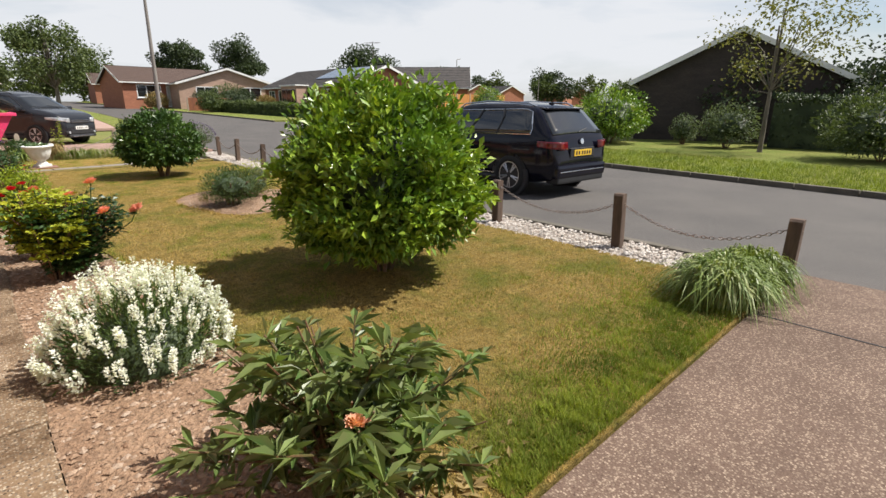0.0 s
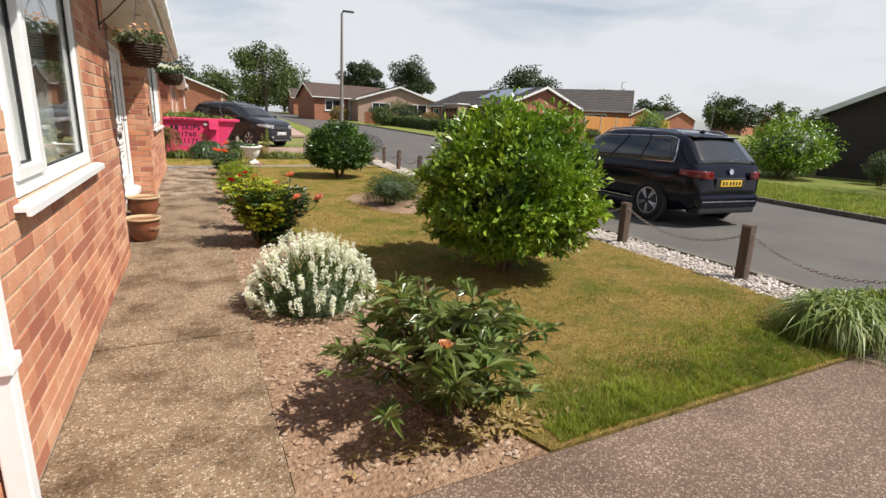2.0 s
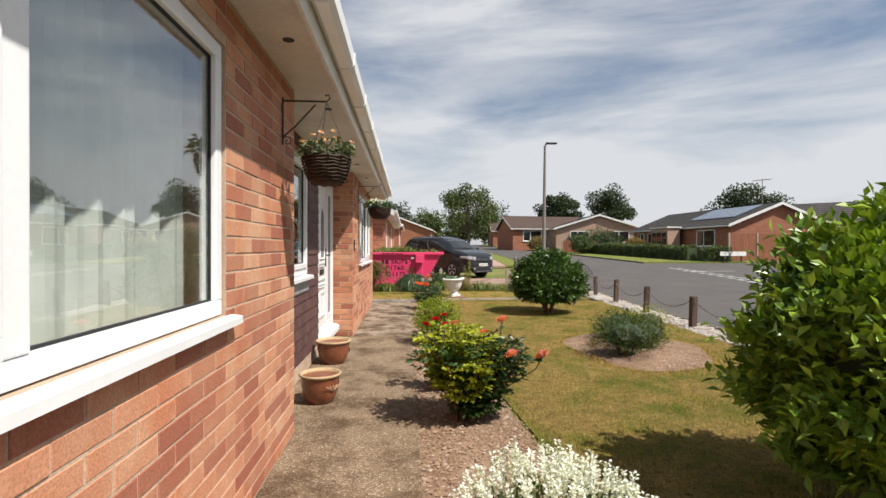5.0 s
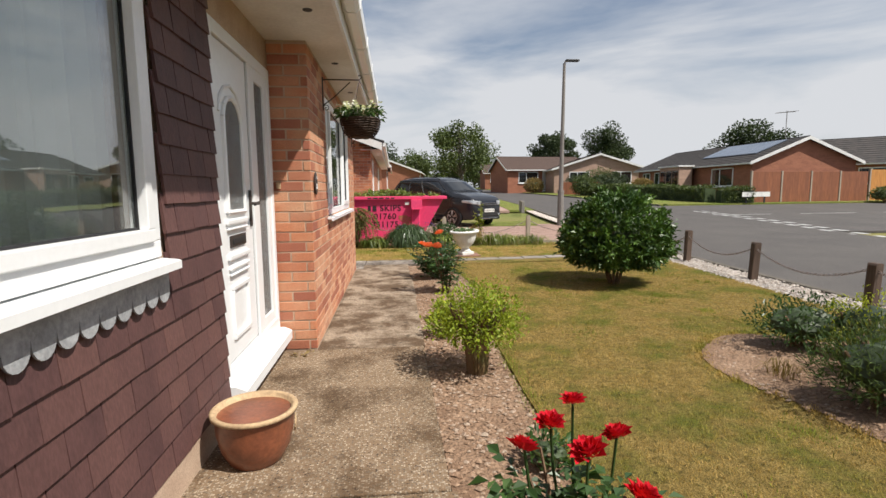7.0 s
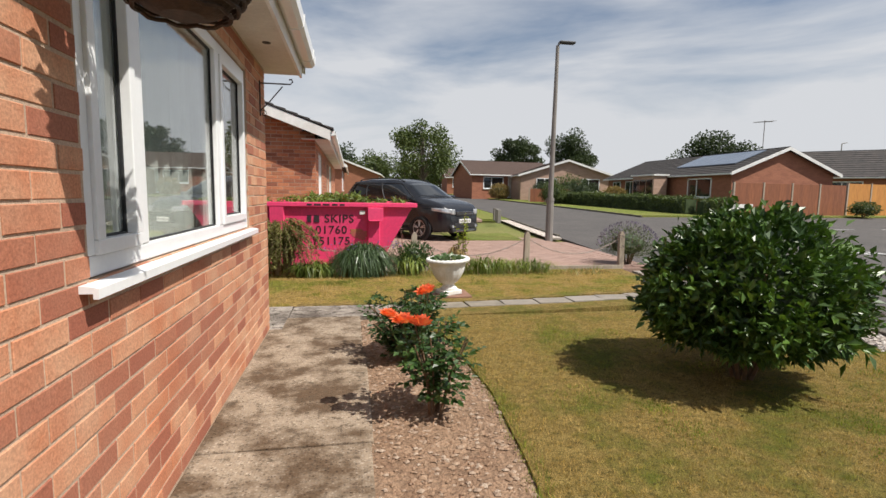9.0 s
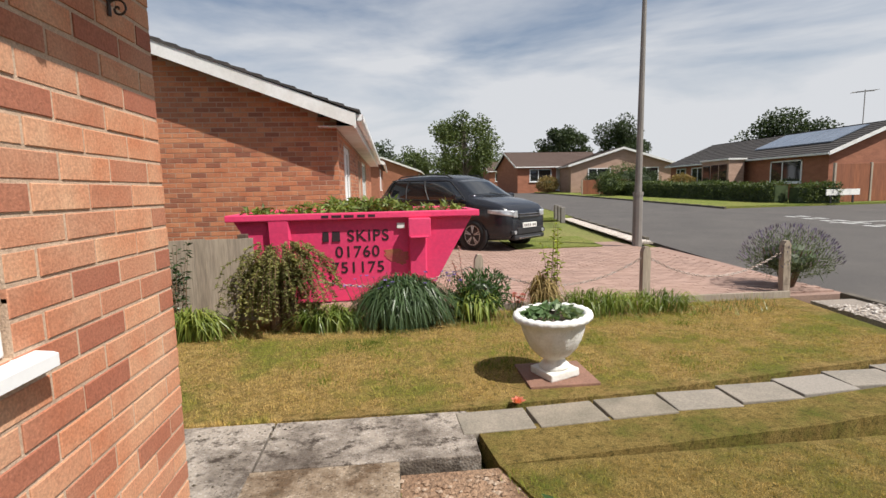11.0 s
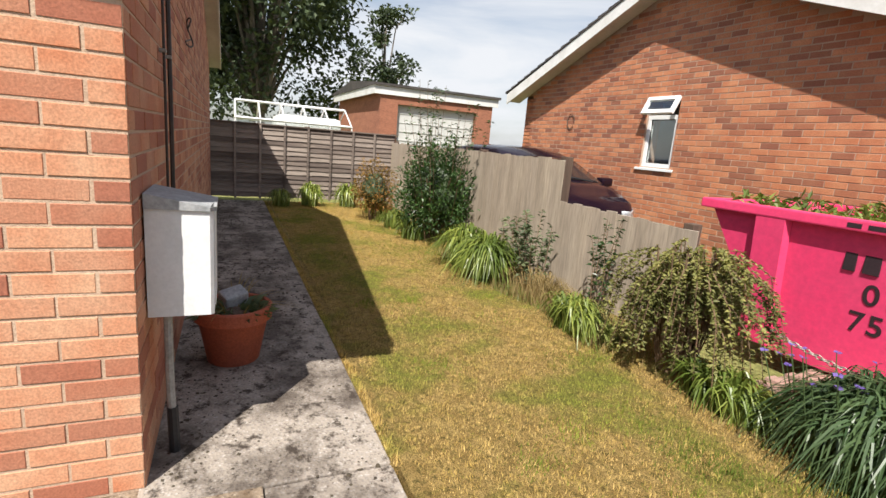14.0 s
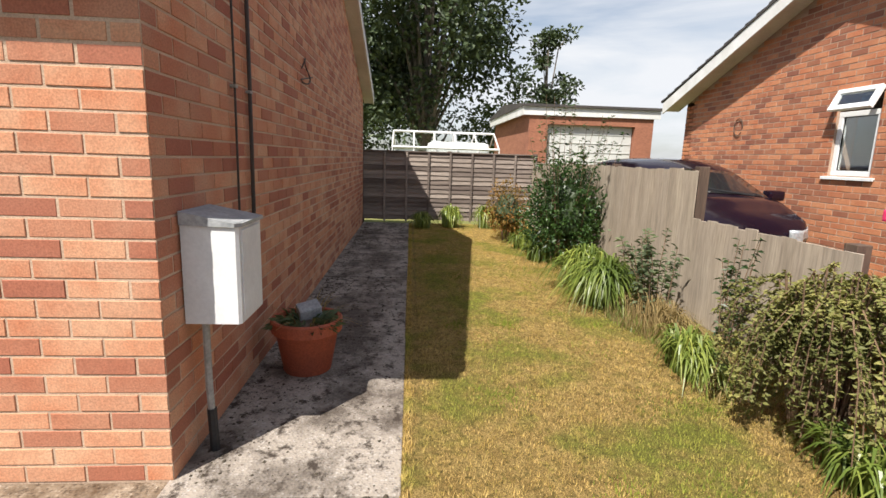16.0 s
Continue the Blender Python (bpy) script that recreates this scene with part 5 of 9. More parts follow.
rose("rose_bush", pose(0.50, 4.78, -0.01), 0.70, 0.46, 34, [(0.05, -0.10, 0.64, 0.035), (0.22, -0.26, 0.52, 0.045), (0.44, -0.22, 0.50, 0.05), (0.22, 0.10, 0.70, 0.045), (-0.15, -0.05, 0.70, 0.03)], F_CORAL, "orange-flowered rose bush with yellowing leaves in the border", None, 24, 0.050, 0.15, 0.62)
rose("rose_bush", pose(0.38, 4.76, -0.01), 0.72, 0.36, 34, [], F_CORAL, "yellow-tinged rose foliage in the border", L_YELLOW, 22, 0.046, 0.4, 0.7)
rose("rose_bush", pose(0.33, 5.52, -0.01), 0.56, 0.20, 9, [(-0.15, -0.02, 0.57, 0.036), (-0.07, 0.02, 0.61, 0.036), (0.01, 0.08, 0.64, 0.03), (0.0, -0.06, 0.57, 0.042), (0.10, 0.0, 0.58, 0.034), (0.11, -0.14, 0.49, 0.044)], F_RED, "red-flowered rose bush with bare canes in the border", L_ROSE, 18, 0.045, 0.2)
rose("rose_bush", pose(0.46, 10.15, -0.01), 0.60, 0.20, 11, [(-0.20, -0.12, 0.58, 0.056), (-0.11, -0.15, 0.57, 0.06), (-0.07, -0.04, 0.72, 0.05), (-0.27, -0.02, 0.59, 0.045)], F_ORANGE, "orange-flowered rose bush beside the path end", L_ROSE, 15, 0.05, 0.25)
rose("rose_bush", pose(0.42, 11.15, -0.01), 0.56, 0.34, 24, [(0.05, -0.25, 0.36, 0.02), (0.3, -0.2, 0.30, 0.02)], F_RED, "dense dark green rose bush at the path end", L_ROSE, 18, 0.05, 0.15)


def golden_shrub():
    t = shrub("golden_shrub", pose(0.40, 7.52, -0.01), (0.31, 0.31, 0.24), 4200, (0.030, 0.55), L_LIME, "small lime-green shrub with reddish twigs in the border", "shrub", 0.35, 3.6, 38, 0.19, 9.0, 0.8, 0.4, 0.3)


golden_shrub()


def strap_clump(name, m, n, length, width, lean, material, label, spread=0.12, curl=1.0, category="plant", group="", aspect=(1, 1)):
    """A tussock of arching strap leaves."""
    t = thing(name, m, label, category, group)
    a = rng.uniform(0, 2 * math.pi, n)
    u = np.sqrt(rng.random(n))
    reach = (spread + length * lean * 0.55) * (0.25 + 0.75 * u) * rng.uniform(0.6, 1.1, n)
    r0 = spread * 0.75 * u
    drift = rng.normal(size=n) * 1.0
    h = length * 0.78 * curl * np.sqrt(1.02 - 0.62 * u ** 2) * rng.uniform(0.7, 1.08, n)
    ze = h * np.clip(0.85 - 0.85 * u + rng.normal(size=n) * 0.28, 0.02, 0.97)
    tp = 0.62 - 0.12 * u
    b = a + drift + rng.normal(size=n) * 0.35
    w = width * rng.uniform(0.7, 1.2, n)
    side = np.stack((-np.sin(b), np.cos(b), np.zeros(n)), axis=1)
    rows = []
    segs = 6
    for k in range(segs + 1):
        q = k / segs
        f = r0 + (reach - r0) * (0.25 * q + 0.75 * q * q)
        z = np.where(q < tp, h * np.sin(math.pi / 2 * np.minimum(q / tp, 1)), h - (h - ze) * (np.maximum(q - tp, 0) / (1 - tp)) ** 2)
        c = np.stack(((r0 * np.cos(a) + (f - r0) * np.cos(a + drift)) * aspect[0], (r0 * np.sin(a) + (f - r0) * np.sin(a + drift)) * aspect[1], z + 0.002), axis=1) + side * (0.10 * reach * q * q * np.sin(a * 37))[:, None]
        ww = (w * (1.0 - 0.9 * q ** 2.5) / 2)[:, None]
        rows += [c - side * ww, c + side * ww]
    V = np.stack(rows, axis=1).reshape(-1, 3)
    k = np.arange(n)[:, None] * (2 * segs + 2)
    F = np.concatenate([k + np.array([[2 * q, 2 * q + 1, 2 * q + 3, 2 * q + 2]]) for q in range(segs)])
    part("foliage", mesh_of("foliage", V, F), material, t)
    return t


strap_clump("variegated_grass", pose(3.62, 1.10, 0), 1200, 0.40, 0.012, 0.95, L_VARIEG, "tussock of striped arching grass at the drive corner", 0.30, 1.0)
strap_clump("variegated_grass", pose(4.02, 1.05, 0), 900, 0.38, 0.012, 0.9, L_STRAP, "tussock of green arching grass at the drive corner", 0.28, 1.0)


def urn():
    """White classical urn on a square foot, planted with hostas."""
    t = thing("garden_urn", pose(1.17, 13.40, 0.018, 0, -3, 20), "white-painted fluted stone urn planted with hostas on a red slab", "planter")
    foot = box((-0.12, -0.12, 0.0), (0.12, 0.12, 0.055), 0.012)
    part("foot", foot, URN_WHITE, t)
    prof = [(0.10, 0.055), (0.105, 0.07), (0.085, 0.09), (0.068, 0.115), (0.075, 0.13), (0.11, 0.15), (0.155, 0.20), (0.19, 0.27), (0.213, 0.345), (0.22, 0.38), (0.262, 0.405), (0.272, 0.425), (0.262, 0.445), (0.225, 0.447), (0.205, 0.42), (0.19, 0.38), (0.0, 0.375)]
    bm = lathe(prof, 48)
    for v in bm.verts:
        if 0.14 < v.co.z < 0.37 and math.hypot(v.co.x, v.co.y) > 0.09:
            a = math.atan2(v.co.y, v.co.x)
            k = 1 + 0.022 * math.cos(a * 14)
            v.co.x *= k
            v.co.y *= k
        elif v.co.z > 0.38:
            a = math.atan2(v.co.y, v.co.x)
            v.co.z += 0.004 * math.cos(a * 24)
    smooth(part("bowl", bm, URN_WHITE, t))
    soil = lathe([(0.0, 0.395), (0.2, 0.395), (0.2, 0.40), (0.0, 0.41)], 24)
    part("compost", soil, COMPOST, t)
    n = 130
    a = rng.uniform(0, 6.28, n)
    r = 0.17 * np.sqrt(rng.random(n))
    P = np.stack((r * np.cos(a), r * np.sin(a), np.full(n, 0.41)), axis=1)
    D = np.stack((np.cos(a) + rng.normal(size=n) * 0.5, np.sin(a) + rng.normal(size=n) * 0.5, rng.uniform(0.15, 0.9, n)), axis=1)
    P[:, 2] += 0.05 * (1 - r / 0.17)
    V, F = leaf_mesh(P, D, rng.uniform(0.07, 0.12, n), rng.uniform(0.04, 0.058, n), 0.22, 0.25)
    part("hosta_foliage", mesh_of("hosta_foliage", V, F), L_HOSTA, t, "green hosta leaves")
    tagged(part("base_slab", box((0.94, 13.20, -0.03), (1.42, 13.64, 0.018), 0.006), SLAB_RED), "weathered red paving slab under the urn", "paving slab")
    f = thing("fallen_petals", pose(0.80, 12.98, 0.025), "small coral blossom fallen on the grass", "flower")
    bloom("blossom", 0.04, 16, F_CORAL, f)


urn()


def glazed_pot(x, y, r, h, label, angle=0):
    t = thing("glazed_pot", pose(x, y, 0.0, 0, 0, angle), label, "plant pot", "empty glazed pots")
    prof = [(r * 0.55, 0.0), (r * 0.62, 0.01), (r * 0.80, h * 0.30), (r * 0.90, h * 0.62), (r * 0.90, h * 0.86), (r * 0.93, h * 0.90), (r * 1.0, h * 0.93), (r * 1.01, h * 0.98), (r * 0.95, h), (r * 0.88, h * 0.965)]
    part("body", lathe(prof[:6] + [(r * 0.86, h * 0.90)], 40), GLAZED, t)
    part("rim", lathe([(r * 0.90, h * 0.885), (r * 1.0, h * 0.92), (r * 1.01, h * 0.98), (r * 0.96, h), (r * 0.87, h * 0.975), (r * 0.85, h * 0.88)], 40), POT_BUFF, t, "buff unglazed rim")
    bm = bmesh.new()
    rings = []
    for rr, zz in ((r * 0.87, h * 0.975), (r * 0.84, h * 0.75), (r * 0.72, h * 0.45), (0.001, h * 0.40)):
        rings.append([bm.verts.new((rr * math.cos(2 * math.pi * k / 40), rr * math.sin(2 * math.pi * k / 40), zz)) for k in range(40)])
    for r0, r1 in zip(rings, rings[1:]):
        for k in range(40):
            bm.faces.new((r0[k], r1[k], r1[(k + 1) % 40], r0[(k + 1) % 40]))
    part("inside", bm, POT_BUFF, t, "buff inner wall")
    br = bmesh.new()
    for s in (-0.8, -0.4, 0.0, 0.4, 0.8):
        add_tube(br, [(r * 0.90, 0.0, h * 0.45), (r * 0.93, s * 0.05, h * 0.58), (r * 0.925, s * 0.09, h * 0.66)], 0.0035, 4)
    part("scratched_motif", br, POT_BUFF, t, "scratched leaf motif")
    for ob in t.children:
        smooth(ob)


glazed_pot(-0.68, 5.22, 0.165, 0.235, "brown glazed pot with buff rim standing on the path", -40)
glazed_pot(-0.77, 6.54, 0.185, 0.25, "brown glazed pot with buff inside beside the door sill", 10)


def terracotta_pot():
    t = thing("terracotta_pot", pose(-1.82, 12.36, 0.0), "large terracotta pot with a straggly dry plant on the side path", "plant pot")
    r, h = 0.195, 0.335
    smooth(part("body", lathe([(r * 0.68, 0), (r * 0.72, 0.01), (r * 0.95, h * 0.74), (r * 0.98, h * 0.76)], 36), TERRA, t))
    part("rim", lathe([(r * 0.98, h * 0.75), (r * 1.07, h * 0.77), (r * 1.09, h * 0.97), (r * 1.05, h), (r * 0.95, h * 0.99), (r * 0.93, h * 0.85)], 36), TERRA, t)
    part("compost", lathe([(0, h * 0.84), (r * 0.93, h * 0.84), (r * 0.93, h * 0.86), (0, h * 0.92)], 20), COMPOST, t)
    n = 160
    a = rng.uniform(0, 6.28, n)
    rr = 0.16 * np.sqrt(rng.random(n))
    P = np.stack((rr * np.cos(a), rr * np.sin(a), np.full(n, h * 0.88)), axis=1)
    V, F = leaf_mesh(P, np.stack((np.cos(a), np.sin(a), rng.uniform(0.1, 1.2, n)), axis=1), rng.uniform(0.05, 0.13, n), 0.035, 0.2, 0.3)
    part("foliage", mesh_of("foliage", V, F), L_GREYGREEN, t, "grey-green straggly leaves")
    V, F = blade_mesh(P[:30], a[:30], rng.uniform(0.15, 0.28, 30), np.full(30, 0.008), rng.uniform(0.6, 1.2, 30), 4)
    part("dry_growth", mesh_of("dry_growth", V, F), L_DRY, t)
    tagged(part("stone_block", box((-0.05, -0.07, 0), (0.05, 0.07, 0.09), 0.015, pose(-1.90, 12.36, h * 0.92, 10, 20, 30)), LEAD), "small grey stone lying in the pot", "stone")


terracotta_pot()


def meter_box():
    """Wall-hung meter housing with chamfered corner, conduit below."""
    t = thing("meter_box", pose(0, 0, 0), "white metal meter box on the brick gable with grey conduit", "meter box")
    x0, x1, y0, d = -0.905, -1.20, 12.06, 0.225
    prof = [(x0, y0), (x0, y0 + d - 0.012), (x0 - 0.012, y0 + d), (x1, y0 + d), (x1, y0)]
    part("body", prism(prof, 0.60, 1.02), BOX_GREY, t)
    bm = bmesh.new()
    vs = [bm.verts.new(p) for p in ((x0 + 0.01, y0, 1.065), (x0 + 0.01, y0 + d - 0.01, 1.02), (x0 - 0.02, y0 + d + 0.012, 1.02), (x1 - 0.01, y0 + d + 0.012, 1.02), (x1 - 0.01, y0, 1.065),
                                    (x0 + 0.01, y0, 1.01), (x0 + 0.01, y0 + d - 0.01, 1.005), (x0 - 0.02, y0 + d + 0.012, 1.005), (x1 - 0.01, y0 + d + 0.012, 1.005), (x1 - 0.01, y0, 1.01))]
    bm.faces.new(vs[:5])
    for i in range(5):
        j = (i + 1) % 5
        bm.faces.new((vs[i], vs[5 + i], vs[5 + j], vs[j]))
    bmesh.ops.recalc_face_normals(bm, faces=bm.faces)
    part("lid", bm, LEAD, t, "weathered grey sloping lid")
    part("door", box((x1 + 0.03, y0 + d, 0.63), (x0 - 0.03, y0 + d + 0.006, 0.99), 0.002), BOX_GREY, t)
    part("conduit", tube([(-0.955, 12.12, 0.62), (-0.955, 12.12, 0.3), (-0.955, 12.125, 0.16)], 0.016, 8), PIPE_GREY, t, "grey conduit")
    part("conduit_sleeve", tube([(-0.955, 12.125, 0.2), (-0.955, 12.13, -0.02)], 0.021, 8), PLASTIC, t, "dark lower sleeve")


meter_box()


def wall_cables():
    for x, z0, z1, r in ((-1.56, 0.92, 2.52, 0.006), (-1.80, 0.92, 2.6, 0.011)):
        t = thing("wall_cable", pose(0, 0, 0), "black cable clipped up the brick gable", "cable", "gable cables")
        part("sheath", tube([(x, 12.075, z0), (x - 0.01, 12.075, (z0 + z1) / 2), (x, 12.075, z1)], r, 6), BLACK_IRON, t)
        part("clip", box((x - 0.03, 12.057, 1.62), (x + 0.012, 12.085, 1.635), 0.002), PIPE_GREY, t)
    t = thing("wall_cable", pose(0, 0, 0), "loose wire loop on the gable", "cable", "gable cables")
    pts = [(-3.3 + 0.14 * math.cos(a), 12.075 + 0.02 * math.sin(a * 2), 1.98 + 0.1 * math.sin(a)) for a in np.linspace(0, 5.4, 18)] + [(-3.62, 12.075, 1.98)]
    part("sheath", tube(pts, 0.006, 5), BLACK_IRON, t)


wall_cables()


def hanging_basket(y, reach, z, drop, flowers, label, lush):
    """Wall bracket with scrolls, and a wicker basket hung from it by three chains."""
    b = thing("basket_bracket", pose(0, 0, 0), "black iron scroll bracket fixed to the wall", "bracket", "basket brackets")
    x = WALL_X + 0.008
    tip = x + reach
    part("back_bar", tube([(x + 0.004, y, z - 0.26), (x + 0.004, y, z + 0.02)], 0.006, 6), BLACK_IRON, b)
    part("arm", tube([(x, y, z), (tip, y, z), (tip + 0.02, y, z + 0.02), (tip + 0.012, y, z + 0.04), (tip - 0.008, y, z + 0.035)], 0.006, 6), BLACK_IRON, b)
    part("brace", tube([(x, y, z - 0.22), (x + reach * 0.3, y, z - 0.15), (x + reach * 0.75, y, z - 0.02)], 0.005, 6), BLACK_IRON, b)
    part("scroll", tube([(x + 0.03 + 0.02 * math.cos(a) * a / 6, y, z - 0.24 + 0.02 * math.sin(a) * a / 6) for a in np.linspace(0, 9, 24)], 0.0035, 5), BLACK_IRON, b)
    if not flowers:
        return
    t = thing("hanging_basket", pose(tip, y, z - drop), label, "hanging basket")
    r = 0.17 if flowers is F_WHITE else 0.135
    prof = [(0.05, -0.16), (0.09, -0.145), (r * 0.78, -0.10), (r * 0.93, -0.04), (r, 0.0), (r * 0.97, 0.012), (r * 0.88, 0.0), (0.0, 0.0)]
    part("bowl", lathe(prof, 28), BASKET, t)
    weave = bmesh.new()
    for i in range(9):
        zz = -0.15 + i * 0.0185
        rr = (r + 0.002) * math.sqrt(max(0.06, 1 - (zz / -0.19) ** 2)) + 0.004
        add_tube(weave, [(rr * math.cos(a), rr * math.sin(a), zz + 0.004 * math.sin(a * 9 + i)) for a in np.linspace(0, 2 * math.pi, 29)], 0.006, 5)
    part("weave", weave, BASKET, t, "woven wicker bands")
    for k in range(3):
        a = k * 2.094
        part("hanger", tube([(r * math.cos(a), r * math.sin(a), 0.0), (0.0, 0.0, drop - 0.005)], 0.0025, 4), BLACK_IRON, t)
    n = lush
    a = rng.uniform(0, 6.28, n)
    rr = r * 1.15 * np.sqrt(rng.random(n))
    P = np.stack((rr * np.cos(a), rr * np.sin(a), 0.02 + rng.random(n) * 0.07), axis=1)
    D = np.stack((np.cos(a), np.sin(a), rng.uniform(-0.7, 1.0, n)), axis=1)
    V, F = leaf_mesh(P, D, rng.uniform(0.03, 0.065, n), 0.028, 0.2, 0.25)
    part("foliage", mesh_of("foliage", V, F), L_GREYGREEN if flowers is not F_WHITE else L_ROSE, t)
    k = n // 4 if flowers is F_WHITE else n // 12
    P2 = P[:k] + np.array((0, 0, 0.05))
    P2 = np.repeat(P2, 5, axis=0)
    ang = np.tile(np.arange(5) * 1.2566, k)
    V, F = leaf_mesh(P2, np.stack((np.cos(ang), np.sin(ang), np.full(len(ang), 0.35)), axis=1), 0.024, 0.022, 0.1)
    part("blossom", mesh_of("blossom", V, F), flowers, t)


hanging_basket(4.22, 0.26, 2.10, 0.34, F_PEACH, "wicker hanging basket of grey-green trailing plants under the eaves", 190)
hanging_basket(8.86, 0.32, 2.16, 0.34, F_WHITE, "wicker hanging basket full of white flowers under the eaves", 340)
hanging_basket(11.78, 0.24, 2.10, 0.3, None, "", 0)


def number_plaque():
    t = thing("house_number_plaque", pose(WALL_X + 0.008, 8.27, 1.26, 90, 0, 90), "small oval black plaque with a white house number", "plaque")
    bm = lathe([(0.0, 0.0), (0.054, 0.0), (0.058, 0.006), (0.054, 0.011), (0.0, 0.011)], 28)
    for v in bm.verts:
        v.co.y *= 1.5
    part("plate", bm, BLACK_IRON, t)
    for k, ch in enumerate("20"):
        d = lettering(ch, 0.055, t, Matrix.Translation((-0.018 + 0.036 * k, -0.025, 0.013)), PAINT_WHITE, "digit")
    motif = bmesh.new()
    for k in range(6):
        a = math.pi * (0.1 + 0.16 * k)
        add_tube(motif, [(0.006 * math.cos(a), 0.028 + 0.006 * math.sin(a), 0.012), (0.028 * math.cos(a), 0.030 + 0.026 * math.sin(a), 0.012)], 0.003, 4)
    part("motif", motif, LEAD, t, "grey relief motif")


number_plaque()

# bell push by the door, and downpipe at the south end of the front window
t = thing("bell_push", pose(0, 0, 0), "small brass-coloured bell push on the porch brick", "bell push")
part("push", box((-0.985, 8.095, 1.22), (-0.955, 8.118, 1.27), 0.004), POT_BUFF, t)
t = thing("downpipe", pose(0, 0, 0), "white square plastic rainwater downpipe on the front wall", "downpipe")
part("pipe", box((WALL_X + 0.012, 1.165, -0.005), (WALL_X + 0.075, 1.228, SOFFIT_Z), 0.006), UPVC, t)
part("bracket", box((WALL_X + 0.005, 1.15, 0.56), (WALL_X + 0.085, 1.243, 0.60), 0.004), UPVC, t)
part("bracket", box((WALL_X + 0.005, 1.15, 1.70), (WALL_X + 0.085, 1.243, 1.74), 0.004), UPVC, t)


# ---------------------------------------------------------------- flower bed in the lawn
def lawn_bed():
    bm = bmesh.new()
    ring = []
    for k in range(36):
        a = 2 * math.pi * k / 36
        w = 1 + 0.08 * math.sin(3 * a + 1) + 0.05 * math.sin(5 * a)
        ring.append(bm.verts.new((2.75 + 0.78 * w * math.cos(a), 7.0 + 1.05 * w * math.sin(a), 0.006)))
    c = bm.verts.new((2.75, 7.0, 0.05))
    for k in range(36):
        bm.faces.new((ring[k], ring[(k + 1) % 36], c))
    tagged(part("island_bed", bm, SOIL), "oval bed of dry soil cut into the lawn", "flower bed", kind="structure")


lawn_bed()
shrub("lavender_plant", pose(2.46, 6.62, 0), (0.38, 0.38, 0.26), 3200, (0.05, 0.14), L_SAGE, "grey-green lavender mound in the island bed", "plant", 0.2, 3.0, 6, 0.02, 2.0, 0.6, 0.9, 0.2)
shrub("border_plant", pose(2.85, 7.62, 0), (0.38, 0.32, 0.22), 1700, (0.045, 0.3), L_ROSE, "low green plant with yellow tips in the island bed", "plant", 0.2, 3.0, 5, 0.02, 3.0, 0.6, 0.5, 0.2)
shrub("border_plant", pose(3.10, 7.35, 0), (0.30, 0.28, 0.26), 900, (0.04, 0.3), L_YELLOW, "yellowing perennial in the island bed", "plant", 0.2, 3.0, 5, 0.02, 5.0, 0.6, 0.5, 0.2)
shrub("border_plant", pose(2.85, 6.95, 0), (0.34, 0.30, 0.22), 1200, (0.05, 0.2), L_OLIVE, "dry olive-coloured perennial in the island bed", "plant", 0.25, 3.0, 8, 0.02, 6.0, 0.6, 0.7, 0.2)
strap_clump("dry_tuft", pose(2.30, 7.15, 0), 60, 0.16, 0.006, 1.1, L_DRY, "dead brown tuft in the island bed", 0.12)
shrub("weed", pose(0.52, 6.35, -0.01), (0.13, 0.12, 0.07), 160, (0.05, 0.4), L_ROSE, "low weed in the border soil", "plant", 0.2, 3.0, 3, 0.01, 6.0, 0.6, 0.7, 0.2)
shrub("weed", pose(0.30, 8.9, -0.01), (0.10, 0.10, 0.08), 120, (0.07, 0.4), L_LIME, "broad-leaved weed in the border soil", "plant", 0.2, 3.0, 3, 0.01, 6.0, 0.6, 0.7, 0.2)
shrub("weed", pose(0.26, 8.35, -0.01), (0.13, 0.12, 0.12), 220, (0.06, 0.4), L_LIME, "leafy green weed in the border soil", "plant", 0.2, 3.0, 3, 0.01, 6.0, 0.6, 0.7, 0.2)

# ---------------------------------------------------------------- boundary planting, side garden
FENCE_Y = 15.42


def board_fence():
    """Feather-edge boards nailed to rails: a tall length and a low length."""
    f = thing("board_fence", pose(0, FENCE_Y, 0), "weathered grey board fence, stepping down towards the street", "fence")
    x = -8.8
    i = 0
    while x < -1.42:
        low = x > -3.12
        h = (0.86 if low else 1.27) + rng.uniform(-0.012, 0.012)
        w = 0.128
        bm = bmesh.new()
        vs = [bm.verts.new(p) for p in ((0, 0, 0.0), (w, 0, 0.0), (w, 0, h), (0, 0, h), (0, 0.016, 0.0), (w, 0.008, 0.0), (w, 0.008, h + rng.uniform(-0.006, 0.006)), (0, 0.016, h))]
        for q in ((3, 2, 1, 0), (4, 5, 6, 7), (0, 1, 5, 4), (1, 2, 6, 5), (2, 3, 7, 6), (3, 0, 4, 7)):
            bm.faces.new([vs[k] for k in q])
        b = part("board", bm, GREY_WOOD, f)
        b.location = (x, -0.016 + rng.uniform(0, 0.003), 0)
        b.rotation_euler = (0, rng.uniform(-0.008, 0.008), 0)
        x += 0.118
    for z, a, b2 in ((0.25, -8.8, -1.42), (0.68, -8.8, -1.42), (1.1, -8.8, -3.12)):
        part("rail", box((a, 0.018, z), (b2, 0.058, z + 0.07), 0.004), GREY_WOOD, f)
    for px, ph in ((-8.75, 1.3), (-6.6, 1.3), (-4.9, 1.3), (-3.08, 1.30), (-1.48, 0.9)):
        part("fence_post", box((px - 0.045, 0.02, -0.02), (px + 0.045, 0.11, ph), 0.006), OLD_WOOD, f)


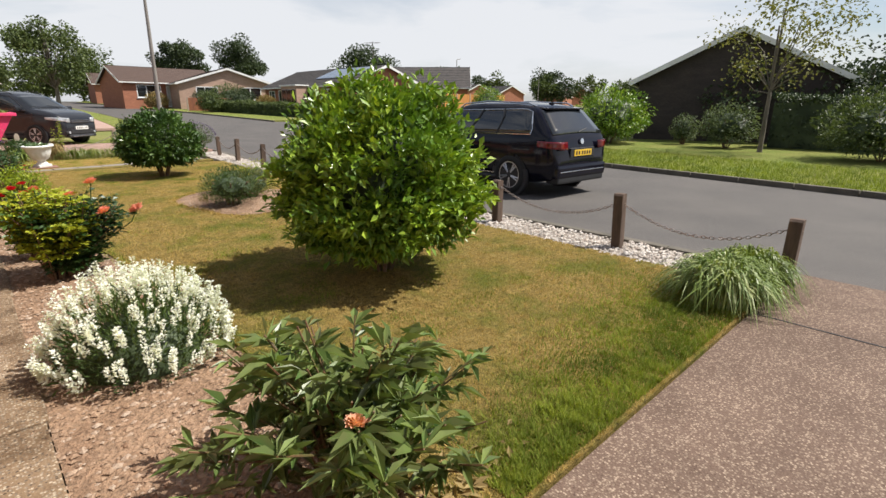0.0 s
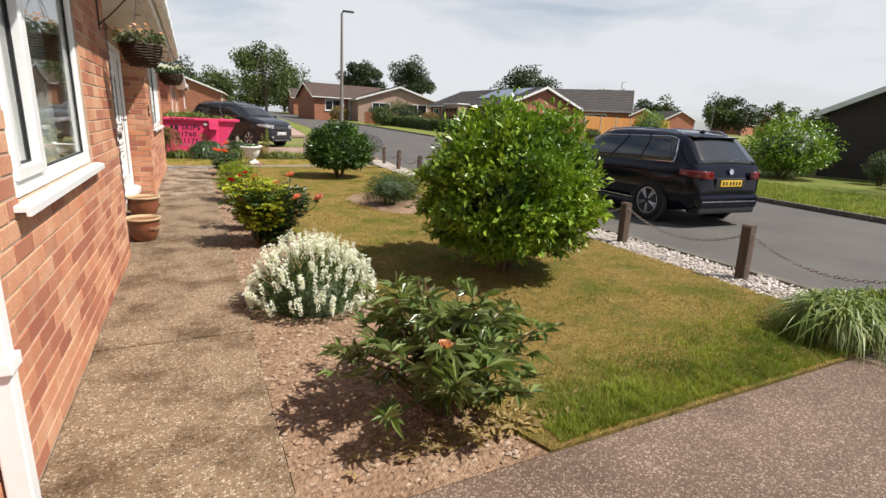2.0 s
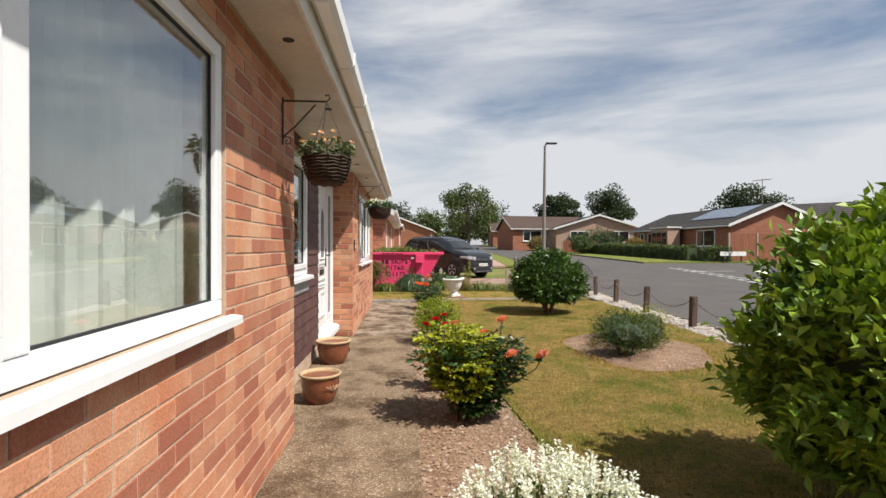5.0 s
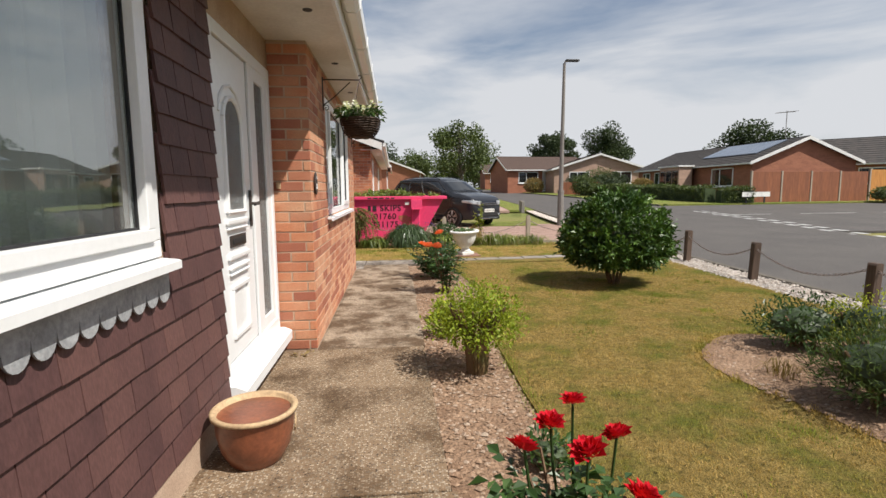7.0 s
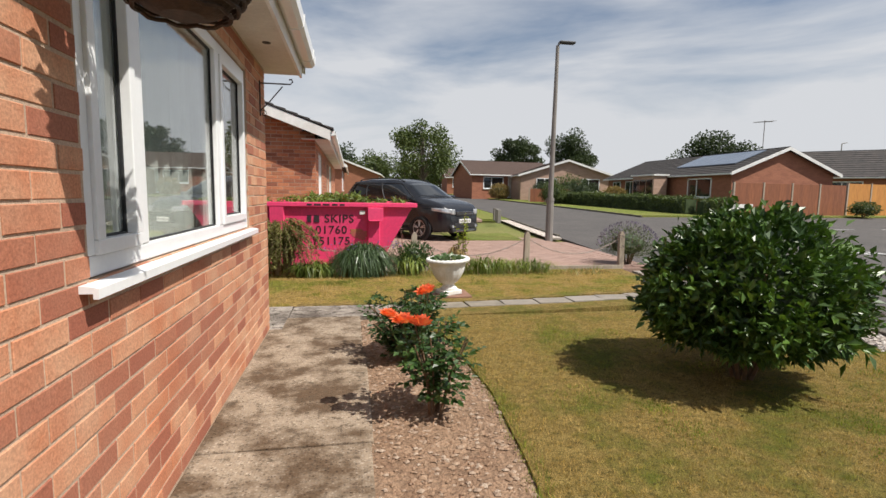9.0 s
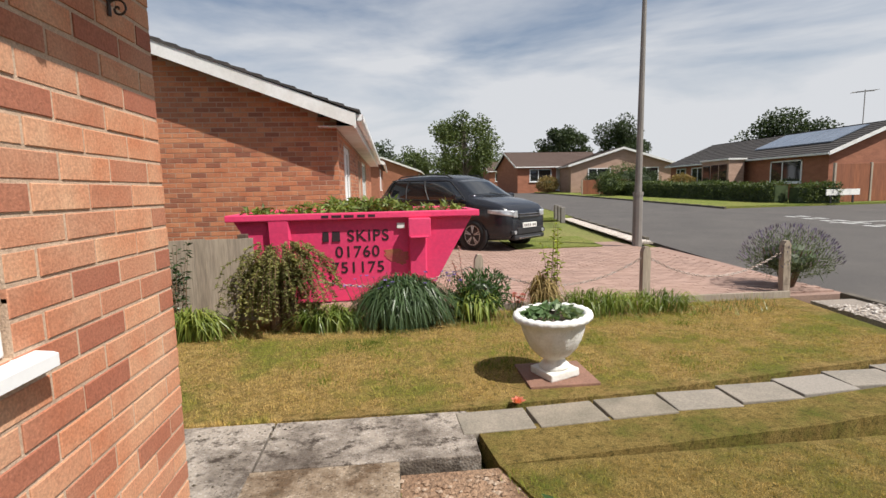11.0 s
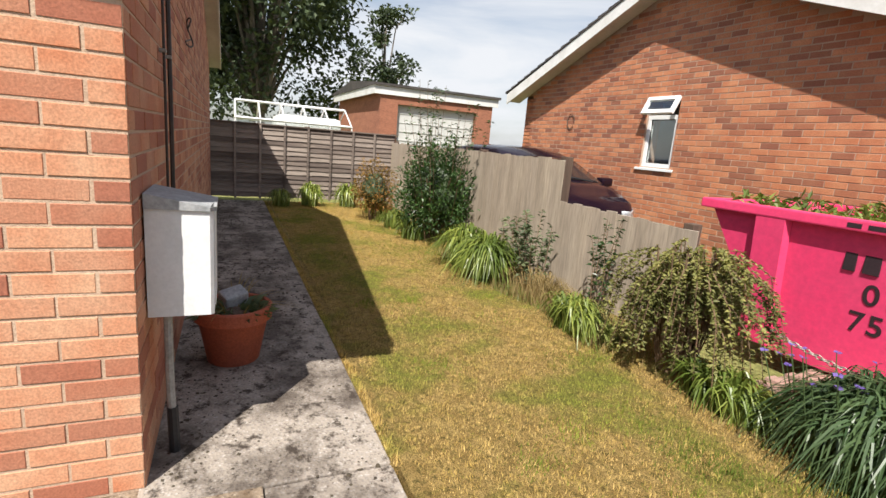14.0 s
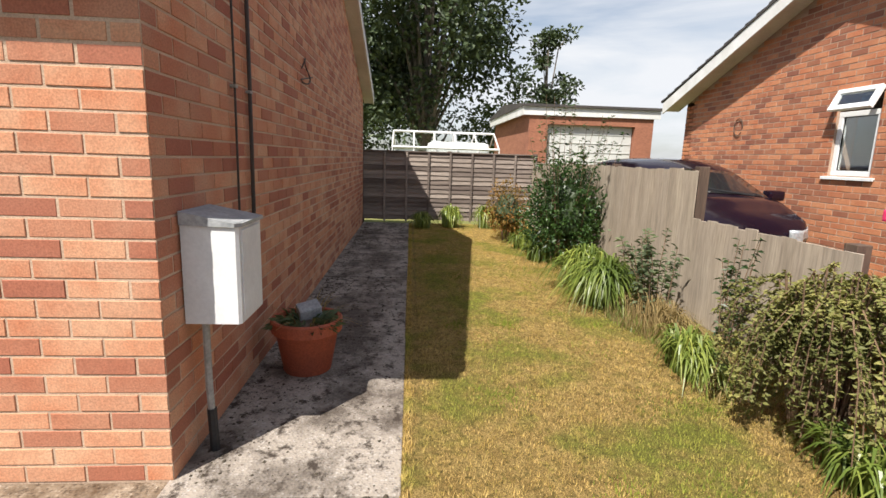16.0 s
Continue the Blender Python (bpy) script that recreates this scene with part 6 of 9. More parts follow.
def lap_fence():
    """Overlapping waney slats with upright battens, across the end of the side lawn."""
    f = thing("lap_fence", pose(-8.93, 12.0, 0), "dark weathered overlap-panel fence with battens", "fence")
    for k in range(15):
        z = 0.06 + k * 0.09
        for p in range(2):
            bm = bmesh.new()
            y0, y1 = p * 1.75, p * 1.75 + 1.74
            n = 9
            rows = []
            for i in range(n + 1):
                y = y0 + (y1 - y0) * i / n
                wv = 0.006 * math.sin(i * 1.7 + k * 2.1 + p)
                rows.append([bm.verts.new(q) for q in ((0.032, y, z + wv), (0.010, y, z + 0.105), (0.0, y, z + 0.105), (0.018, y, z + wv))])
            for r0, r1 in zip(rows, rows[1:]):
                for j in range(4):
                    bm.faces.new((r0[j], r0[(j + 1) % 4], r1[(j + 1) % 4], r1[j]))
            part("slat", bm, LAP_WOOD, f)
    for y in np.arange(0.02, 3.5, 0.435):
        part("batten", box((0.033, y - 0.02, 0.03), (0.058, y + 0.02, 1.40), 0.003), LAP_WOOD, f)
    for y in (0.0, 1.745, 3.48):
        part("fence_post", box((-0.08, y - 0.045, -0.02), (0.0, y + 0.045, 1.44), 0.005), OLD_WOOD, f)
    part("capping", box((-0.02, 0.0, 1.40), (0.055, 3.5, 1.425), 0.004), LAP_WOOD, f)


board_fence()
lap_fence()

strap_clump("day_lily", pose(-3.25, 14.78, 0), 460, 0.60, 0.020, 1.15, L_STRAP, "clump of arching day-lily leaves by the fence", 0.20, group="border clumps")
strap_clump("day_lily", pose(-3.8, 14.80, 0), 340, 0.6, 0.020, 1.2, L_STRAP, "clump of arching day-lily leaves by the fence", 0.20, group="border clumps")
strap_clump("day_lily", pose(-8.35, 13.75, 0), 200, 0.55, 0.022, 0.8, L_STRAP, "bright green strappy clump below the lap fence", 0.20, group="border clumps")
strap_clump("day_lily", pose(-8.35, 14.45, 0), 200, 0.58, 0.022, 0.8, L_STRAP, "bright green strappy clump below the lap fence", 0.20, group="border clumps")
strap_clump("day_lily", pose(-8.2, 13.2, 0), 160, 0.40, 0.018, 0.9, L_STRAP, "bright green strappy clump below the lap fence", 0.20, group="border clumps")
for px, py in ((-7.6, 14.75), (-6.9, 14.72), (-6.1, 14.7), (-5.3, 14.72)):
    strap_clump("edging_plant", pose(px, py, 0), 150, 0.36, 0.016, 1.0, L_STRAP, "low strappy edging along the side lawn", 0.22, group="edging plants")
shrub("laurel_shrub", pose(-5.3, 14.98, 0), (0.64, 0.50, 0.72), 6200, (0.06, 0.45), L_ROSE, "tall green shrub against the board fence", "shrub", 0.42, 3.4, 7, 0.1, 8.0, 0.5, 0.6, 0.3)
shrub("russet_shrub", pose(-6.85, 14.55, 0), (0.48, 0.36, 0.52), 2400, (0.05, 0.4), L_RUSSET, "orange-russet shrub beside the lap fence", "shrub", 0.22, 2.6, 6, 0.1, 9.0, 0.6, 0.5, 0.3)


def tall_sprays(name, m, n, h, spread, leafsize, material, label, sparse=26):
    """Upright thin stems with leaves up their length."""
    t = thing(name, m, label, "plant")
    Ps, Ds = [], []
    for i in range(n):
        a = rng.uniform(0, 6.28)
        R = spread * rng.uniform(0.2, 1.0)
        hh = h * rng.uniform(0.6, 1.05)
        p0, p1, p2 = Vector((R * 0.4 * math.cos(a), R * 0.4 * math.sin(a), -0.02)), Vector((R * 0.7 * math.cos(a), R * 0.7 * math.sin(a), hh * 0.55)), Vector((R * math.cos(a) + rng.normal() * 0.04, R * math.sin(a) + rng.normal() * 0.03, hh))
        part("stem", tube([p0, p1, p2], 0.005, 5, 0.002), TWIG, t)
        for k in range(sparse):
            tt = rng.uniform(0.12, 1.0)
            p = p1.lerp(p2, tt * 2 - 1) if tt > 0.5 else p0.lerp(p1, tt * 2)
            b = rng.uniform(0, 6.28)
            Ps.append(p)
            Ds.append((math.cos(b), math.sin(b), rng.uniform(-0.2, 0.7)))
    L = leafsize * rng.uniform(0.6, 1.2, len(Ps))
    V, F = leaf_mesh(Ps, Ds, L, L * 0.38, 0.15, 0.2)
    part("foliage", mesh_of("foliage", V, F), material, t)
    return t


tall_sprays("tall_laurel_stems", pose(-5.3, 15.05, 0), 34, 2.05, 0.75, 0.07, L_ROSE, "thin upright leafy stems above the shrub", 44)
tall_sprays("wild_stems", pose(-2.75, 15.05, 0), 12, 0.80, 0.30, 0.075, L_GREYGREEN, "straggly pale-leaved stems against the low fence", 46)
tall_sprays("wild_stems", pose(-2.05, 15.18, 0), 9, 0.82, 0.14, 0.06, L_ROSE, "upright leafy stems against the low fence", 30)
tall_sprays("wild_stems", pose(-3.2, 15.1, 0), 8, 0.62, 0.25, 0.07, L_GREYGREEN, "straggly pale-leaved stems against the low fence", 40)


def weeping_shrub():
    """Cotoneaster-like shrub with long drooping sprays."""
    t = thing("weeping_shrub", pose(-1.02, 14.98, 0), "olive-brown shrub with drooping fine-leaved sprays", "shrub")
    bm = bmesh.new()
    Ps, Ds = [], []
    for i in range(150):
        a = rng.uniform(0, 6.28)
        R = rng.uniform(0.2, 0.62)
        top = rng.uniform(0.55, 0.86)
        end = max(0.12, top - rng.uniform(0.25, 0.6))
        pts = [Vector((0.1 * math.cos(a), 0.1 * math.sin(a), 0.02)), Vector((R * 0.45 * math.cos(a), R * 0.35 * math.sin(a), top)), Vector((R * 0.85 * math.cos(a), R * 0.65 * math.sin(a), (top + end) / 2 + 0.05)), Vector((R * math.cos(a), R * 0.75 * math.sin(a), end))]
        add_tube(bm, pts, 0.005, 4, 0.002)
        for k in range(115):
            tt = rng.uniform(0.25, 1.0) * 3
            j = min(int(tt), 2)
            Ps.append(pts[j].lerp(pts[j + 1], tt - j))
            b = rng.uniform(0, 6.28)
            Ds.append((math.cos(b), math.sin(b), rng.uniform(-0.6, 0.6)))
    part("woody_growth", bm, TWIG, t)
    L = 0.031 * rng.uniform(0.6, 1.3, len(Ps))
    V, F = leaf_mesh(Ps, Ds, L, L * 0.5, 0.15, 0.1)
    part("foliage", mesh_of("foliage", V, F), L_OLIVE, t)


weeping_shrub()
wort = strap_clump("spiderwort", pose(0.16, 14.95, 0), 1700, 0.62, 0.017, 0.75, L_STRAP_DARK, "dense blue-green strappy clump with violet flowers", 0.34, aspect=(1.2, 0.8))
for k in range(34):
    p = Vector((rng.uniform(-0.58, 0.54), rng.uniform(-0.32, 0.22), rng.uniform(0.38, 0.54)))
    ang = np.arange(3) * 2.094 + rng.uniform(0, 2)
    V, F = leaf_mesh(np.repeat(np.array([p]), 3, axis=0), np.stack((np.cos(ang), np.sin(ang), np.full(3, 0.3)), axis=1), 0.024, 0.024, 0.1)
    part("flower", mesh_of("flower", V, F), F_PURPLE, wort, "small violet flower")
    part("flower_stem", tube([(p.x * 0.7, p.y * 0.7, 0), p], 0.0025, 4), L_STRAP_DARK, wort)
strap_clump("iris_clump", pose(0.86, 15.05, 0), 240, 0.42, 0.026, 0.85, L_STRAP, "leafy green clump at the foot of the chain fence", 0.22)
shrub("lupin_foliage", pose(0.95, 15.1, 0), (0.30, 0.26, 0.24), 1100, (0.08, 0.26), L_ROSE, "green lupin foliage at the boundary", "plant", 0.2, 3.0, 5, 0.05, 3.0, 0.6, 0.6, 0.2)
tall_sprays("red_lupin", pose(0.76, 15.2, 0), 3, 0.70, 0.06, 0.03, F_PINK, "faded dark red lupin spike", 60)
strap_clump("dry_iris", pose(1.62, 15.12, 0), 170, 0.55, 0.016, 0.6, L_DRY, "clump of straw-coloured iris leaves", 0.16)
tall_sprays("tall_weed", pose(1.72, 15.15, 0), 7, 0.92, 0.14, 0.07, L_LIME, "tall pale-leaved stems at the boundary", 34)
strap_clump("grass_tuft", pose(2.05, 15.0, 0), 260, 0.36, 0.012, 1.0, L_STRAP, "overgrown grass under the chain", 0.30, aspect=(1.8, 0.6))
strap_clump("grass_tuft", pose(2.75, 15.0, 0), 240, 0.30, 0.010, 1.0, L_STRAP, "overgrown grass under the chain", 0.30, aspect=(1.8, 0.6))
strap_clump("grass_tuft", pose(-0.55, 14.86, 0), 300, 0.32, 0.016, 1.0, L_STRAP, "bright strappy leaves at the lawn edge", 0.22, aspect=(1.6, 0.6))
strap_clump("grass_tuft", pose(-1.75, 14.75, 0), 240, 0.38, 0.016, 1.0, L_STRAP, "strappy leaves under the drooping shrub", 0.2, aspect=(1.4, 0.6))
strap_clump("grass_tuft", pose(-2.6, 14.95, 0), 420, 0.34, 0.006, 1.2, L_DRY, "long dry uncut grass below the low fence", 0.4, aspect=(1.9, 0.5))
t = thing("pink_flowers", pose(1.30, 14.98, 0.0), "small faded pink flower head at the boundary", "flower")
for i in range(7):
    f = bloom("bloom", 0.03, 14, F_PINK, t)
    f.location = (rng.uniform(-0.07, 0.07), rng.uniform(-0.05, 0.05), rng.uniform(0.14, 0.27))
    part("flower_stem", tube([(0, 0, 0), f.location], 0.003, 4), L_ROSE, t)
shrub("lavender_bush", pose(5.05, 15.9, 0.0), (0.48, 0.48, 0.36), 3000, (0.07, 0.12), L_GREYGREEN, "loose grey-green lavender bush at the drive edge", "bush", 0.2, 3.0, 9, 0.05, 2.0, 0.6, 1.2, 0.2)
t = thing("lavender_flowers", pose(5.05, 15.9, 0.0), "purple lavender flower spikes", "flower")
d, r = sphere_points(500, 0.1, 2, 1)
d[:, 2] = np.abs(d[:, 2])
V, F = leaf_mesh(d * np.array((0.54, 0.54, 0.46)) + np.array((0, 0, 0.30)), d + np.array((0, 0, 1.0)), 0.06, 0.014, 0.2)
part("spikes", mesh_of("spikes", V, F), F_LAV, t)


def boundary_chain():
    pts = [(0.94, 15.30), (2.92, 15.48), (4.75, 15.60)]
    for i, (x, y) in enumerate(pts):
        p = thing("boundary_post", pose(x, y, -0.03, rng.uniform(-2, 2), 3 - 2 * i, 0), "short grey-green mossy wooden boundary post", "post", "boundary posts")
        part("shaft", prism([(-0.045, 0), (0.045, 0), (0.045, 0.60), (0.02, 0.655), (-0.02, 0.655), (-0.045, 0.60)], -0.04, 0.04, Matrix(((1, 0, 0, 0), (0, 0, 1, 0), (0, 1, 0, 0), (0, 0, 0, 1)))), GREY_WOOD, p)
    for (xa, ya), (xb, yb) in zip(pts, pts[1:]):
        chain((xa + 0.045, ya, 0.50), (xb - 0.045, yb, 0.50), 0.26, "rusty steel chain along the neighbour's drive", "boundary chains")
    chain((-0.7, 15.32, 0.40), (0.89, 15.30, 0.50), 0.12, "rusty steel chain along the neighbour's drive", "boundary chains")
    tagged(part("edging_board", box((1.0, 15.44, -0.05), (4.7, 15.47, 0.045), 0.004, pose(0, 0, 0)), GREY_WOOD), "low timber edging board under the chain", "edging board", kind="structure")


boundary_chain()

# ---------------------------------------------------------------- skip


def hull(bm, bottom, top):
    low = [bm.verts.new(p) for p in bottom]
    up = [bm.verts.new(p) for p in top]
    n = len(low)
    bm.faces.new(low[::-1])
    for i in range(n):
        bm.faces.new((low[i], low[(i + 1) % n], up[(i + 1) % n], up[i]))
    return up


def skip():
    """Builder's skip: flared ends, rim, ribs and lifting lugs, heaped with garden cuttings."""
    s = thing("rubbish_skip", pose(-0.345, 16.0, -0.005, 0, 0, 1.5), "bright pink steel skip with black stencilled lettering, heaped with hedge cuttings", "skip")
    ht, hb, H, D = 1.40, 0.82, 1.06, 1.55
    bm = bmesh.new()
    up = hull(bm, [(-hb, 0.10, 0.02), (hb, 0.10, 0.02), (hb, D - 0.10, 0.02), (-hb, D - 0.10, 0.02)], [(-ht, 0.0, H), (ht, 0.0, H), (ht, D, H), (-ht, D, H)])
    ins = [bm.verts.new(p) for p in ((-ht + 0.04, 0.05, H), (ht - 0.04, 0.05, H), (ht - 0.04, D - 0.05, H), (-ht + 0.04, D - 0.05, H))]
    flo = [bm.verts.new(p) for p in ((-ht + 0.2, 0.07, H - 0.22), (ht - 0.2, 0.07, H - 0.22), (ht - 0.2, D - 0.07, H - 0.22), (-ht + 0.2, D - 0.07, H - 0.22))]
    for i in range(4):
        j = (i + 1) % 4
        bm.faces.new((up[i], up[j], ins[j], ins[i]))
        bm.faces.new((ins[i], ins[j], flo[j], flo[i]))
    bm.faces.new(flo)
    bmesh.ops.recalc_face_normals(bm, faces=bm.faces)
    part("body", bm, PINK, s)
    rim = bmesh.new()
    for lo, hi in (((-ht - 0.05, -0.055, H - 0.055), (ht + 0.05, 0.03, H + 0.02)), ((-ht - 0.05, D - 0.03, H - 0.055), (ht + 0.05, D + 0.055, H + 0.02)), ((-ht - 0.05, 0.03, H - 0.055), (-ht + 0.03, D - 0.03, H + 0.02)), ((ht - 0.03, 0.03, H - 0.055), (ht + 0.05, D - 0.03, H + 0.02))):
        add_box(rim, lo, hi, 0.012)
    part("rim", rim, PINK, s)

    def face_y(z):
        return 0.10 - 0.10 * (z - 0.02) / (H - 0.02)

    for x0, x1 in ((-0.98, -0.77), (0.62, 0.80)):
        rb = bmesh.new()
        vs = [rb.verts.new(p) for p in ((x0, face_y(0.05) - 0.06, 0.05), (x1, face_y(0.05) - 0.06, 0.05), (x1, -0.05, H - 0.05), (x0, -0.05, H - 0.05), (x0 - 0.02, face_y(0.05), 0.05), (x1 + 0.02, face_y(0.05), 0.05), (x1 + 0.02, 0.0, H - 0.05), (x0 - 0.02, 0.0, H - 0.05))]
        for f in ((0, 1, 2, 3), (4, 0, 3, 7), (1, 5, 6, 2), (0, 4, 5, 1), (3, 2, 6, 7)):
            rb.faces.new([vs[i] for i in f])
        bmesh.ops.recalc_face_normals(rb, faces=rb.faces)
        part("rib", rb, PINK, s)
    part("lifting_lug", box((0.60, -0.12, 0.78), (0.86, -0.045, 1.0), 0.012), PINK, s)
    part("lug_plate", box((0.62, -0.135, 0.77), (0.84, -0.05, 0.79), 0.004), PINK, s)
    part("label_plate", box((0.47, -0.012, 0.88), (0.56, 0.006, 0.945), 0.003), PLATE_W, s, "small grey data plate")
    part("foot_rail", box((-0.8, 0.2, 0.0), (0.8, 0.34, 0.03), 0.004), PINK, s)
    part("foot_rail", box((-0.8, D - 0.34, 0.0), (0.8, D - 0.2, 0.03), 0.004), PINK, s)
    tilt = -math.degrees(math.atan2(0.10, H))
    def on_face(x, z, out=0.004):
        return pose(x, face_y(z) - out, z, 90 - tilt, 0, 0)
    lettering("SKIPS", 0.19, s, on_face(0.13, 0.80), INK)
    for dx, w in ((-0.36, 0.07), (-0.24, 0.09)):
        part("logo_bar", box((dx - w / 2, face_y(0.8) - 0.006, 0.745), (dx + w / 2, face_y(0.8) + 0.004, 0.865), 0.002), INK, s, "plain black bar")
    lettering("01760", 0.19, s, on_face(0.0, 0.61), INK)
    lettering("751175", 0.19, s, on_face(0.0, 0.42), INK)
    for dx, w in ((-0.35, 0.08), (-0.22, 0.11), (-0.08, 0.11), (0.06, 0.09), (0.18, 0.08)):
        part("rim_letter_bar", box((dx - w / 2, -0.0575, H - 0.035), (dx + w / 2, -0.054, H - 0.005)), INK, s, "worn black stencil bar")
    sc = bmesh.new()
    rim, back = [], []
    for k in range(40):
        a = 2 * math.pi * k / 40
        q = 1 + 0.30 * noise.noise(Vector((math.cos(a) * 1.6, math.sin(a) * 1.6, 3.1))) + 0.22 * noise.noise(Vector((math.cos(a) * 6, math.sin(a) * 6, 1.7)))
        x, z = 0.46 + 0.15 * q * math.cos(a), 0.55 + 0.085 * q * math.sin(a) - 0.03 * math.cos(a)
        rim.append(sc.verts.new((x, face_y(z) - 0.004, z)))
        back.append(sc.verts.new((x, face_y(z) + 0.004, z)))
    sc.faces.new(rim)
    for k in range(40):
        sc.faces.new((rim[k], back[k], back[(k + 1) % 40], rim[(k + 1) % 40]))
    bmesh.ops.recalc_face_normals(sc, faces=sc.faces)
    part("rust_patch", sc, RUST, s, "rust-brown scuffed patch")
    n = 3200
    P = np.stack((rng.uniform(-ht + 0.1, ht - 0.1, n), rng.uniform(0.08, D - 0.08, n), np.zeros(n)), axis=1)
    P[:, 2] = H - 0.15 + 0.20 * rng.random(n) ** 0.7 + 0.10 * np.sin(P[:, 0] * 3.1 + P[:, 1] * 2.0) * (np.abs(P[:, 0]) < 1.2)
    D2 = rng.normal(size=(n, 3)) * np.array((1, 1, 0.6)) + np.array((0, 0, 0.2))
    L = rng.uniform(0.06, 0.14, n)
    V, F = leaf_mesh(P, D2, L, L * 0.36, 0.15, 0.1)
    h = thing("hedge_cuttings", pose(-0.345, 16.0, 0, 0, 0, 1.5), "heap of wilting yellow-green hedge cuttings in the skip", "garden waste")
    part("leaves", mesh_of("leaves", V, F), L_CUT, h)
    br = bmesh.new()
    for i in range(50):
        x, y = rng.uniform(-1.2, 1.2), rng.uniform(0.2, D - 0.2)
        a = rng.uniform(0, 6.28)
        add_tube(br, [(x, y, H - 0.1), (x + 0.15 * math.cos(a), y + 0.15 * math.sin(a), H + rng.uniform(-0.02, 0.08))], 0.006, 4, 0.003)
    part("twigs", br, TWIG, h)


skip()

# ---------------------------------------------------------------- cars


def wheel(parent, x, y, r, w, side):
    wh = new("wheel")
    wh.parent = parent
    wh.location = (x, y, r)
    prof = [(r * 0.66, -w / 2), (r * 0.93, -w / 2), (r * 0.985, -w * 0.36), (r, -w * 0.1), (r, w * 0.1), (r * 0.985, w * 0.36), (r * 0.93, w / 2), (r * 0.70, w / 2 + 0.004), (r * 0.66, w * 0.42)]
    rot = pose(0, 0, 0, -90 * side, 0, 0)
    ty = smooth(part("tyre", lathe(prof, 36), TYRE, wh))
    ty.matrix_local = rot
    bmr = lathe([(r * 0.60, w * 0.10), (r * 0.655, w * 0.40), (r * 0.67, w * 0.46), (r * 0.63, w * 0.46), (r * 0.60, w * 0.36)], 36)
    rm = part("rim", bmr, ALLOY, wh)
    rm.matrix_local = rot
    sp = bmesh.new()
    for k in range(5):
        a = 2 * math.pi * k / 5 + 0.3
        for off in (-0.13, 0.13):
            add_tube(sp, [(0.05 * math.cos(a), 0.05 * math.sin(a), w * 0.40), (r * 0.62 * math.cos(a + off), r * 0.62 * math.sin(a + off), w * 0.42)], 0.019, 5, 0.016)
    add_tube(sp, [(0, 0, w * 0.32), (0, 0, w * 0.44)], 0.055, 12)
    s2 = part("spoke_star", sp, ALLOY, wh)
    s2.matrix_local = rot
    dk = part("brake_disc", lathe([(0.0, w * 0.02), (r * 0.6, w * 0.02), (r * 0.6, w * 0.05), (0.0, w * 0.05)], 24), PLASTIC, wh)
    dk.matrix_local = rot


def loft(stations, ring):
    """A skin over cross-sections: stations of numbers, ring(station) gives half an outline from bottom to top, mirrored."""
    bm = bmesh.new()
    rows = []
    for st in stations:
        half = ring(st)
        pts = [(x, y, z) for x, y, z in half] + [(x, -y, z) for x, y, z in reversed(half)]
        rows.append([bm.verts.new(p) for p in pts])
    n = len(rows[0])
    for r0, r1 in zip(rows, rows[1:]):
        for i in range(n - 1):
            bm.faces.new((r0[i], r0[i + 1], r1[i + 1], r1[i]))
        bm.faces.new((r0[n - 1], r0[0], r1[0], r1[n - 1]))
    bm.faces.new(rows[0][::-1])
    bm.faces.new(rows[-1])
    bmesh.ops.remove_doubles(bm, verts=bm.verts, dist=0.0005)
    bmesh.ops.recalc_face_normals(bm, faces=bm.faces)
    return bm


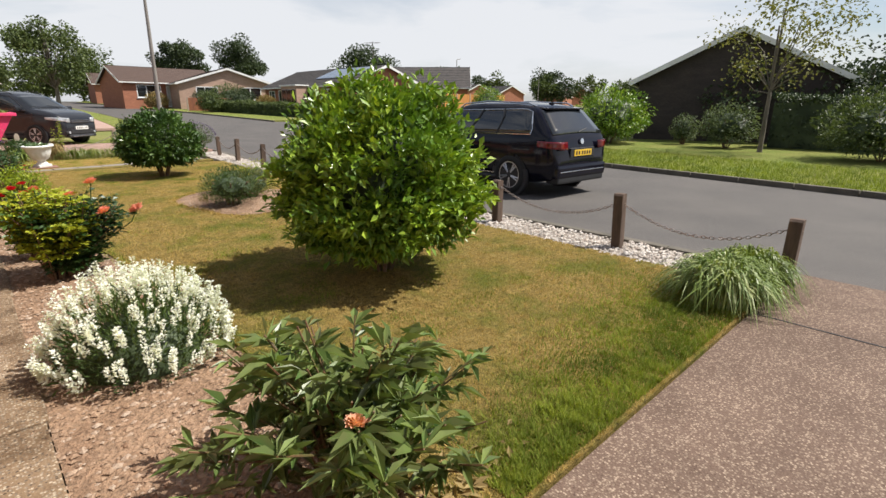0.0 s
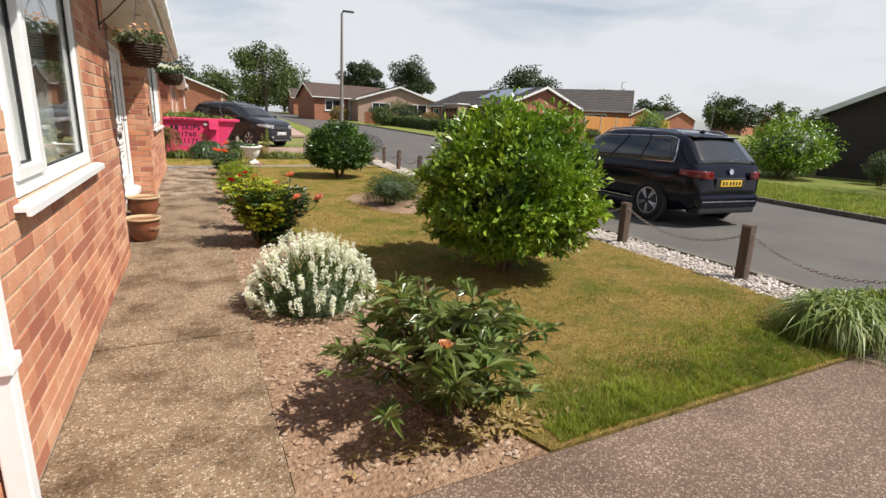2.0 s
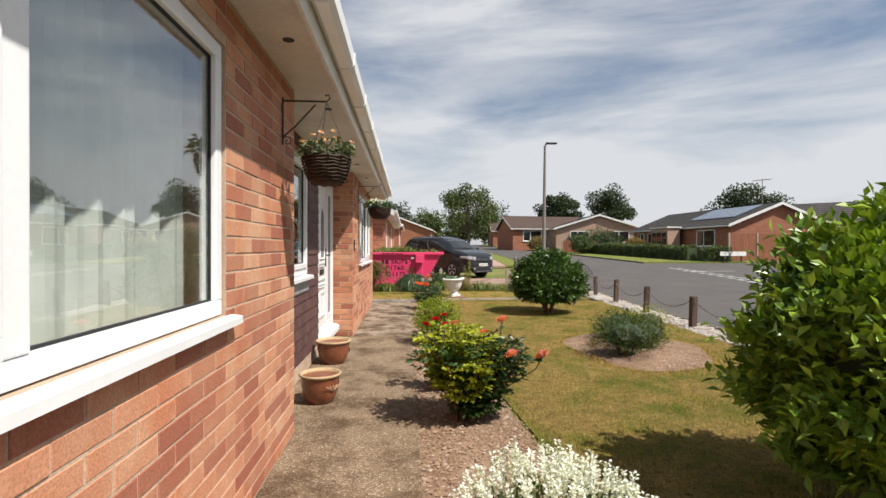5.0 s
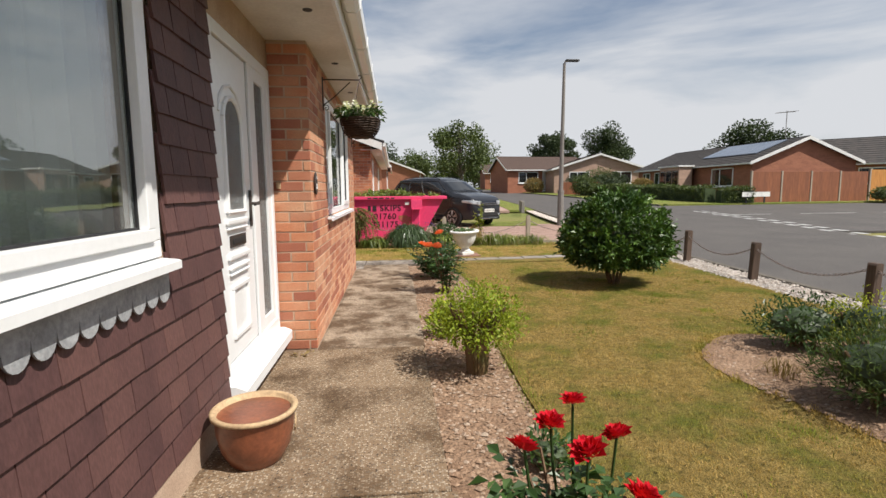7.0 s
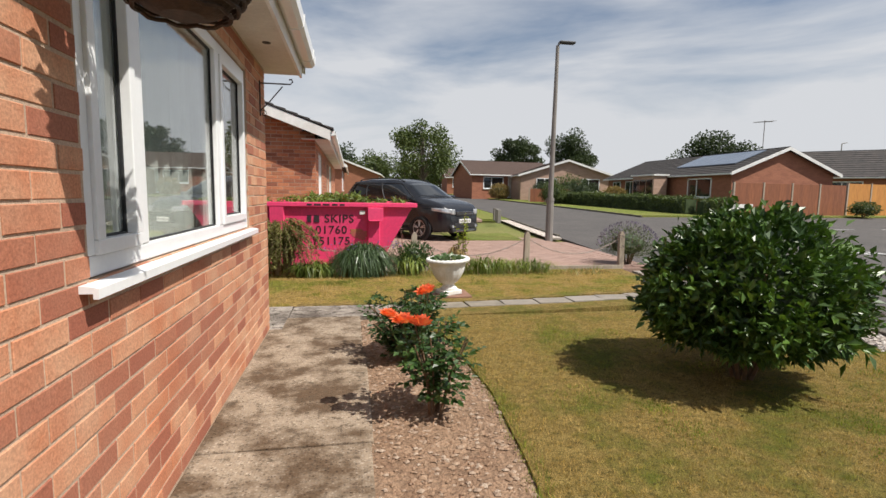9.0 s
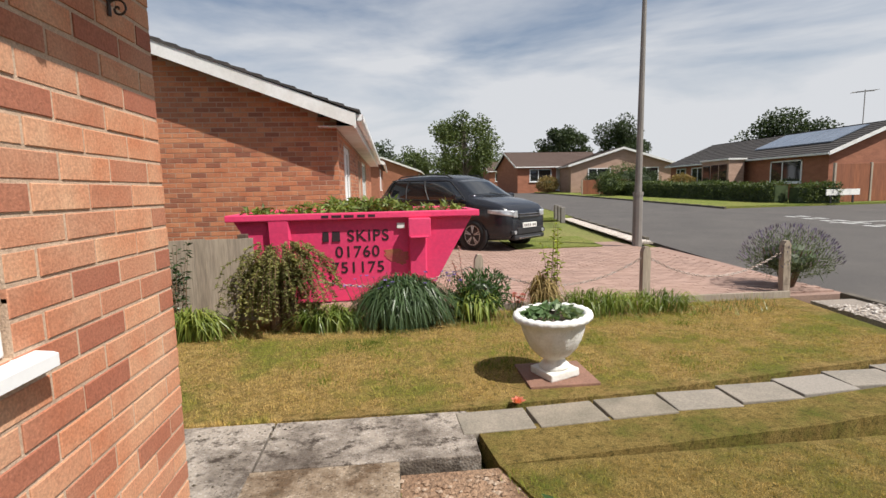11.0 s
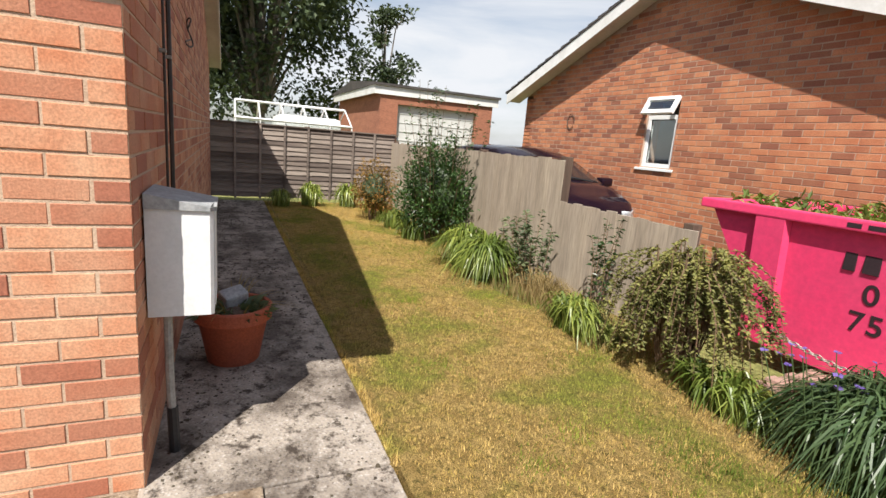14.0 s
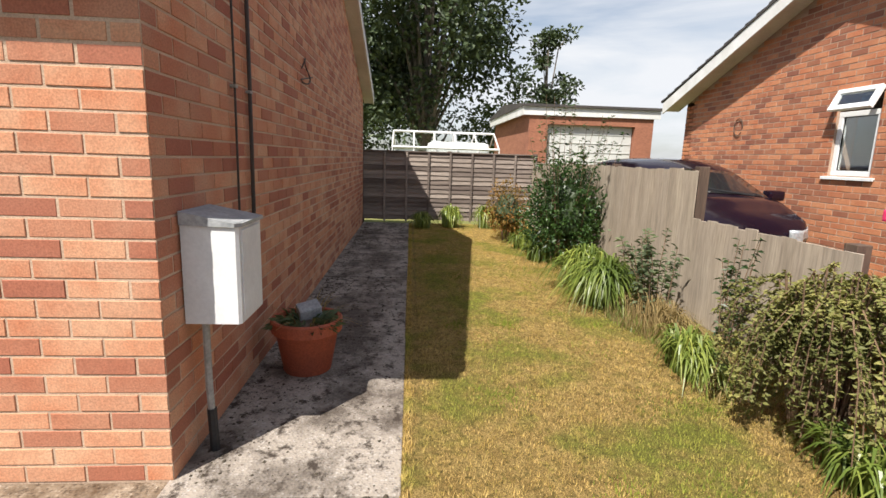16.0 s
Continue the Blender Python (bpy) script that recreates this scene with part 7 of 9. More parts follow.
def car(name, m, L, W, H, paint, label, belt=1.0, hatch=0.44, bonnet=1.08, roofbars=True, wr=0.34, chrome=True, nose=0.0):
    """A family car; local x points forwards. A skin over many cross-sections, with glass, wheels, lamps, trim and plates as parts."""
    c = thing(name, m, label, "car")
    h, w = L / 2, W / 2
    cowl = h - bonnet
    prof = [(-h, 0.58), (-h + 0.015, 0.74), (-h + 0.05, belt - 0.10), (-h + 0.10, belt + 0.03), (-h + hatch, H - 0.105), (-h + hatch + 0.16, H - 0.055), (-h + hatch + 0.6, H - 0.01), (-0.25, H), (0.15, H - 0.02),
            (cowl - 0.80, H - 0.075), (cowl - 0.62, H - 0.14), (cowl, belt + 0.075), (cowl + 0.25, belt + 0.045), (h - 0.42, belt - 0.03), (h - 0.20, belt - 0.10 - nose), (h - 0.07, belt - 0.20 - nose), (h - 0.01, belt - 0.32 - nose), (h, 0.52)]
    plan = [(-h, 0.74), (-h + 0.05, 0.84), (-h + 0.16, 0.915), (-h + 0.45, 0.97), (-h + 0.9, 1.0), (0.4, 1.0), (h - 0.9, 0.985), (h - 0.45, 0.94), (h - 0.2, 0.86), (h - 0.07, 0.76), (h, 0.64)]
    low = [(-h, 0.42), (-h + 0.12, 0.31), (-h + 0.5, 0.25), (h - 0.6, 0.22), (h - 0.15, 0.25), (h, 0.34)]
    shoulder = [(-h, belt + 0.02), (-h + 0.6, belt + 0.02), (cowl, belt - 0.035), (h, belt - 0.16)]

    def of(table, x):
        return float(np.interp(x, [p[0] for p in table], [p[1] for p in table]))

    def top(x):
        return (of(prof, x - 0.03) + 2 * of(prof, x) + of(prof, x + 0.03)) / 4

    def section(x):
        """Half an outline at x, from the middle of the floor up the flank to the middle of the roof."""
        wx, zl, zt = w * of(plan, x), of(low, x), top(x)
        zs = min(of(shoulder, x), zt - 0.04)
        g = max(0.0, min(1.0, (zt - zs - 0.04) / (H - belt - 0.04)))
        yt = wx * (0.86 - 0.165 * g)
        pts = [(0.0, zl), (wx * 0.84, zl), (wx * 0.955, zl + 0.05), (wx * 0.985, zl + 0.28 * (zs - zl)), (wx, zl + 0.58 * (zs - zl)), (wx * 0.988, zs - 0.10 * (zs - zl)), (wx * 0.955, zs)]
        for f, q in ((0.25, 0.17), (0.55, 0.47), (0.82, 0.80), (0.94, 1.0)):
            pts.append((wx * 0.955 + (yt - wx * 0.955) * q, zs + (zt - zs) * f))
        crown = 0.02 + 0.012 * g
        return pts + [(yt * 0.86, zt), (yt * 0.5, zt + crown * 0.75), (0.0, zt + crown)]

    def width_at(x, z):
        s = section(x)[1:11]
        return float(np.interp(z, [p[1] for p in s], [p[0] for p in s]))

    def roof_at(x, y):
        s = section(x)[10:][::-1]
        return float(np.interp(abs(y), [p[0] for p in s], [p[1] for p in s]))

    xs3 = sorted({round(v, 3) for v in [-h, -h + 0.01, -h + 0.025, -h + 0.05, -h + 0.075, -h + 0.10, -h + 0.13, *np.arange(-h + 0.17, h - 0.25, 0.09), h - 0.2, h - 0.15, h - 0.1, h - 0.07, h - 0.04, h - 0.015, h]})
    bm = loft(xs3, lambda x: [(x, y, z) for y, z in section(x)])
    sh = smooth(part("body", bm, paint, c))

    def patch(rows, nm, mt, label="", thick=0.004):
        gb = bmesh.new()
        vv = [[gb.verts.new(p) for p in r] for r in rows]
        for r0, r1 in zip(vv, vv[1:]):
            for q in range(len(r0) - 1):
                gb.faces.new((r0[q], r0[q + 1], r1[q + 1], r1[q]))
        bmesh.ops.recalc_face_normals(gb, faces=gb.faces)
        ob = smooth(part(nm, gb, mt, c, label))
        sol = ob.modifiers.new("thickness", "SOLIDIFY")
        sol.thickness = thick
        sol.offset = 0.0
        return ob

    def rim_of(rows):
        return rows[0] + [r[-1] for r in rows[1:-1]] + rows[-1][::-1] + [r[0] for r in rows[1:-1]][::-1] + [rows[0][0]]

    bright = CHROME if chrome else PLASTIC
    # glass across the tail and the front
    half = [-1, -0.75, -0.4, 0, 0.4, 0.75, 1]

    def across(xa, xb, ya, yb, n, dx):
        rows = []
        for i in range(n + 1):
            x = xa + (xb - xa) * i / n
            yy = ya + (yb - ya) * i / n
            rows.append([(x + dx, q * yy, roof_at(x, q * yy) + 0.007) for q in half])
        return rows

    patch(across(-h + 0.12, -h + hatch - 0.01, w * 0.80, w * 0.67, 6, -0.006), "rear_window", CAR_GLASS, "dark tinted rear window")
    patch(across(cowl - 0.02, cowl - 0.61, w * 0.80, w * 0.655, 7, 0.006), "windscreen", CAR_GLASS, "dark windscreen")
    part("rear_wiper", tube([(-h + 0.12, 0.0, top(-h + 0.12) + 0.04), (-h + 0.165, -0.30, top(-h + 0.165) + 0.045)], 0.010, 5), PLASTIC, c)
    part("rear_spoiler", prism([(0.22, 0.012), (-0.075, -0.012), (-0.085, 0.012), (0.22, 0.04)], -w * 0.60, w * 0.60, Matrix(((1, 0, 0, -h + hatch), (0, 0, 1, 0), (0, 1, 0, H - 0.095), (0, 0, 0, 1)))), paint, c)
    for y0 in (0.50, -0.08):
        part("windscreen_wiper", tube([(cowl + 0.03, y0, belt + 0.10), (cowl - 0.10, y0 - 0.52, roof_at(cowl - 0.10, y0 - 0.52) + 0.02)], 0.009, 5), PLASTIC, c)
    for s in (1, -1):
        x0, x1 = -h + hatch * 0.5 + 0.22, cowl - 0.10
        rows = []
        for f in (0.0, 0.22, 0.45, 0.68, 0.88, 1.0):
            xa = x0 + 0.16 * f + (0.10 if f > 0.95 else 0.0) + (0.05 if f < 0.05 else 0.0)
            xb = x1 - 0.66 * f
            row = []
            for q in np.linspace(0, 1, 15):
                x = xa + (xb - xa) * q
                zt, zs = top(x), of(shoulder, x)
                z = min(zs + 0.035 + (H - 0.115 - belt - 0.035) * f, zt - 0.06)
                row.append((x, s * (width_at(x, z) + 0.006), z))
            rows.append(row)
        patch(rows, "side_window", CAR_GLASS, "dark tinted side glass")
        part("window_trim", tube(rim_of(rows), 0.010, 5), bright, c, "bright window surround" if chrome else "")
        for q in (4, 8):
            part("pillar", tube([rows[0][q], rows[2][q], rows[3][q], rows[5][q]], 0.022, 6), PLASTIC, c)
        sill = [(x, s * (w * of(plan, x) * 0.97), 0.29) for x in np.linspace(-h + 1.25, h - 1.25, 9)]
        part("sill_trim", tube(sill, 0.055, 8), PLASTIC, c)
        part("side_strip", tube([(x, s * (w * of(plan, x) * 0.99 + 0.012), 0.37) for x in np.linspace(-h + 1.28, h - 1.30, 9)], 0.010, 5), bright, c)
        crease = [(x, s * (width_at(x, z) + 0.001), z) for x, z in ((q, belt - 0.17 + 0.02 * (q < 0)) for q in np.linspace(-h + 0.5, h - 0.55, 14))]
        part("body_crease", tube(crease, 0.006, 5), paint, c)
        for x in (-h + 1.55, 0.42):
            part("door_handle", box((-0.10, -0.012, -0.012), (0.10, 0.014, 0.012), 0.008), paint, c).location = (x, s * (width_at(x, belt - 0.12) + 0.014), belt - 0.12)
        mir = part("wing_mirror", box((-0.07, -0.11, -0.07), (0.09, 0.11, 0.07), 0.045), paint, c)
        mir.location = (cowl - 0.28, s * (w + 0.08), belt + 0.09)
        part("mirror_stalk", tube([(cowl - 0.28, s * w * 0.90, belt + 0.03), (cowl - 0.28, s * (w + 0.02), belt + 0.06)], 0.03, 6), PLASTIC, c)
        if roofbars:
            yb = w * 0.63
            part("roof_bar", tube([(x, s * yb * k, roof_at(x, yb * k) + u) for x, k, u in ((-h + hatch + 0.15, 0.92, 0.0), (-h + hatch + 0.32, 0.97, 0.045), (-0.4, 1.0, 0.05), (0.25, 0.99, 0.045), (0.45, 0.96, 0.0))], 0.015, 6), bright, c)
        for ax in (-h + 0.92, h - 0.90):
            yw = w * of(plan, ax) * 0.985
            arch = lathe([(wr + 0.005, -0.05), (wr + 0.06, -0.05), (wr + 0.065, 0.008), (wr + 0.05, 0.018), (wr + 0.005, 0.012)], 36)
            bmesh.ops.bisect_plane(arch, geom=arch.verts[:] + arch.edges[:] + arch.faces[:], plane_co=(0, -0.13 * s, 0), plane_no=(0, -s, 0), clear_outer=True)
            ar = part("wheel_arch", arch, PLASTIC, c)
            ar.matrix_local = Matrix.Translation((ax, s * yw, wr)) @ pose(0, 0, 0, -90 * s, 0, 0)
            wheel(c, ax, s * (yw - 0.085), wr, 0.22, s)
            dark = part("arch_liner", lathe([(0.0, -0.02), (wr + 0.03, -0.02), (wr + 0.03, 0.006), (0.0, 0.006)], 28), TYRE, c)
            dark.matrix_local = Matrix.Translation((ax, s * yw, wr + 0.01)) @ pose(0, 0, 0, -90 * s, 0, 0)

        def wrap(end, zlo, zhi, inner, back, rise_back, out):
            """Rows over a corner of the body: from y = inner on the end face, round it, and back along the flank."""
            rows = []
            for i in range(5):
                f = i / 4
                z0 = zlo + (zhi - zlo) * f
                line = []
                for q in np.linspace(0, 1, 12):
                    x = end * (h - back * q ** 2)
                    z = z0 + rise_back * q * (0.3 + 0.7 * (1 - f))
                    if q == 0:
                        line.append((end * (h + out - 0.02 * f), s * w * inner, z))
                    line.append((x + end * out * (1 - q), s * (width_at(x, min(z, top(x) - 0.05)) + out * q), z))
                rows.append(line)
            return rows

        patch(wrap(-1, belt - 0.20, belt - 0.065, 0.50, 0.34, 0.05, 0.010), "tail_lamp", LAMP_RED, "dark red wrap-round tail lamp", 0.01)
        patch(wrap(1, belt - 0.36 - nose, belt - 0.215 - nose, 0.46, 0.48, 0.10, 0.012), "headlamp", LAMP_CLEAR, "clear swept-back headlamp", 0.01)
        part("fog_surround", box((h - 0.16, min(s * w * 0.46, s * w * 0.70), 0.36), (h + 0.012, max(s * w * 0.46, s * w * 0.70), 0.46), 0.03), PLASTIC, c)
        fog = part("fog_lamp", lathe([(0, 0), (0.04, 0), (0.04, 0.02), (0, 0.02)], 14), LAMP_CLEAR, c)
        fog.matrix_local = Matrix.Translation((h + 0.006, s * w * 0.57, 0.41)) @ pose(0, 0, 0, 0, 90, 0)
    part("rear_bumper", box((-h - 0.035, -w * 0.80, 0.34), (-h + 0.26, w * 0.80, 0.585), 0.06), paint, c)
    part("lower_valance", box((-h - 0.02, -w * 0.76, 0.25), (-h + 0.25, w * 0.76, 0.40), 0.04), PLASTIC, c)
    part("rear_bumper_strip", box((-h - 0.042, -w * 0.72, 0.455), (-h + 0.1, w * 0.72, 0.472), 0.005), bright, c)
    part("front_bumper", box((h - 0.20, -w * 0.62, 0.24), (h + 0.04, w * 0.62, 0.35), 0.04), PLASTIC, c)
    part("bumper_strip", box((h - 0.12, -w * 0.46, 0.27), (h + 0.046, w * 0.46, 0.30), 0.006), CHROME, c)
    zp = belt - 0.32
    part("plate_recess", box((-h - 0.004, -0.36, zp - 0.03), (-h + 0.08, 0.36, zp + 0.14), 0.01), PLASTIC, c)
    part("rear_plate", box((-h - 0.014, -0.26, zp), (-h + 0.06, 0.26, zp + 0.11), 0.004), PLATE_Y, c, "yellow number plate")
    part("front_plate", box((h - 0.02, -0.26, 0.50), (h + 0.034, 0.26, 0.61), 0.004), PLATE_W, c, "white number plate")
    for i in range(6):
        yy = -0.20 + i * 0.075 + (0.02 if i > 3 else 0)
        part("plate_character", box((-h - 0.0165, yy - 0.02, zp + 0.025), (-h - 0.013, yy + 0.02, zp + 0.085)), INK, c, "plain dark bar")
        part("plate_character", box((h + 0.033, yy - 0.02, 0.525), (h + 0.0365, yy + 0.02, 0.585)), INK, c, "plain dark bar")
    part("lower_grille", box((h - 0.06, -w * 0.48, 0.36), (h + 0.022, w * 0.48, 0.50), 0.02), PLASTIC, c, "black lower grille")
    part("upper_grille", box((h - 0.10, -w * 0.42, belt - 0.40 - nose), (h + 0.018, w * 0.42, belt - 0.28 - nose), 0.02), PLASTIC, c, "black upper grille")
    for z in (belt - 0.30 - nose, belt - 0.355 - nose):
        part("grille_bar", box((h - 0.06, -w * 0.42, z), (h + 0.026, w * 0.42, z + 0.016), 0.004), CHROME, c)
    part("badge", lathe([(0, 0), (0.05, 0), (0.05, 0.012), (0, 0.014)], 20), CHROME, c, "plain round badge").matrix_local = Matrix.Translation((-h + 0.035, 0, belt - 0.07)) @ pose(0, 0, 0, 0, -80, 0)
    part("aerial", prism([(0, 0), (0.16, 0), (0.02, 0.06)], -0.02, 0.02, Matrix(((1, 0, 0, -h + hatch + 0.2), (0, 0, 1, 0), (0, 1, 0, H - 0.03), (0, 0, 0, 1)))), paint, c)
    return c


car("parked_suv", pose(7.10, 6.20, -0.085, 0, 0, 87) @ Matrix.Scale(0.865, 4), 4.45, 1.84, 1.62, CAR_BLACK, "black family SUV parked on the road beyond the chain", belt=1.04, hatch=0.50, wr=0.36)
car("neighbour_suv", pose(1.62, 22.25, 0.0, 0, 0, -50) @ Matrix.Scale(0.96, 4), 4.46, 1.84, 1.72, CAR_GREY, "dark grey SUV parked on the block-paved drive", belt=1.10, hatch=0.5, bonnet=1.0, chrome=False)
car("dark_hatchback", pose(-5.45, 16.45, 0.0, 0, 0, -2) @ Matrix.Scale(0.92, 4), 4.1, 1.74, 1.49, CAR_PLUM, "dark plum hatchback parked behind the board fence", belt=0.98, hatch=0.5, bonnet=0.85, roofbars=False, wr=0.31, chrome=False)

# ---------------------------------------------------------------- street lamp


def street_lamp(x, y):
    t = thing("street_lamp", pose(x, y, rise(x, y) - 0.13), "tall grey concrete-coloured street lamp with flat lantern", "street lamp")
    part("column_base", tube([(0, 0, 0), (0, 0, 1.15)], 0.105, 10, 0.10), STEEL_POST, t)
    part("column", tube([(0, 0, 1.15), (0.02, 0, 3.2), (0.04, 0, 5.28)], 0.075, 10, 0.045), STEEL_POST, t)
    part("collar", tube([(0, 0, 1.12), (0, 0, 1.2)], 0.11, 10), STEEL_POST, t)
    part("arm", tube([(0.04, 0, 5.22), (0.06, 0, 5.32), (0.14, 0, 5.36)], 0.03, 8), STEEL_POST, t)
    part("lantern", box((0.08, -0.09, 5.34), (0.52, 0.09, 5.40), 0.02), PLASTIC, t, "flat dark lantern head")


street_lamp(5.42, 20.55)
for x, y in ((5.35, 25.2), (5.5, 25.9), (5.62, 26.6)):
    b = thing("short_bollard", pose(x, y, rise(x, y) - 0.02), "short grey concrete marker post on the verge", "bollard", "verge posts")
    part("shaft", box((-0.07, -0.07, 0), (0.07, 0.07, 0.5), 0.02), STEEL_POST, b)


# ---------------------------------------------------------------- houses
def bungalow(name, m, length, width, eave, ridge, wallmat, roofmat, label, windows=(), gable_windows=(), chimney=False, solar=None, doors=(), over=0.3):
    """A bungalow: gable at local x = 0, running to x = length; ridge along x; windows on the side y = -width/2 and y = +width/2."""
    b = thing(name, m, label, "house")
    w = width / 2
    bm = bmesh.new()
    rows = [[bm.verts.new((x, y, z)) for y, z in ((-w, -0.5), (w, -0.5), (w, eave), (0, ridge - 0.1), (-w, eave))] for x in (0, length)]
    for i in range(5):
        bm.faces.new((rows[0][i], rows[0][(i + 1) % 5], rows[1][(i + 1) % 5], rows[1][i]))
    bm.faces.new(rows[0][::-1])
    bm.faces.new(rows[1])
    bmesh.ops.recalc_face_normals(bm, faces=bm.faces)
    part("wall", bm, wallmat, b)
    slope = (ridge - eave) / w
    e = w + over
    side = []
    for i in range(12):
        for t, up in ((i / 12, 0.05), ((i + 1) / 12, 0.02)):
            side.append((e * (1 - t), ridge - slope * e * (1 - t) + up))
    outline = side + [(0, ridge + 0.07)] + [(-y, z) for y, z in side[::-1]] + [(-e, ridge - slope * e - 0.02), (0, ridge - 0.03), (e, ridge - slope * e - 0.02)]
    rf = prism(outline, -over, length + over, Matrix(((0, 0, 1, 0), (1, 0, 0, 0), (0, 1, 0, 0), (0, 0, 0, 1))))
    roof = part("roof", rf, roofmat, b)
    zov = ridge - slope * (w + over)
    for s in (1, -1):
        fb = bmesh.new()
        vs = [fb.verts.new((x, y, z)) for x in (-over - 0.02, -over) for y, z in ((s * (w + over), zov - 0.14), (s * (w + over), zov + 0.05), (0, ridge + 0.04), (0, ridge - 0.15))]
        for f in ((0, 1, 2, 3), (7, 6, 5, 4), (0, 4, 5, 1), (1, 5, 6, 2), (2, 6, 7, 3), (3, 7, 4, 0)):
            fb.faces.new([vs[j] for j in f])
        bmesh.ops.recalc_face_normals(fb, faces=fb.faces)
        part("bargeboard", fb, PAINT_WHITE, b)
        part("gutter", box((-over, s * (w + over) - 0.05, zov - 0.10), (length + over, s * (w + over) + 0.06, zov + 0.0), 0.01), PAINT_WHITE, b)

    def opening(o, at, nm, mt):
        wd = new("window" if nm == "pane" else "door")
        wd.parent = b
        wd.matrix_local = at
        ww, hh = o
        fr = bmesh.new()
        for lo, hi in (((0, -0.05, 0), (ww, 0.03, 0.07)), ((0, -0.05, hh - 0.07), (ww, 0.03, hh)), ((0, -0.05, 0), (0.07, 0.03, hh)), ((ww - 0.07, -0.05, 0), (ww, 0.03, hh)), ((ww * 0.6 - 0.03, -0.05, 0), (ww * 0.6 + 0.03, 0.03, hh))):
            add_box(fr, lo, hi)
        part("frame", fr, UPVC, wd)
        part(nm, box((0.05, -0.06, 0.05), (ww - 0.05, 0.012, hh - 0.05)), mt, wd)
        part("sill", box((-0.05, -0.02, -0.06), (ww + 0.05, 0.09, 0.0)), UPVC, wd)

    for side, x, z, ww, hh in windows:
        at = Matrix.Translation((x, side * w, z)) @ pose(0, 0, 0, 0, 0, 0 if side > 0 else 180) 
        if side < 0:
            at = at @ Matrix.Translation((-ww, 0, 0))
        opening((ww, hh), at, "pane", CAR_GLASS)
    for side, x, ww, hh in doors:
        at = Matrix.Translation((x, side * w, 0.05)) @ pose(0, 0, 0, 0, 0, 0 if side > 0 else 180)
        if side < 0:
            at = at @ Matrix.Translation((-ww, 0, 0))
        opening((ww, hh), at, "leaf", GARAGE_DOOR)
    for y, z, ww, hh in gable_windows:
        opening((ww, hh), Matrix.Translation((0, y, z)) @ pose(0, 0, 0, 0, 0, 90), "pane", CAR_GLASS)
    if chimney:
        ch = part("chimney", box((length * 0.55, -0.3, ridge - 0.2), (length * 0.55 + 0.8, 0.3, ridge + 0.55), 0.02), BRICK_FAR, b)
        for k in (0.2, 0.55):
            part("chimney_pot", tube([(length * 0.55 + k, 0, ridge + 0.55), (length * 0.55 + k, 0, ridge + 0.9)], 0.11, 8), PLASTIC, ch)
    if solar:
        side, x0, x1, t0, t1 = solar
        for i in range(4):
            xa, xb = x0 + (x1 - x0) * i / 4, x0 + (x1 - x0) * (i + 1) / 4 - 0.04
            ya, yb = side * (w + over) * (1 - t0), side * (w + over) * (1 - t1)
            za, zb = ridge - slope * abs(ya) + 0.12, ridge - slope * abs(yb) + 0.12
            sb = bmesh.new()
            vs = [sb.verts.new(p) for p in ((xa, ya, za), (xb, ya, za), (xb, yb, zb), (xa, yb, zb), (xa, ya, za - 0.05), (xb, ya, za - 0.05), (xb, yb, zb - 0.05), (xa, yb, zb - 0.05))]
            for f in ((0, 1, 2, 3), (7, 6, 5, 4), (0, 4, 5, 1), (1, 5, 6, 2), (2, 6, 7, 3), (3, 7, 4, 0)):
                sb.faces.new([vs[j] for j in f])
            bmesh.ops.recalc_face_normals(sb, faces=sb.faces)
            part("solar_panel", sb, SOLAR, b)
    return b


def G(x, y, ang):
    return pose(x, y, rise(x, y), 0, 0, ang)


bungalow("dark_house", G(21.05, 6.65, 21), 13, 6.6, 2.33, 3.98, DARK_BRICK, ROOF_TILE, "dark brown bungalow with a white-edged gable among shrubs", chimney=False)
bungalow("corner_bungalow", G(24.95, 32.8, 90), 14, 6.9, 2.45, 3.85, BRICK_FAR, ROOF_TILE, "brick bungalow on the junction corner with rooftop solar panels",
         windows=[(1, 1.6, 0.9, 2.2, 1.2), (1, 9.5, 0.9, 1.8, 1.2), (1, 12.0, 0.9, 1.2, 1.2)], solar=(1, 1.0, 6.5, 0.35, 0.9))
pz = thing("sun_porch", G(21.1, 38.2, 90), "pale blue and white glazed porch on the corner bungalow", "porch")
part("wall", box((0, 0, 0), (2.6, 1.0, 2.2), 0.02), RENDER_PINK, pz)
for xx in (0.15, 0.95, 1.75):
    part("pane", box((xx, 0.98, 0.9), (xx + 0.7, 1.02, 1.95)), CAR_GLASS, pz)
part("roof", box((-0.1, -0.1, 2.2), (2.7, 1.1, 2.3), 0.01), PAINT_WHITE, pz)
bungalow("gabled_bungalow", G(20.3, 52.5, 84), 12, 9.0, 2.45, 3.85, RENDER_PINK, ROOF_BROWN, "pale brick bungalow with a wide low gable", gable_windows=[(-3.2, 0.9, 1.8, 1.2), (1.0, 0.9, 2.0, 1.2)])
bungalow("bungalow", G(11.8, 60.5, 4), 9.0, 7.0, 2.45, 3.9, BRICK_FAR, ROOF_BROWN, "low brick bungalow with brown tiled roof", windows=[(-1, 1.2, 0.9, 2.2, 1.2), (-1, 5.2, 0.9, 1.8, 1.2)], doors=[(-1, 3.9, 0.9, 2.0)])
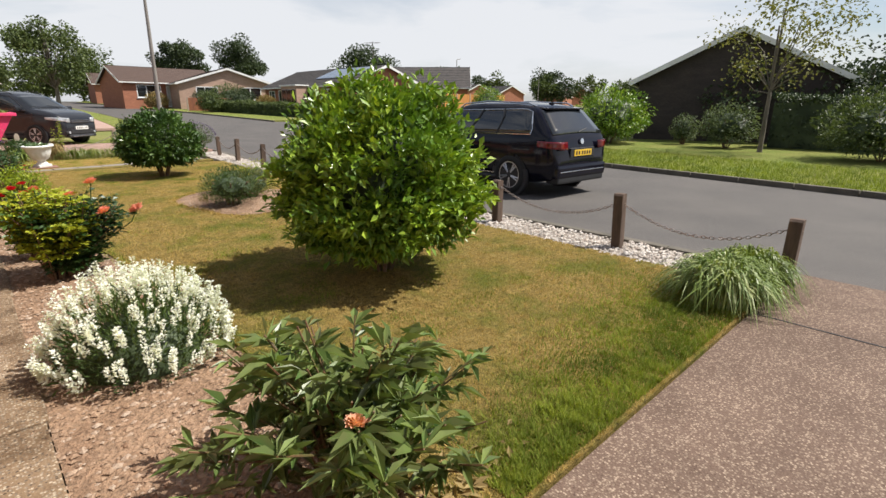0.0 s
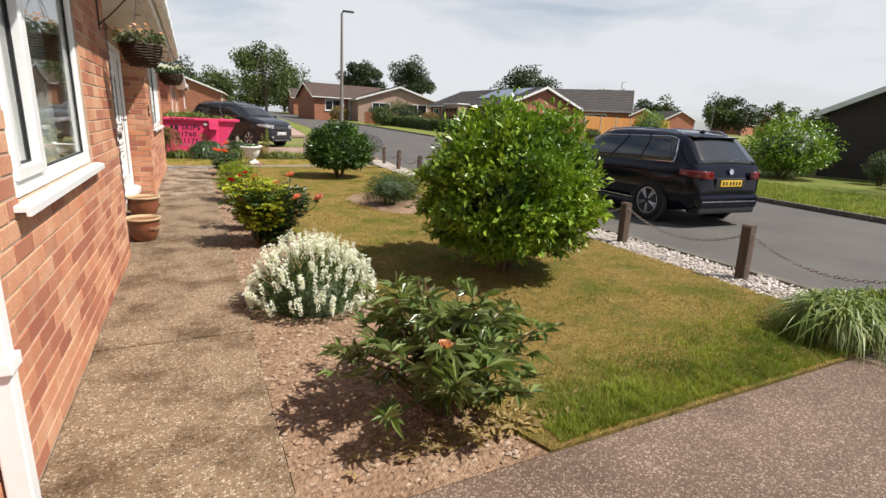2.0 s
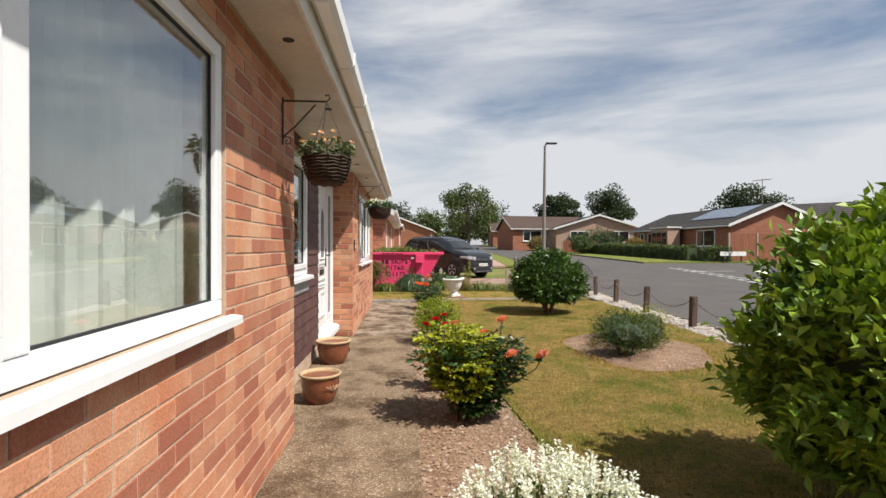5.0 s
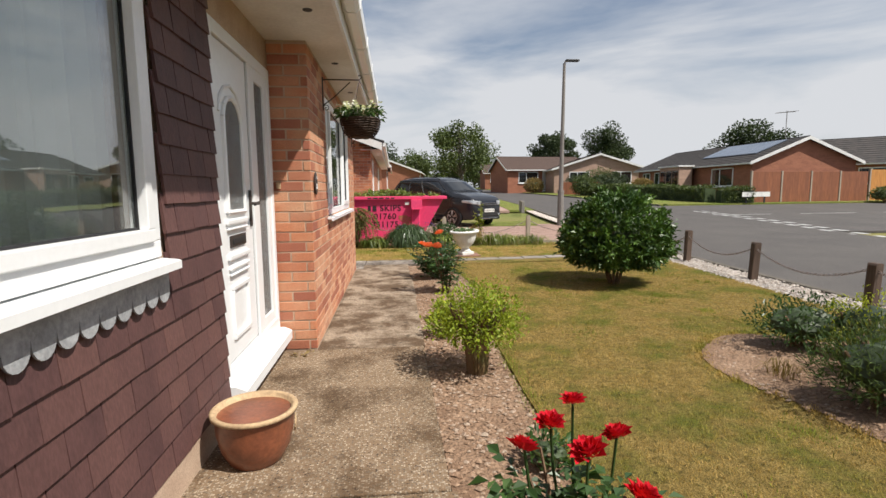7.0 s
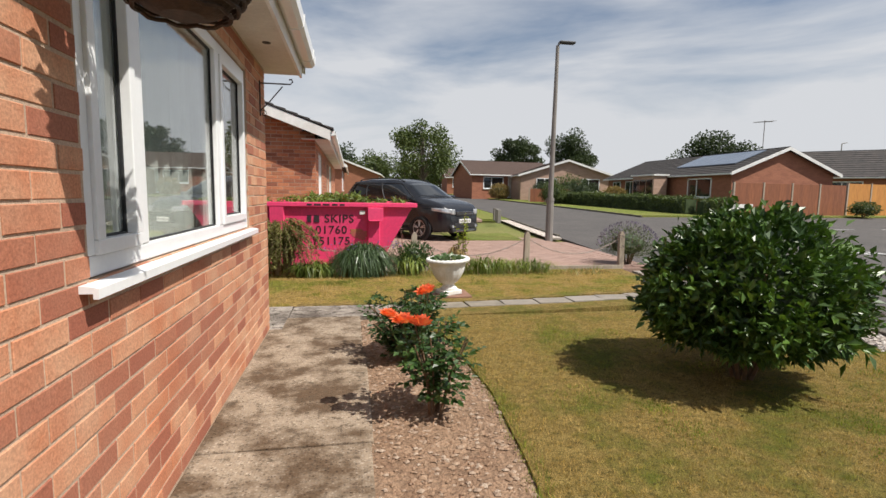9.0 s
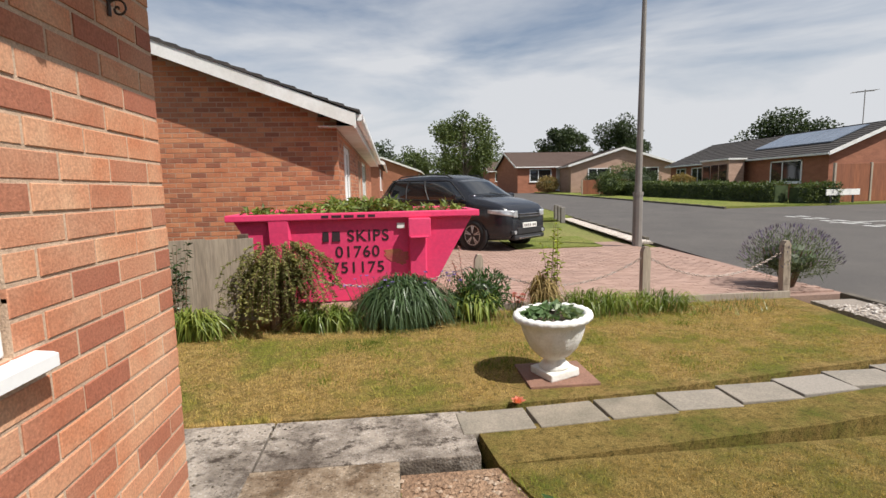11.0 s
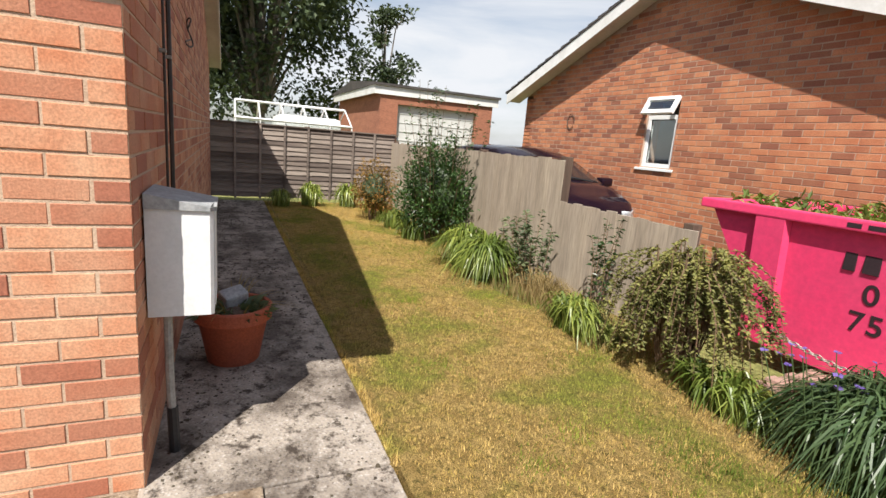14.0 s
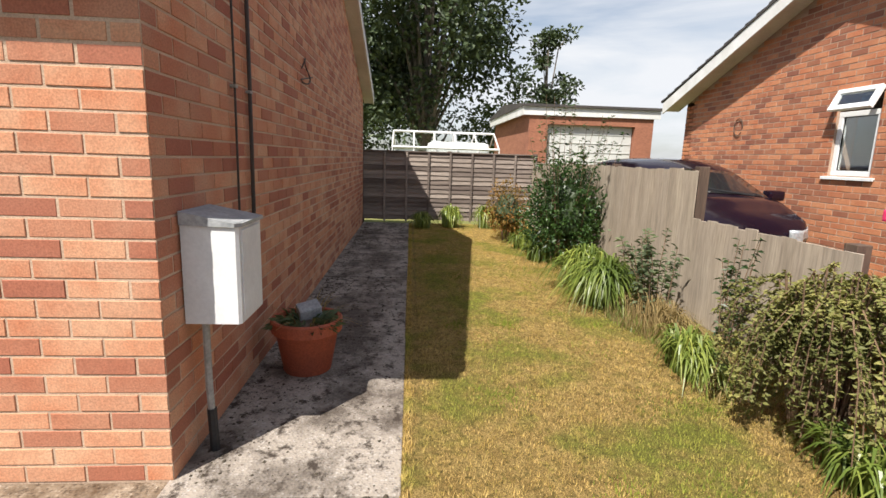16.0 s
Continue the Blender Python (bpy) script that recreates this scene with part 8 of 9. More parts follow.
bungalow("bungalow", G(13.6, 81, -4), 7.0, 7.0, 2.4, 3.7, BRICK_FAR, ROOF_BROWN, "small brick bungalow at the end of the road", windows=[(-1, 0.8, 0.9, 1.6, 1.2), (-1, 4.4, 0.9, 1.8, 1.2)], doors=[(-1, 2.9, 0.9, 2.0)])
bungalow("bungalow", G(39.5, 38, 135), 10.0, 7.5, 2.55, 4.5, BRICK_FAR, ROOF_TILE, "dark-roofed bungalow behind the orange fence", windows=[(1, 2, 0.9, 2.0, 1.2)])
bungalow("bungalow", G(74, 68, 80), 9.0, 7.0, 2.45, 4.0, BRICK_FAR, ROOF_TILE, "dark-roofed bungalow along the side road")
bungalow("bungalow", G(84, 68, 80), 9.0, 7.0, 2.45, 4.0, BRICK_FAR, ROOF_TILE, "dark-roofed bungalow along the side road")
bungalow("bungalow", G(118, 82, 20), 11.0, 7.0, 2.45, 4.4, BRICK_FAR, ROOF_BROWN, "brown-roofed house far along the side road", chimney=True)
bungalow("bungalow", G(140, 86, 60), 10.0, 7.0, 3.0, 5.0, BRICK_FAR, ROOF_BROWN, "red-roofed house far along the side road", chimney=True)
bungalow("bungalow", G(-4.6, 37.5, 90), 12.0, 8.0, 2.45, 3.95, BRICK_FAR, ROOF_TILE, "brick bungalow further along the near side", windows=[(-1, 2, 0.9, 2.0, 1.2)])
bungalow("bungalow", G(-1.0, 66, 84), 12.0, 8.0, 2.45, 3.95, BRICK_FAR, ROOF_BROWN, "brick bungalow at the bend of the road", windows=[(-1, 2, 0.9, 2.0, 1.2)])


def panel_fence(name, a, b, h, material, label, n):
    a, b = Vector(a), Vector(b)
    f = thing(name, pose(a.x, a.y, rise(a.x, a.y), 0, 0, math.degrees(math.atan2(b.y - a.y, b.x - a.x))), label, "fence")
    L = (b - a).length
    for i in range(n):
        part("panel", box((L * i / n + 0.05, -0.02, 0), (L * (i + 1) / n - 0.05, 0.02, h), 0.004), material, f)
        part("fence_post", box((L * i / n - 0.05, -0.05, 0), (L * i / n + 0.05, 0.05, h + 0.05), 0.006), GREY_WOOD, f)


panel_fence("brown_fence", (20.4, 31.3, 0), (28.4, 31.9, 0), 1.75, BROWN_WOOD, "dark red-brown panel fence beside the corner bungalow", 4)
panel_fence("orange_fence", (28.6, 32.0, 0), (40, 33.2, 0), 1.85, ORANGE_WOOD, "bright orange-stained panel fence along the side road", 6)
panel_fence("ranch_fence", (14.9, 48.0, 0), (19.0, 47.6, 0), 1.1, BROWN_WOOD, "low red-brown fence by the gabled bungalow", 3)
sg = thing("street_sign", G(20.2, 30.6, 5), "low white street name board", "sign")
part("board", box((-0.9, -0.02, 0.35), (0.9, 0.02, 0.62), 0.005), PLATE_W, sg)
for xx in (-0.6, 0.6):
    part("leg", box((xx - 0.04, 0.02, 0), (xx + 0.04, 0.06, 0.6)), PLASTIC, sg)
ta = thing("tv_aerial", G(25.4, 35.0, 0), "thin roof-top television aerial", "aerial")
part("mast", tube([(0, 0, 3.7), (0, 0, 5.7)], 0.025, 6), STEEL_POST, ta)
part("boom", tube([(-0.75, 0, 5.55), (0.75, 0.2, 5.68)], 0.02, 5), STEEL_POST, ta)
for k in range(8):
    part("element", tube([(-0.6 + k * 0.17, -0.25, 5.56 + k * 0.016), (-0.6 + k * 0.17, 0.28, 5.56 + k * 0.016)], 0.012, 4), STEEL_POST, ta)
for x, y, hh in ((62, 62, 7.5), (96, 70, 8.0)):
    pl = thing("far_pole", G(x, y, 0), "thin street pole in the distance", "pole", "far poles")
    part("shaft", tube([(0, 0, 0), (0, 0, hh)], 0.09, 6, 0.06), STEEL_POST, pl)
    part("arm", tube([(0, 0, hh), (0.8, 0, hh + 0.15)], 0.05, 5), STEEL_POST, pl)


# ---------------------------------------------------------------- neighbour's house
NB_Y = 18.15
nb_front = wall_mesh("wall_neighbour_front", (WALL_X, NB_Y, 0), Y, X, 12.0, 2.45, 0.28, [(0.95, 2.25, 1.0, 2.15), (4.6, 5.5, 0.05, 2.1), (6.2, 8.2, 1.0, 2.15)], MORTAR_NB, label="brick front wall of the neighbouring bungalow")
nb_gable = wall_mesh("wall_neighbour_gable", (-8.25, NB_Y, 0), X, DOWN, 7.51 - 0.28, 2.45, 0.28, [(3.43, 4.01, 1.24, 2.26)], MORTAR_NB, top=lambda u: 2.50 + (1.36 * (1 - abs(u - 3.755) / 3.755)), label="orange-red brick gable of the neighbouring bungalow")
wall_mesh("wall_neighbour_back", (-8.25, NB_Y, 0), Y, -X, 12.0, 2.45, 0.25, [], MORTAR_NB, label="plain rear wall of the neighbouring bungalow")
wall_mesh("wall_neighbour_end", (-8.25, NB_Y + 12, 0), X, Y, 7.51, 2.45, 0.25, [], MORTAR_NB, label="plain end wall of the neighbouring bungalow")
roof_slopes("neighbour_roof", NB_Y - 0.34, NB_Y + 12.2, -0.36, -8.62, -4.5, 2.50, 4.00, ROOF_TILE, "dark tiled roof of the neighbouring bungalow", 18)
bargeboard("neighbour_bargeboard", NB_Y - 0.325, -0.42, -8.56, -4.5, 2.48, 3.98, "white bargeboard on the neighbour's gable", 0.20)
bm = bmesh.new()
for a in (-0.45, -8.55):
    vs = [bm.verts.new(p) for p in ((a, NB_Y, 2.34), (a, NB_Y - 0.3, 2.34), (-4.5, NB_Y - 0.3, 3.84), (-4.5, NB_Y, 3.84))]
    bm.faces.new(vs)
so = tagged(part("neighbour_verge_soffit", bm, SOFFIT), "off-white board under the neighbour's verge", "soffit", kind="structure")
so.modifiers.new("thickness", "SOLIDIFY").thickness = 0.012
tagged(part("neighbour_soffit", box((-1.0, NB_Y - 0.2, 2.30), (-0.46, NB_Y + 12.2, 2.314)), SOFFIT), "white soffit of the neighbouring bungalow", "soffit", kind="structure")
tagged(part("neighbour_fascia", box((-0.46, NB_Y - 0.2, 2.28), (-0.438, NB_Y + 12.2, 2.47)), PAINT_WHITE), "white fascia of the neighbouring bungalow", "fascia", kind="structure")
gutter("neighbour_gutter", -0.438, NB_Y - 0.2, NB_Y + 12.2, 2.40, 1, 0.9)
window("window_4", Matrix.Translation((-4.82, NB_Y + 0.03, 1.24)) @ pose(0, 0, 0, 0, 0, 180) @ Matrix.Translation((-0.58, 0, 0)), 0.58, 0.76, [], "small white casement with an open top light", curtain=False)
ow = thing("open_top_light", Matrix.Translation((-4.82, NB_Y - 0.01, 2.25)) @ pose(0, 0, 0, -26, 0, 0), "open white top-hung window light", "window", kind="structure")
tf = bmesh.new()
for lo, hi in (((0, -0.025, -0.27), (0.58, 0.025, -0.21)), ((0, -0.025, -0.055), (0.58, 0.025, 0)), ((0, -0.025, -0.21), (0.055, 0.025, -0.055)), ((0.525, -0.025, -0.21), (0.58, 0.025, -0.055))):
    add_box(tf, lo, hi, 0.005)
part("sash", tf, UPVC, ow)
part("pane", box((0.05, -0.006, -0.215), (0.53, 0.0, -0.05)), PANE, ow).visible_shadow = False
window("window_5", Matrix.Translation((WALL_X - 0.03, NB_Y + 2.25, 1.0)) @ pose(0, 0, 0, 0, 0, -90), 1.30, 1.15, [0.65], "white plastic window of the neighbouring bungalow", sashes=(0, 1))
window("window_6", Matrix.Translation((WALL_X - 0.03, NB_Y + 8.2, 1.0)) @ pose(0, 0, 0, 0, 0, -90), 2.0, 1.15, [0.7, 1.3], "white plastic window of the neighbouring bungalow")
nd = thing("door_2", Matrix.Translation((WALL_X - 0.06, NB_Y + 5.5, 0.05)) @ pose(0, 0, 0, 0, 0, -90), "white front door of the neighbouring bungalow", "door", kind="structure")
part("door_leaf", box((0, -0.05, 0), (0.9, 0.0, 2.05), 0.006), UPVC, nd)
part("door_glass", box((0.25, -0.004, 1.1), (0.65, 0.006, 1.8), 0.003), OBSCURE, nd)
ch = thing("wall_hook", pose(0, 0, 0), "rusty wire loop on the neighbour's gable", "wire")
part("wire", tube([(-6.65 + 0.10 * math.cos(a), NB_Y - 0.02, 1.93 + 0.13 * math.sin(a)) for a in np.linspace(0, 5.6, 16)], 0.008, 5), OLD_WOOD, ch)


def garage():
    t = thing("brick_garage", pose(-12.3, 16.1, 0) @ Matrix.Diagonal((1, 1, 1.09, 1)), "low brick garage with a white up-and-over door", "garage")
    part("wall", box((-5.5, 0, -0.1), (-0.25, 3.4, 2.35)), BRICK_FAR, t)
    part("wall", box((-0.25, 0, -0.1), (0.0, 0.5, 2.35)), BRICK_FAR, t)
    part("wall", box((-0.25, 2.9, -0.1), (0.0, 3.4, 2.35)), BRICK_FAR, t)
    part("wall", box((-0.25, 0.5, 2.1), (0.0, 2.9, 2.35)), BRICK_FAR, t)
    d = part("garage_door", box((-0.2, 0.52, 0), (-0.14, 2.88, 2.1), 0.004), GARAGE_DOOR, t)
    for k in range(9):
        part("ridge", box((-0.14, 0.54, 0.12 + k * 0.22), (-0.125, 2.86, 0.14 + k * 0.22), 0.003), GARAGE_DOOR, d)
    part("fascia", box((0.02, -0.15, 2.30), (0.06, 3.55, 2.50)), PAINT_WHITE, t)
    part("fascia", box((-5.6, -0.19, 2.30), (0.06, -0.15, 2.50)), PAINT_WHITE, t)
    rf = prism([(-5.7, 2.50), (0.12, 2.50), (0.12, 2.56), (-2.8, 2.78), (-5.7, 2.56)], -0.22, 3.6, Matrix(((1, 0, 0, 0), (0, 0, 1, 0), (0, 1, 0, 0), (0, 0, 0, 1))))
    part("roof", rf, ROOF_TILE, t)


garage()


def greenhouse():
    t = thing("greenhouse", pose(-13.4, 12.5, 0), "small aluminium greenhouse with a white cover inside", "greenhouse")
    bars = bmesh.new()
    L, W = 2.7, 1.8
    for y in np.linspace(0, L, 6):
        for s in (0, W):
            add_tube(bars, [(s, y, 0), (s, y, 1.55)], 0.02, 4)
            add_tube(bars, [(s, y, 1.55), (W / 2, y, 1.98)], 0.02, 4)
    for s, z in ((0, 1.55), (W, 1.55), (W / 2, 1.98), (W, 0.05), (0, 0.05)):
        add_tube(bars, [(s, 0, z), (s, L, z)], 0.03, 4)
    part("frame", bars, PAINT_WHITE, t)
    g = box((W - 0.004, 0, 0.1), (W + 0.004, L, 1.55))
    part("pane", g, PANE, t)
    part("cover", box((0.3, 0.9, 0), (W - 0.2, L - 0.2, 1.72), 0.15), PAINT_WHITE, t, "white sheet cover")


greenhouse()


# ---------------------------------------------------------------- trees
def tree(name, x, y, h, r, material, label, n=2600, leaf=0.32, trunk=0.18, bare=0.3, clumps=34, seed=1.0, squash=1.0, z=None, group=""):
    """Tapered trunk, limbs to each clump, and an uneven crown of leaves with gaps."""
    t = thing(name, pose(x, y, (rise(x, y) if z is None else z) - 0.1), label, "tree", group)
    r0 = np.random.default_rng(int(seed * 1000))
    cz = h * (bare + (1 - bare) / 2)
    hz = h * (1 - bare) / 2
    bm = bmesh.new()
    add_tube(bm, [(0, 0, 0), (0.03 * h * r0.normal() * 0.3, 0.02 * h * r0.normal() * 0.3, h * bare), (0.1 * r0.normal(), 0.1 * r0.normal(), h * 0.75)], trunk, 9, trunk * 0.3)
    part("trunk", bm, BARK, t)
    C, R = [], []
    for i in range(clumps):
        d = r0.normal(size=3)
        d /= np.linalg.norm(d)
        q = 0.35 + 0.65 * r0.random() ** 0.5
        c = d * q * np.array((r, r * squash, hz)) * (0.80 + 0.25 * r0.random())
        C.append(c + np.array((0, 0, cz)))
        R.append(r * r0.uniform(0.24, 0.42))
    lb = bmesh.new()
    for c in C[::2]:
        add_tube(lb, [(0, 0, min(h * bare + 0.1, c[2] * 0.8)), tuple(c * np.array((0.5, 0.5, 1)) - np.array((0, 0, 0.12 * h * (1 - bare)))), tuple(c)], trunk * 0.28, 5, trunk * 0.06)
    part("branching", lb, BARK, t)
    k = r0.integers(0, clumps, n)
    d = unit(r0.normal(size=(n, 3)))
    P = np.array(C)[k] + d * (np.array(R)[k] * r0.random(n) ** 0.45)[:, None] * np.array((1, 1, 0.75))
    V, F = leaf_mesh(P, d + r0.normal(size=(n, 3)) * 0.8, leaf * r0.uniform(0.6, 1.3, n), leaf * 0.7, 0.2, 0.1)
    part("crown", mesh_of("crown", V, F), material, t)
    return t


tree("street_tree", 6.3, 52, 7.4, 2.8, L_TREE, "leafy rounded tree beside the road", 6200, 0.24, 0.2, 0.22, 40, 2.0)
tree("far_tree", 23.3, 76, 8.6, 3.2, L_TREE_DARK, "dark rounded tree behind the bungalows", 9000, 0.32, 0.25, 0.25, 44, 3.0, group="far trees")
tree("far_tree", 32.0, 78, 9.4, 3.4, L_TREE_DARK, "dark rounded tree behind the bungalows", 9000, 0.32, 0.25, 0.25, 44, 4.0, group="far trees")
tree("far_tree", 44, 62, 7.6, 4.2, L_TREE_DARK, "wide dark tree behind the corner bungalow", 9000, 0.34, 0.25, 0.25, 50, 5.0, group="far trees")
tree("far_tree", 16.5, 100, 8.0, 4.6, L_TREE, "broad green tree at the end of the road", 4200, 0.4, 0.25, 0.2, 44, 6.0, group="far trees")
tree("far_tree", 3.2, 78, 5.6, 3.2, L_TREE, "green tree at the far bend", 3000, 0.36, 0.25, 0.2, 36, 7.0, group="far trees")
tree("far_tree", -2.5, 84, 7.0, 3.6, L_TREE_DARK, "dark tree at the far bend", 3000, 0.4, 0.25, 0.2, 36, 8.0, group="far trees")
tree("far_tree", 9.2, 96, 5.0, 3.5, L_TREE_LIGHT, "pale green tree at the far bend", 2600, 0.4, 0.25, 0.15, 30, 9.0, group="far trees")
tree("far_tree", 58, 60, 6.5, 3.2, L_TREE, "green tree beyond the side road", 2400, 0.4, 0.25, 0.2, 30, 10.0, group="far trees")
tree("far_tree", 108, 76, 8.5, 4.2, L_TREE_DARK, "dark rounded tree far along the side road", 2400, 0.5, 0.3, 0.25, 30, 11.0, group="far trees")
for i in range(16):
    fx, fy = 60 + i * 7 + 3 * math.sin(i * 2.3), 96 - i * 3.5
    tree("far_tree", fx, fy, 5.5 + 2.0 * abs(math.sin(i * 1.7)), 3.6, (L_TREE, L_TREE_DARK, L_TREE_LIGHT)[i % 3], "tree in the distant belt beyond the houses", 1500, 0.6, 0.25, 0.12, 22, 20.0 + i, group="distant belt")
for i in range(10):
    fx, fy = -26 + i * 6.4, 118 + 4 * math.sin(i * 1.9)
    tree("far_tree", fx, fy, 5.5 + 2.0 * abs(math.sin(i * 1.3)), 3.9, (L_TREE_DARK, L_TREE, L_TREE_LIGHT)[i % 3], "tree in the distant belt beyond the houses", 1500, 0.6, 0.25, 0.12, 22, 50.0 + i, group="distant belt")
tree("poplar_tree", -22.5, 13.6, 14.5, 4.6, L_TREE_DARK, "tall dark tree behind the back gardens", 26000, 0.26, 0.4, 0.12, 80, 12.0)
tree("garden_tree", -27, 8.5, 8.5, 4.0, L_TREE_DARK, "dark garden tree behind the house", 4000, 0.32, 0.3, 0.1, 40, 13.0)
tree("garden_tree", -27, 19.2, 4.6, 3.4, L_TREE_LIGHT, "pale green garden tree beyond the garage", 2600, 0.26, 0.2, 0.08, 34, 14.0)
tree("garden_tree", -27.5, 20.5, 9.6, 1.6, L_TREE_DARK, "slim dark tree beyond the garage", 2200, 0.26, 0.2, 0.3, 26, 15.0)
tree("small_street_tree", 16.9, 4.4, 4.7, 1.75, L_OLIVE, "thin young tree with a sparse reddish crown on the far verge", 1500, 0.11, 0.075, 0.36, 30, 16.0, z=0.0)
tree("garden_tree", 27.5, -0.5, 4.6, 3.2, L_TREE, "dense green tree beside the dark bungalow", 5200, 0.22, 0.2, 0.05, 44, 17.0)
tree("garden_tree", 24.0, 3.2, 3.5, 2.6, L_TREE_DARK, "dark garden tree shading the dark bungalow", 5200, 0.18, 0.2, 0.05, 44, 18.0)
tree("garden_tree", 22.0, 6.2, 3.0, 2.0, L_TREE_DARK, "dark garden tree shading the dark bungalow", 4200, 0.16, 0.15, 0.05, 40, 19.0)
tree("garden_tree", 31, -4, 6.0, 2.6, L_TREE_DARK, "dark garden tree at the edge of the far gardens", 3200, 0.26, 0.2, 0.1, 40, 41.0)


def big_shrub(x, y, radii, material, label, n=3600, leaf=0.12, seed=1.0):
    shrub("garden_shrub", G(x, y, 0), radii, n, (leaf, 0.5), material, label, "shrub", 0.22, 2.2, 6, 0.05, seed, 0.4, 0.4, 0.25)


big_shrub(16.9, 9.2, (1.35, 1.3, 1.05), L_LAUREL, "bright green rounded shrub on the far front lawn", 4500, 0.12, 1.0)
big_shrub(17.9, 9.9, (0.9, 1.0, 0.75), L_OLIVE, "grey-green loose shrub on the far front lawn", 2600, 0.1, 2.0)
big_shrub(16.2, 1.6, (1.5, 1.4, 0.95), L_TREE, "large rounded green shrub on the far verge", 5200, 0.1, 3.0)
big_shrub(17.8, 5.6, (0.8, 0.9, 0.75), L_GREYGREEN, "loose grey-green shrub beside the young tree", 2200, 0.09, 4.0)
big_shrub(18.4, 7.2, (0.45, 0.45, 0.55), L_GREYGREEN, "small grey-green shrub on the far front lawn", 1200, 0.08, 5.0)
big_shrub(14.6, -0.9, (0.7, 0.7, 0.35), L_YELLOW, "low yellow-flowered plant on the far verge", 1600, 0.07, 5.5)
big_shrub(15.6, 44.5, (1.0, 1.0, 0.9), L_TREE, "rounded green shrub by the far verge", 2200, 0.16, 6.0)
big_shrub(18.8, 46.0, (1.3, 1.2, 1.05), L_TREE_DARK, "dark green shrub in a far front garden", 2600, 0.16, 7.0)
big_shrub(18.6, 40.6, (0.9, 0.9, 0.75), L_DRY, "pale feathery shrub in front of the corner bungalow", 2600, 0.16, 8.0)
big_shrub(19.2, 49.6, (1.7, 1.5, 1.3), L_TREE, "tall green shrub before the gabled bungalow", 3200, 0.17, 31.0)
big_shrub(17.4, 51.0, (1.2, 1.1, 0.95), L_TREE_DARK, "dark shrub before the gabled bungalow", 2400, 0.16, 32.0)
big_shrub(14.2, 54.5, (1.0, 1.0, 0.8), L_DRY, "pale feathery shrub in a far front garden", 1800, 0.18, 9.0)
big_shrub(28.2, 30.6, (0.7, 0.7, 0.45), L_TREE, "small clipped shrub beside the orange fence", 1600, 0.12, 9.5)
big_shrub(36.3, 32.3, (1.9, 1.2, 1.45), L_LAUREL, "rounded bright green shrub beside the orange fence", 3200, 0.16, 9.7)


def hedge(a, b, h, w, material, label, n):
    """A clipped hedge: leaves through a long box with a ragged skin."""
    a, b = Vector((*a, 0)), Vector((*b, 0))
    L = (b - a).length
    t = thing("hedge", pose(a.x, a.y, 0, 0, 0, math.degrees(math.atan2(b.y - a.y, b.x - a.x))), label, "hedge")
    u = rng.uniform(0, L, n)
    side = rng.random(n)
    y = np.where(side < 0.4, -w / 2, np.where(side < 0.5, w / 2, rng.uniform(-w / 2, w / 2, n))) + rng.normal(size=n) * 0.05
    z = np.where(side < 0.5, rng.uniform(0.02, h, n), h) + rng.normal(size=n) * 0.05 + 0.06 * np.sin(u * 1.3)
    ya = a.y + (b.y - a.y) * u / L
    z = z + np.array([rise(0, q) for q in ya])
    D = rng.normal(size=(n, 3)) + np.array((0, -0.4, 0.4))
    V, F = leaf_mesh(np.stack((u, y, z), axis=1), D, 0.13 * rng.uniform(0.6, 1.3, n), 0.075, 0.2)
    part("foliage", mesh_of("foliage", V, F), material, t)
    # Dark box added inside the hedge, coloured as the shade between its leaves.
    core = bmesh.new()
    m = 12
    rows = []
    for i in range(m + 1):
        q = L * i / m
        g = rise(0, a.y + (b.y - a.y) * i / m)
        rows.append([core.verts.new(p) for p in ((q, -w * 0.42, g), (q, w * 0.42, g), (q, w * 0.40, g + h * 0.93), (q, -w * 0.40, g + h * 0.93))])
    for r0, r1 in zip(rows, rows[1:]):
        for i in range(4):
            core.faces.new((r0[i], r0[(i + 1) % 4], r1[(i + 1) % 4], r1[i]))
    core.faces.new(rows[0][::-1])
    core.faces.new(rows[-1])
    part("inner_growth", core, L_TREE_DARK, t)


hedge((16.6, 47), (18.4, 32.0), 0.85, 0.9, L_TREE, "low clipped green hedge in front of the corner bungalow", 7000)
hedge((18.5, 31.4), (20.2, 31.0), 0.75, 0.9, L_TREE, "low clipped green hedge at the junction corner", 1200)
hedge((20.0, -1.0), (19.5, 4.8), 1.5, 1.2, L_TREE_DARK, "tall dark hedge across the road", 6000)
hedge((2.0, 34), (3.0, 50), 1.2, 1.0, L_TREE, "green hedge along the near-side gardens", 4000)

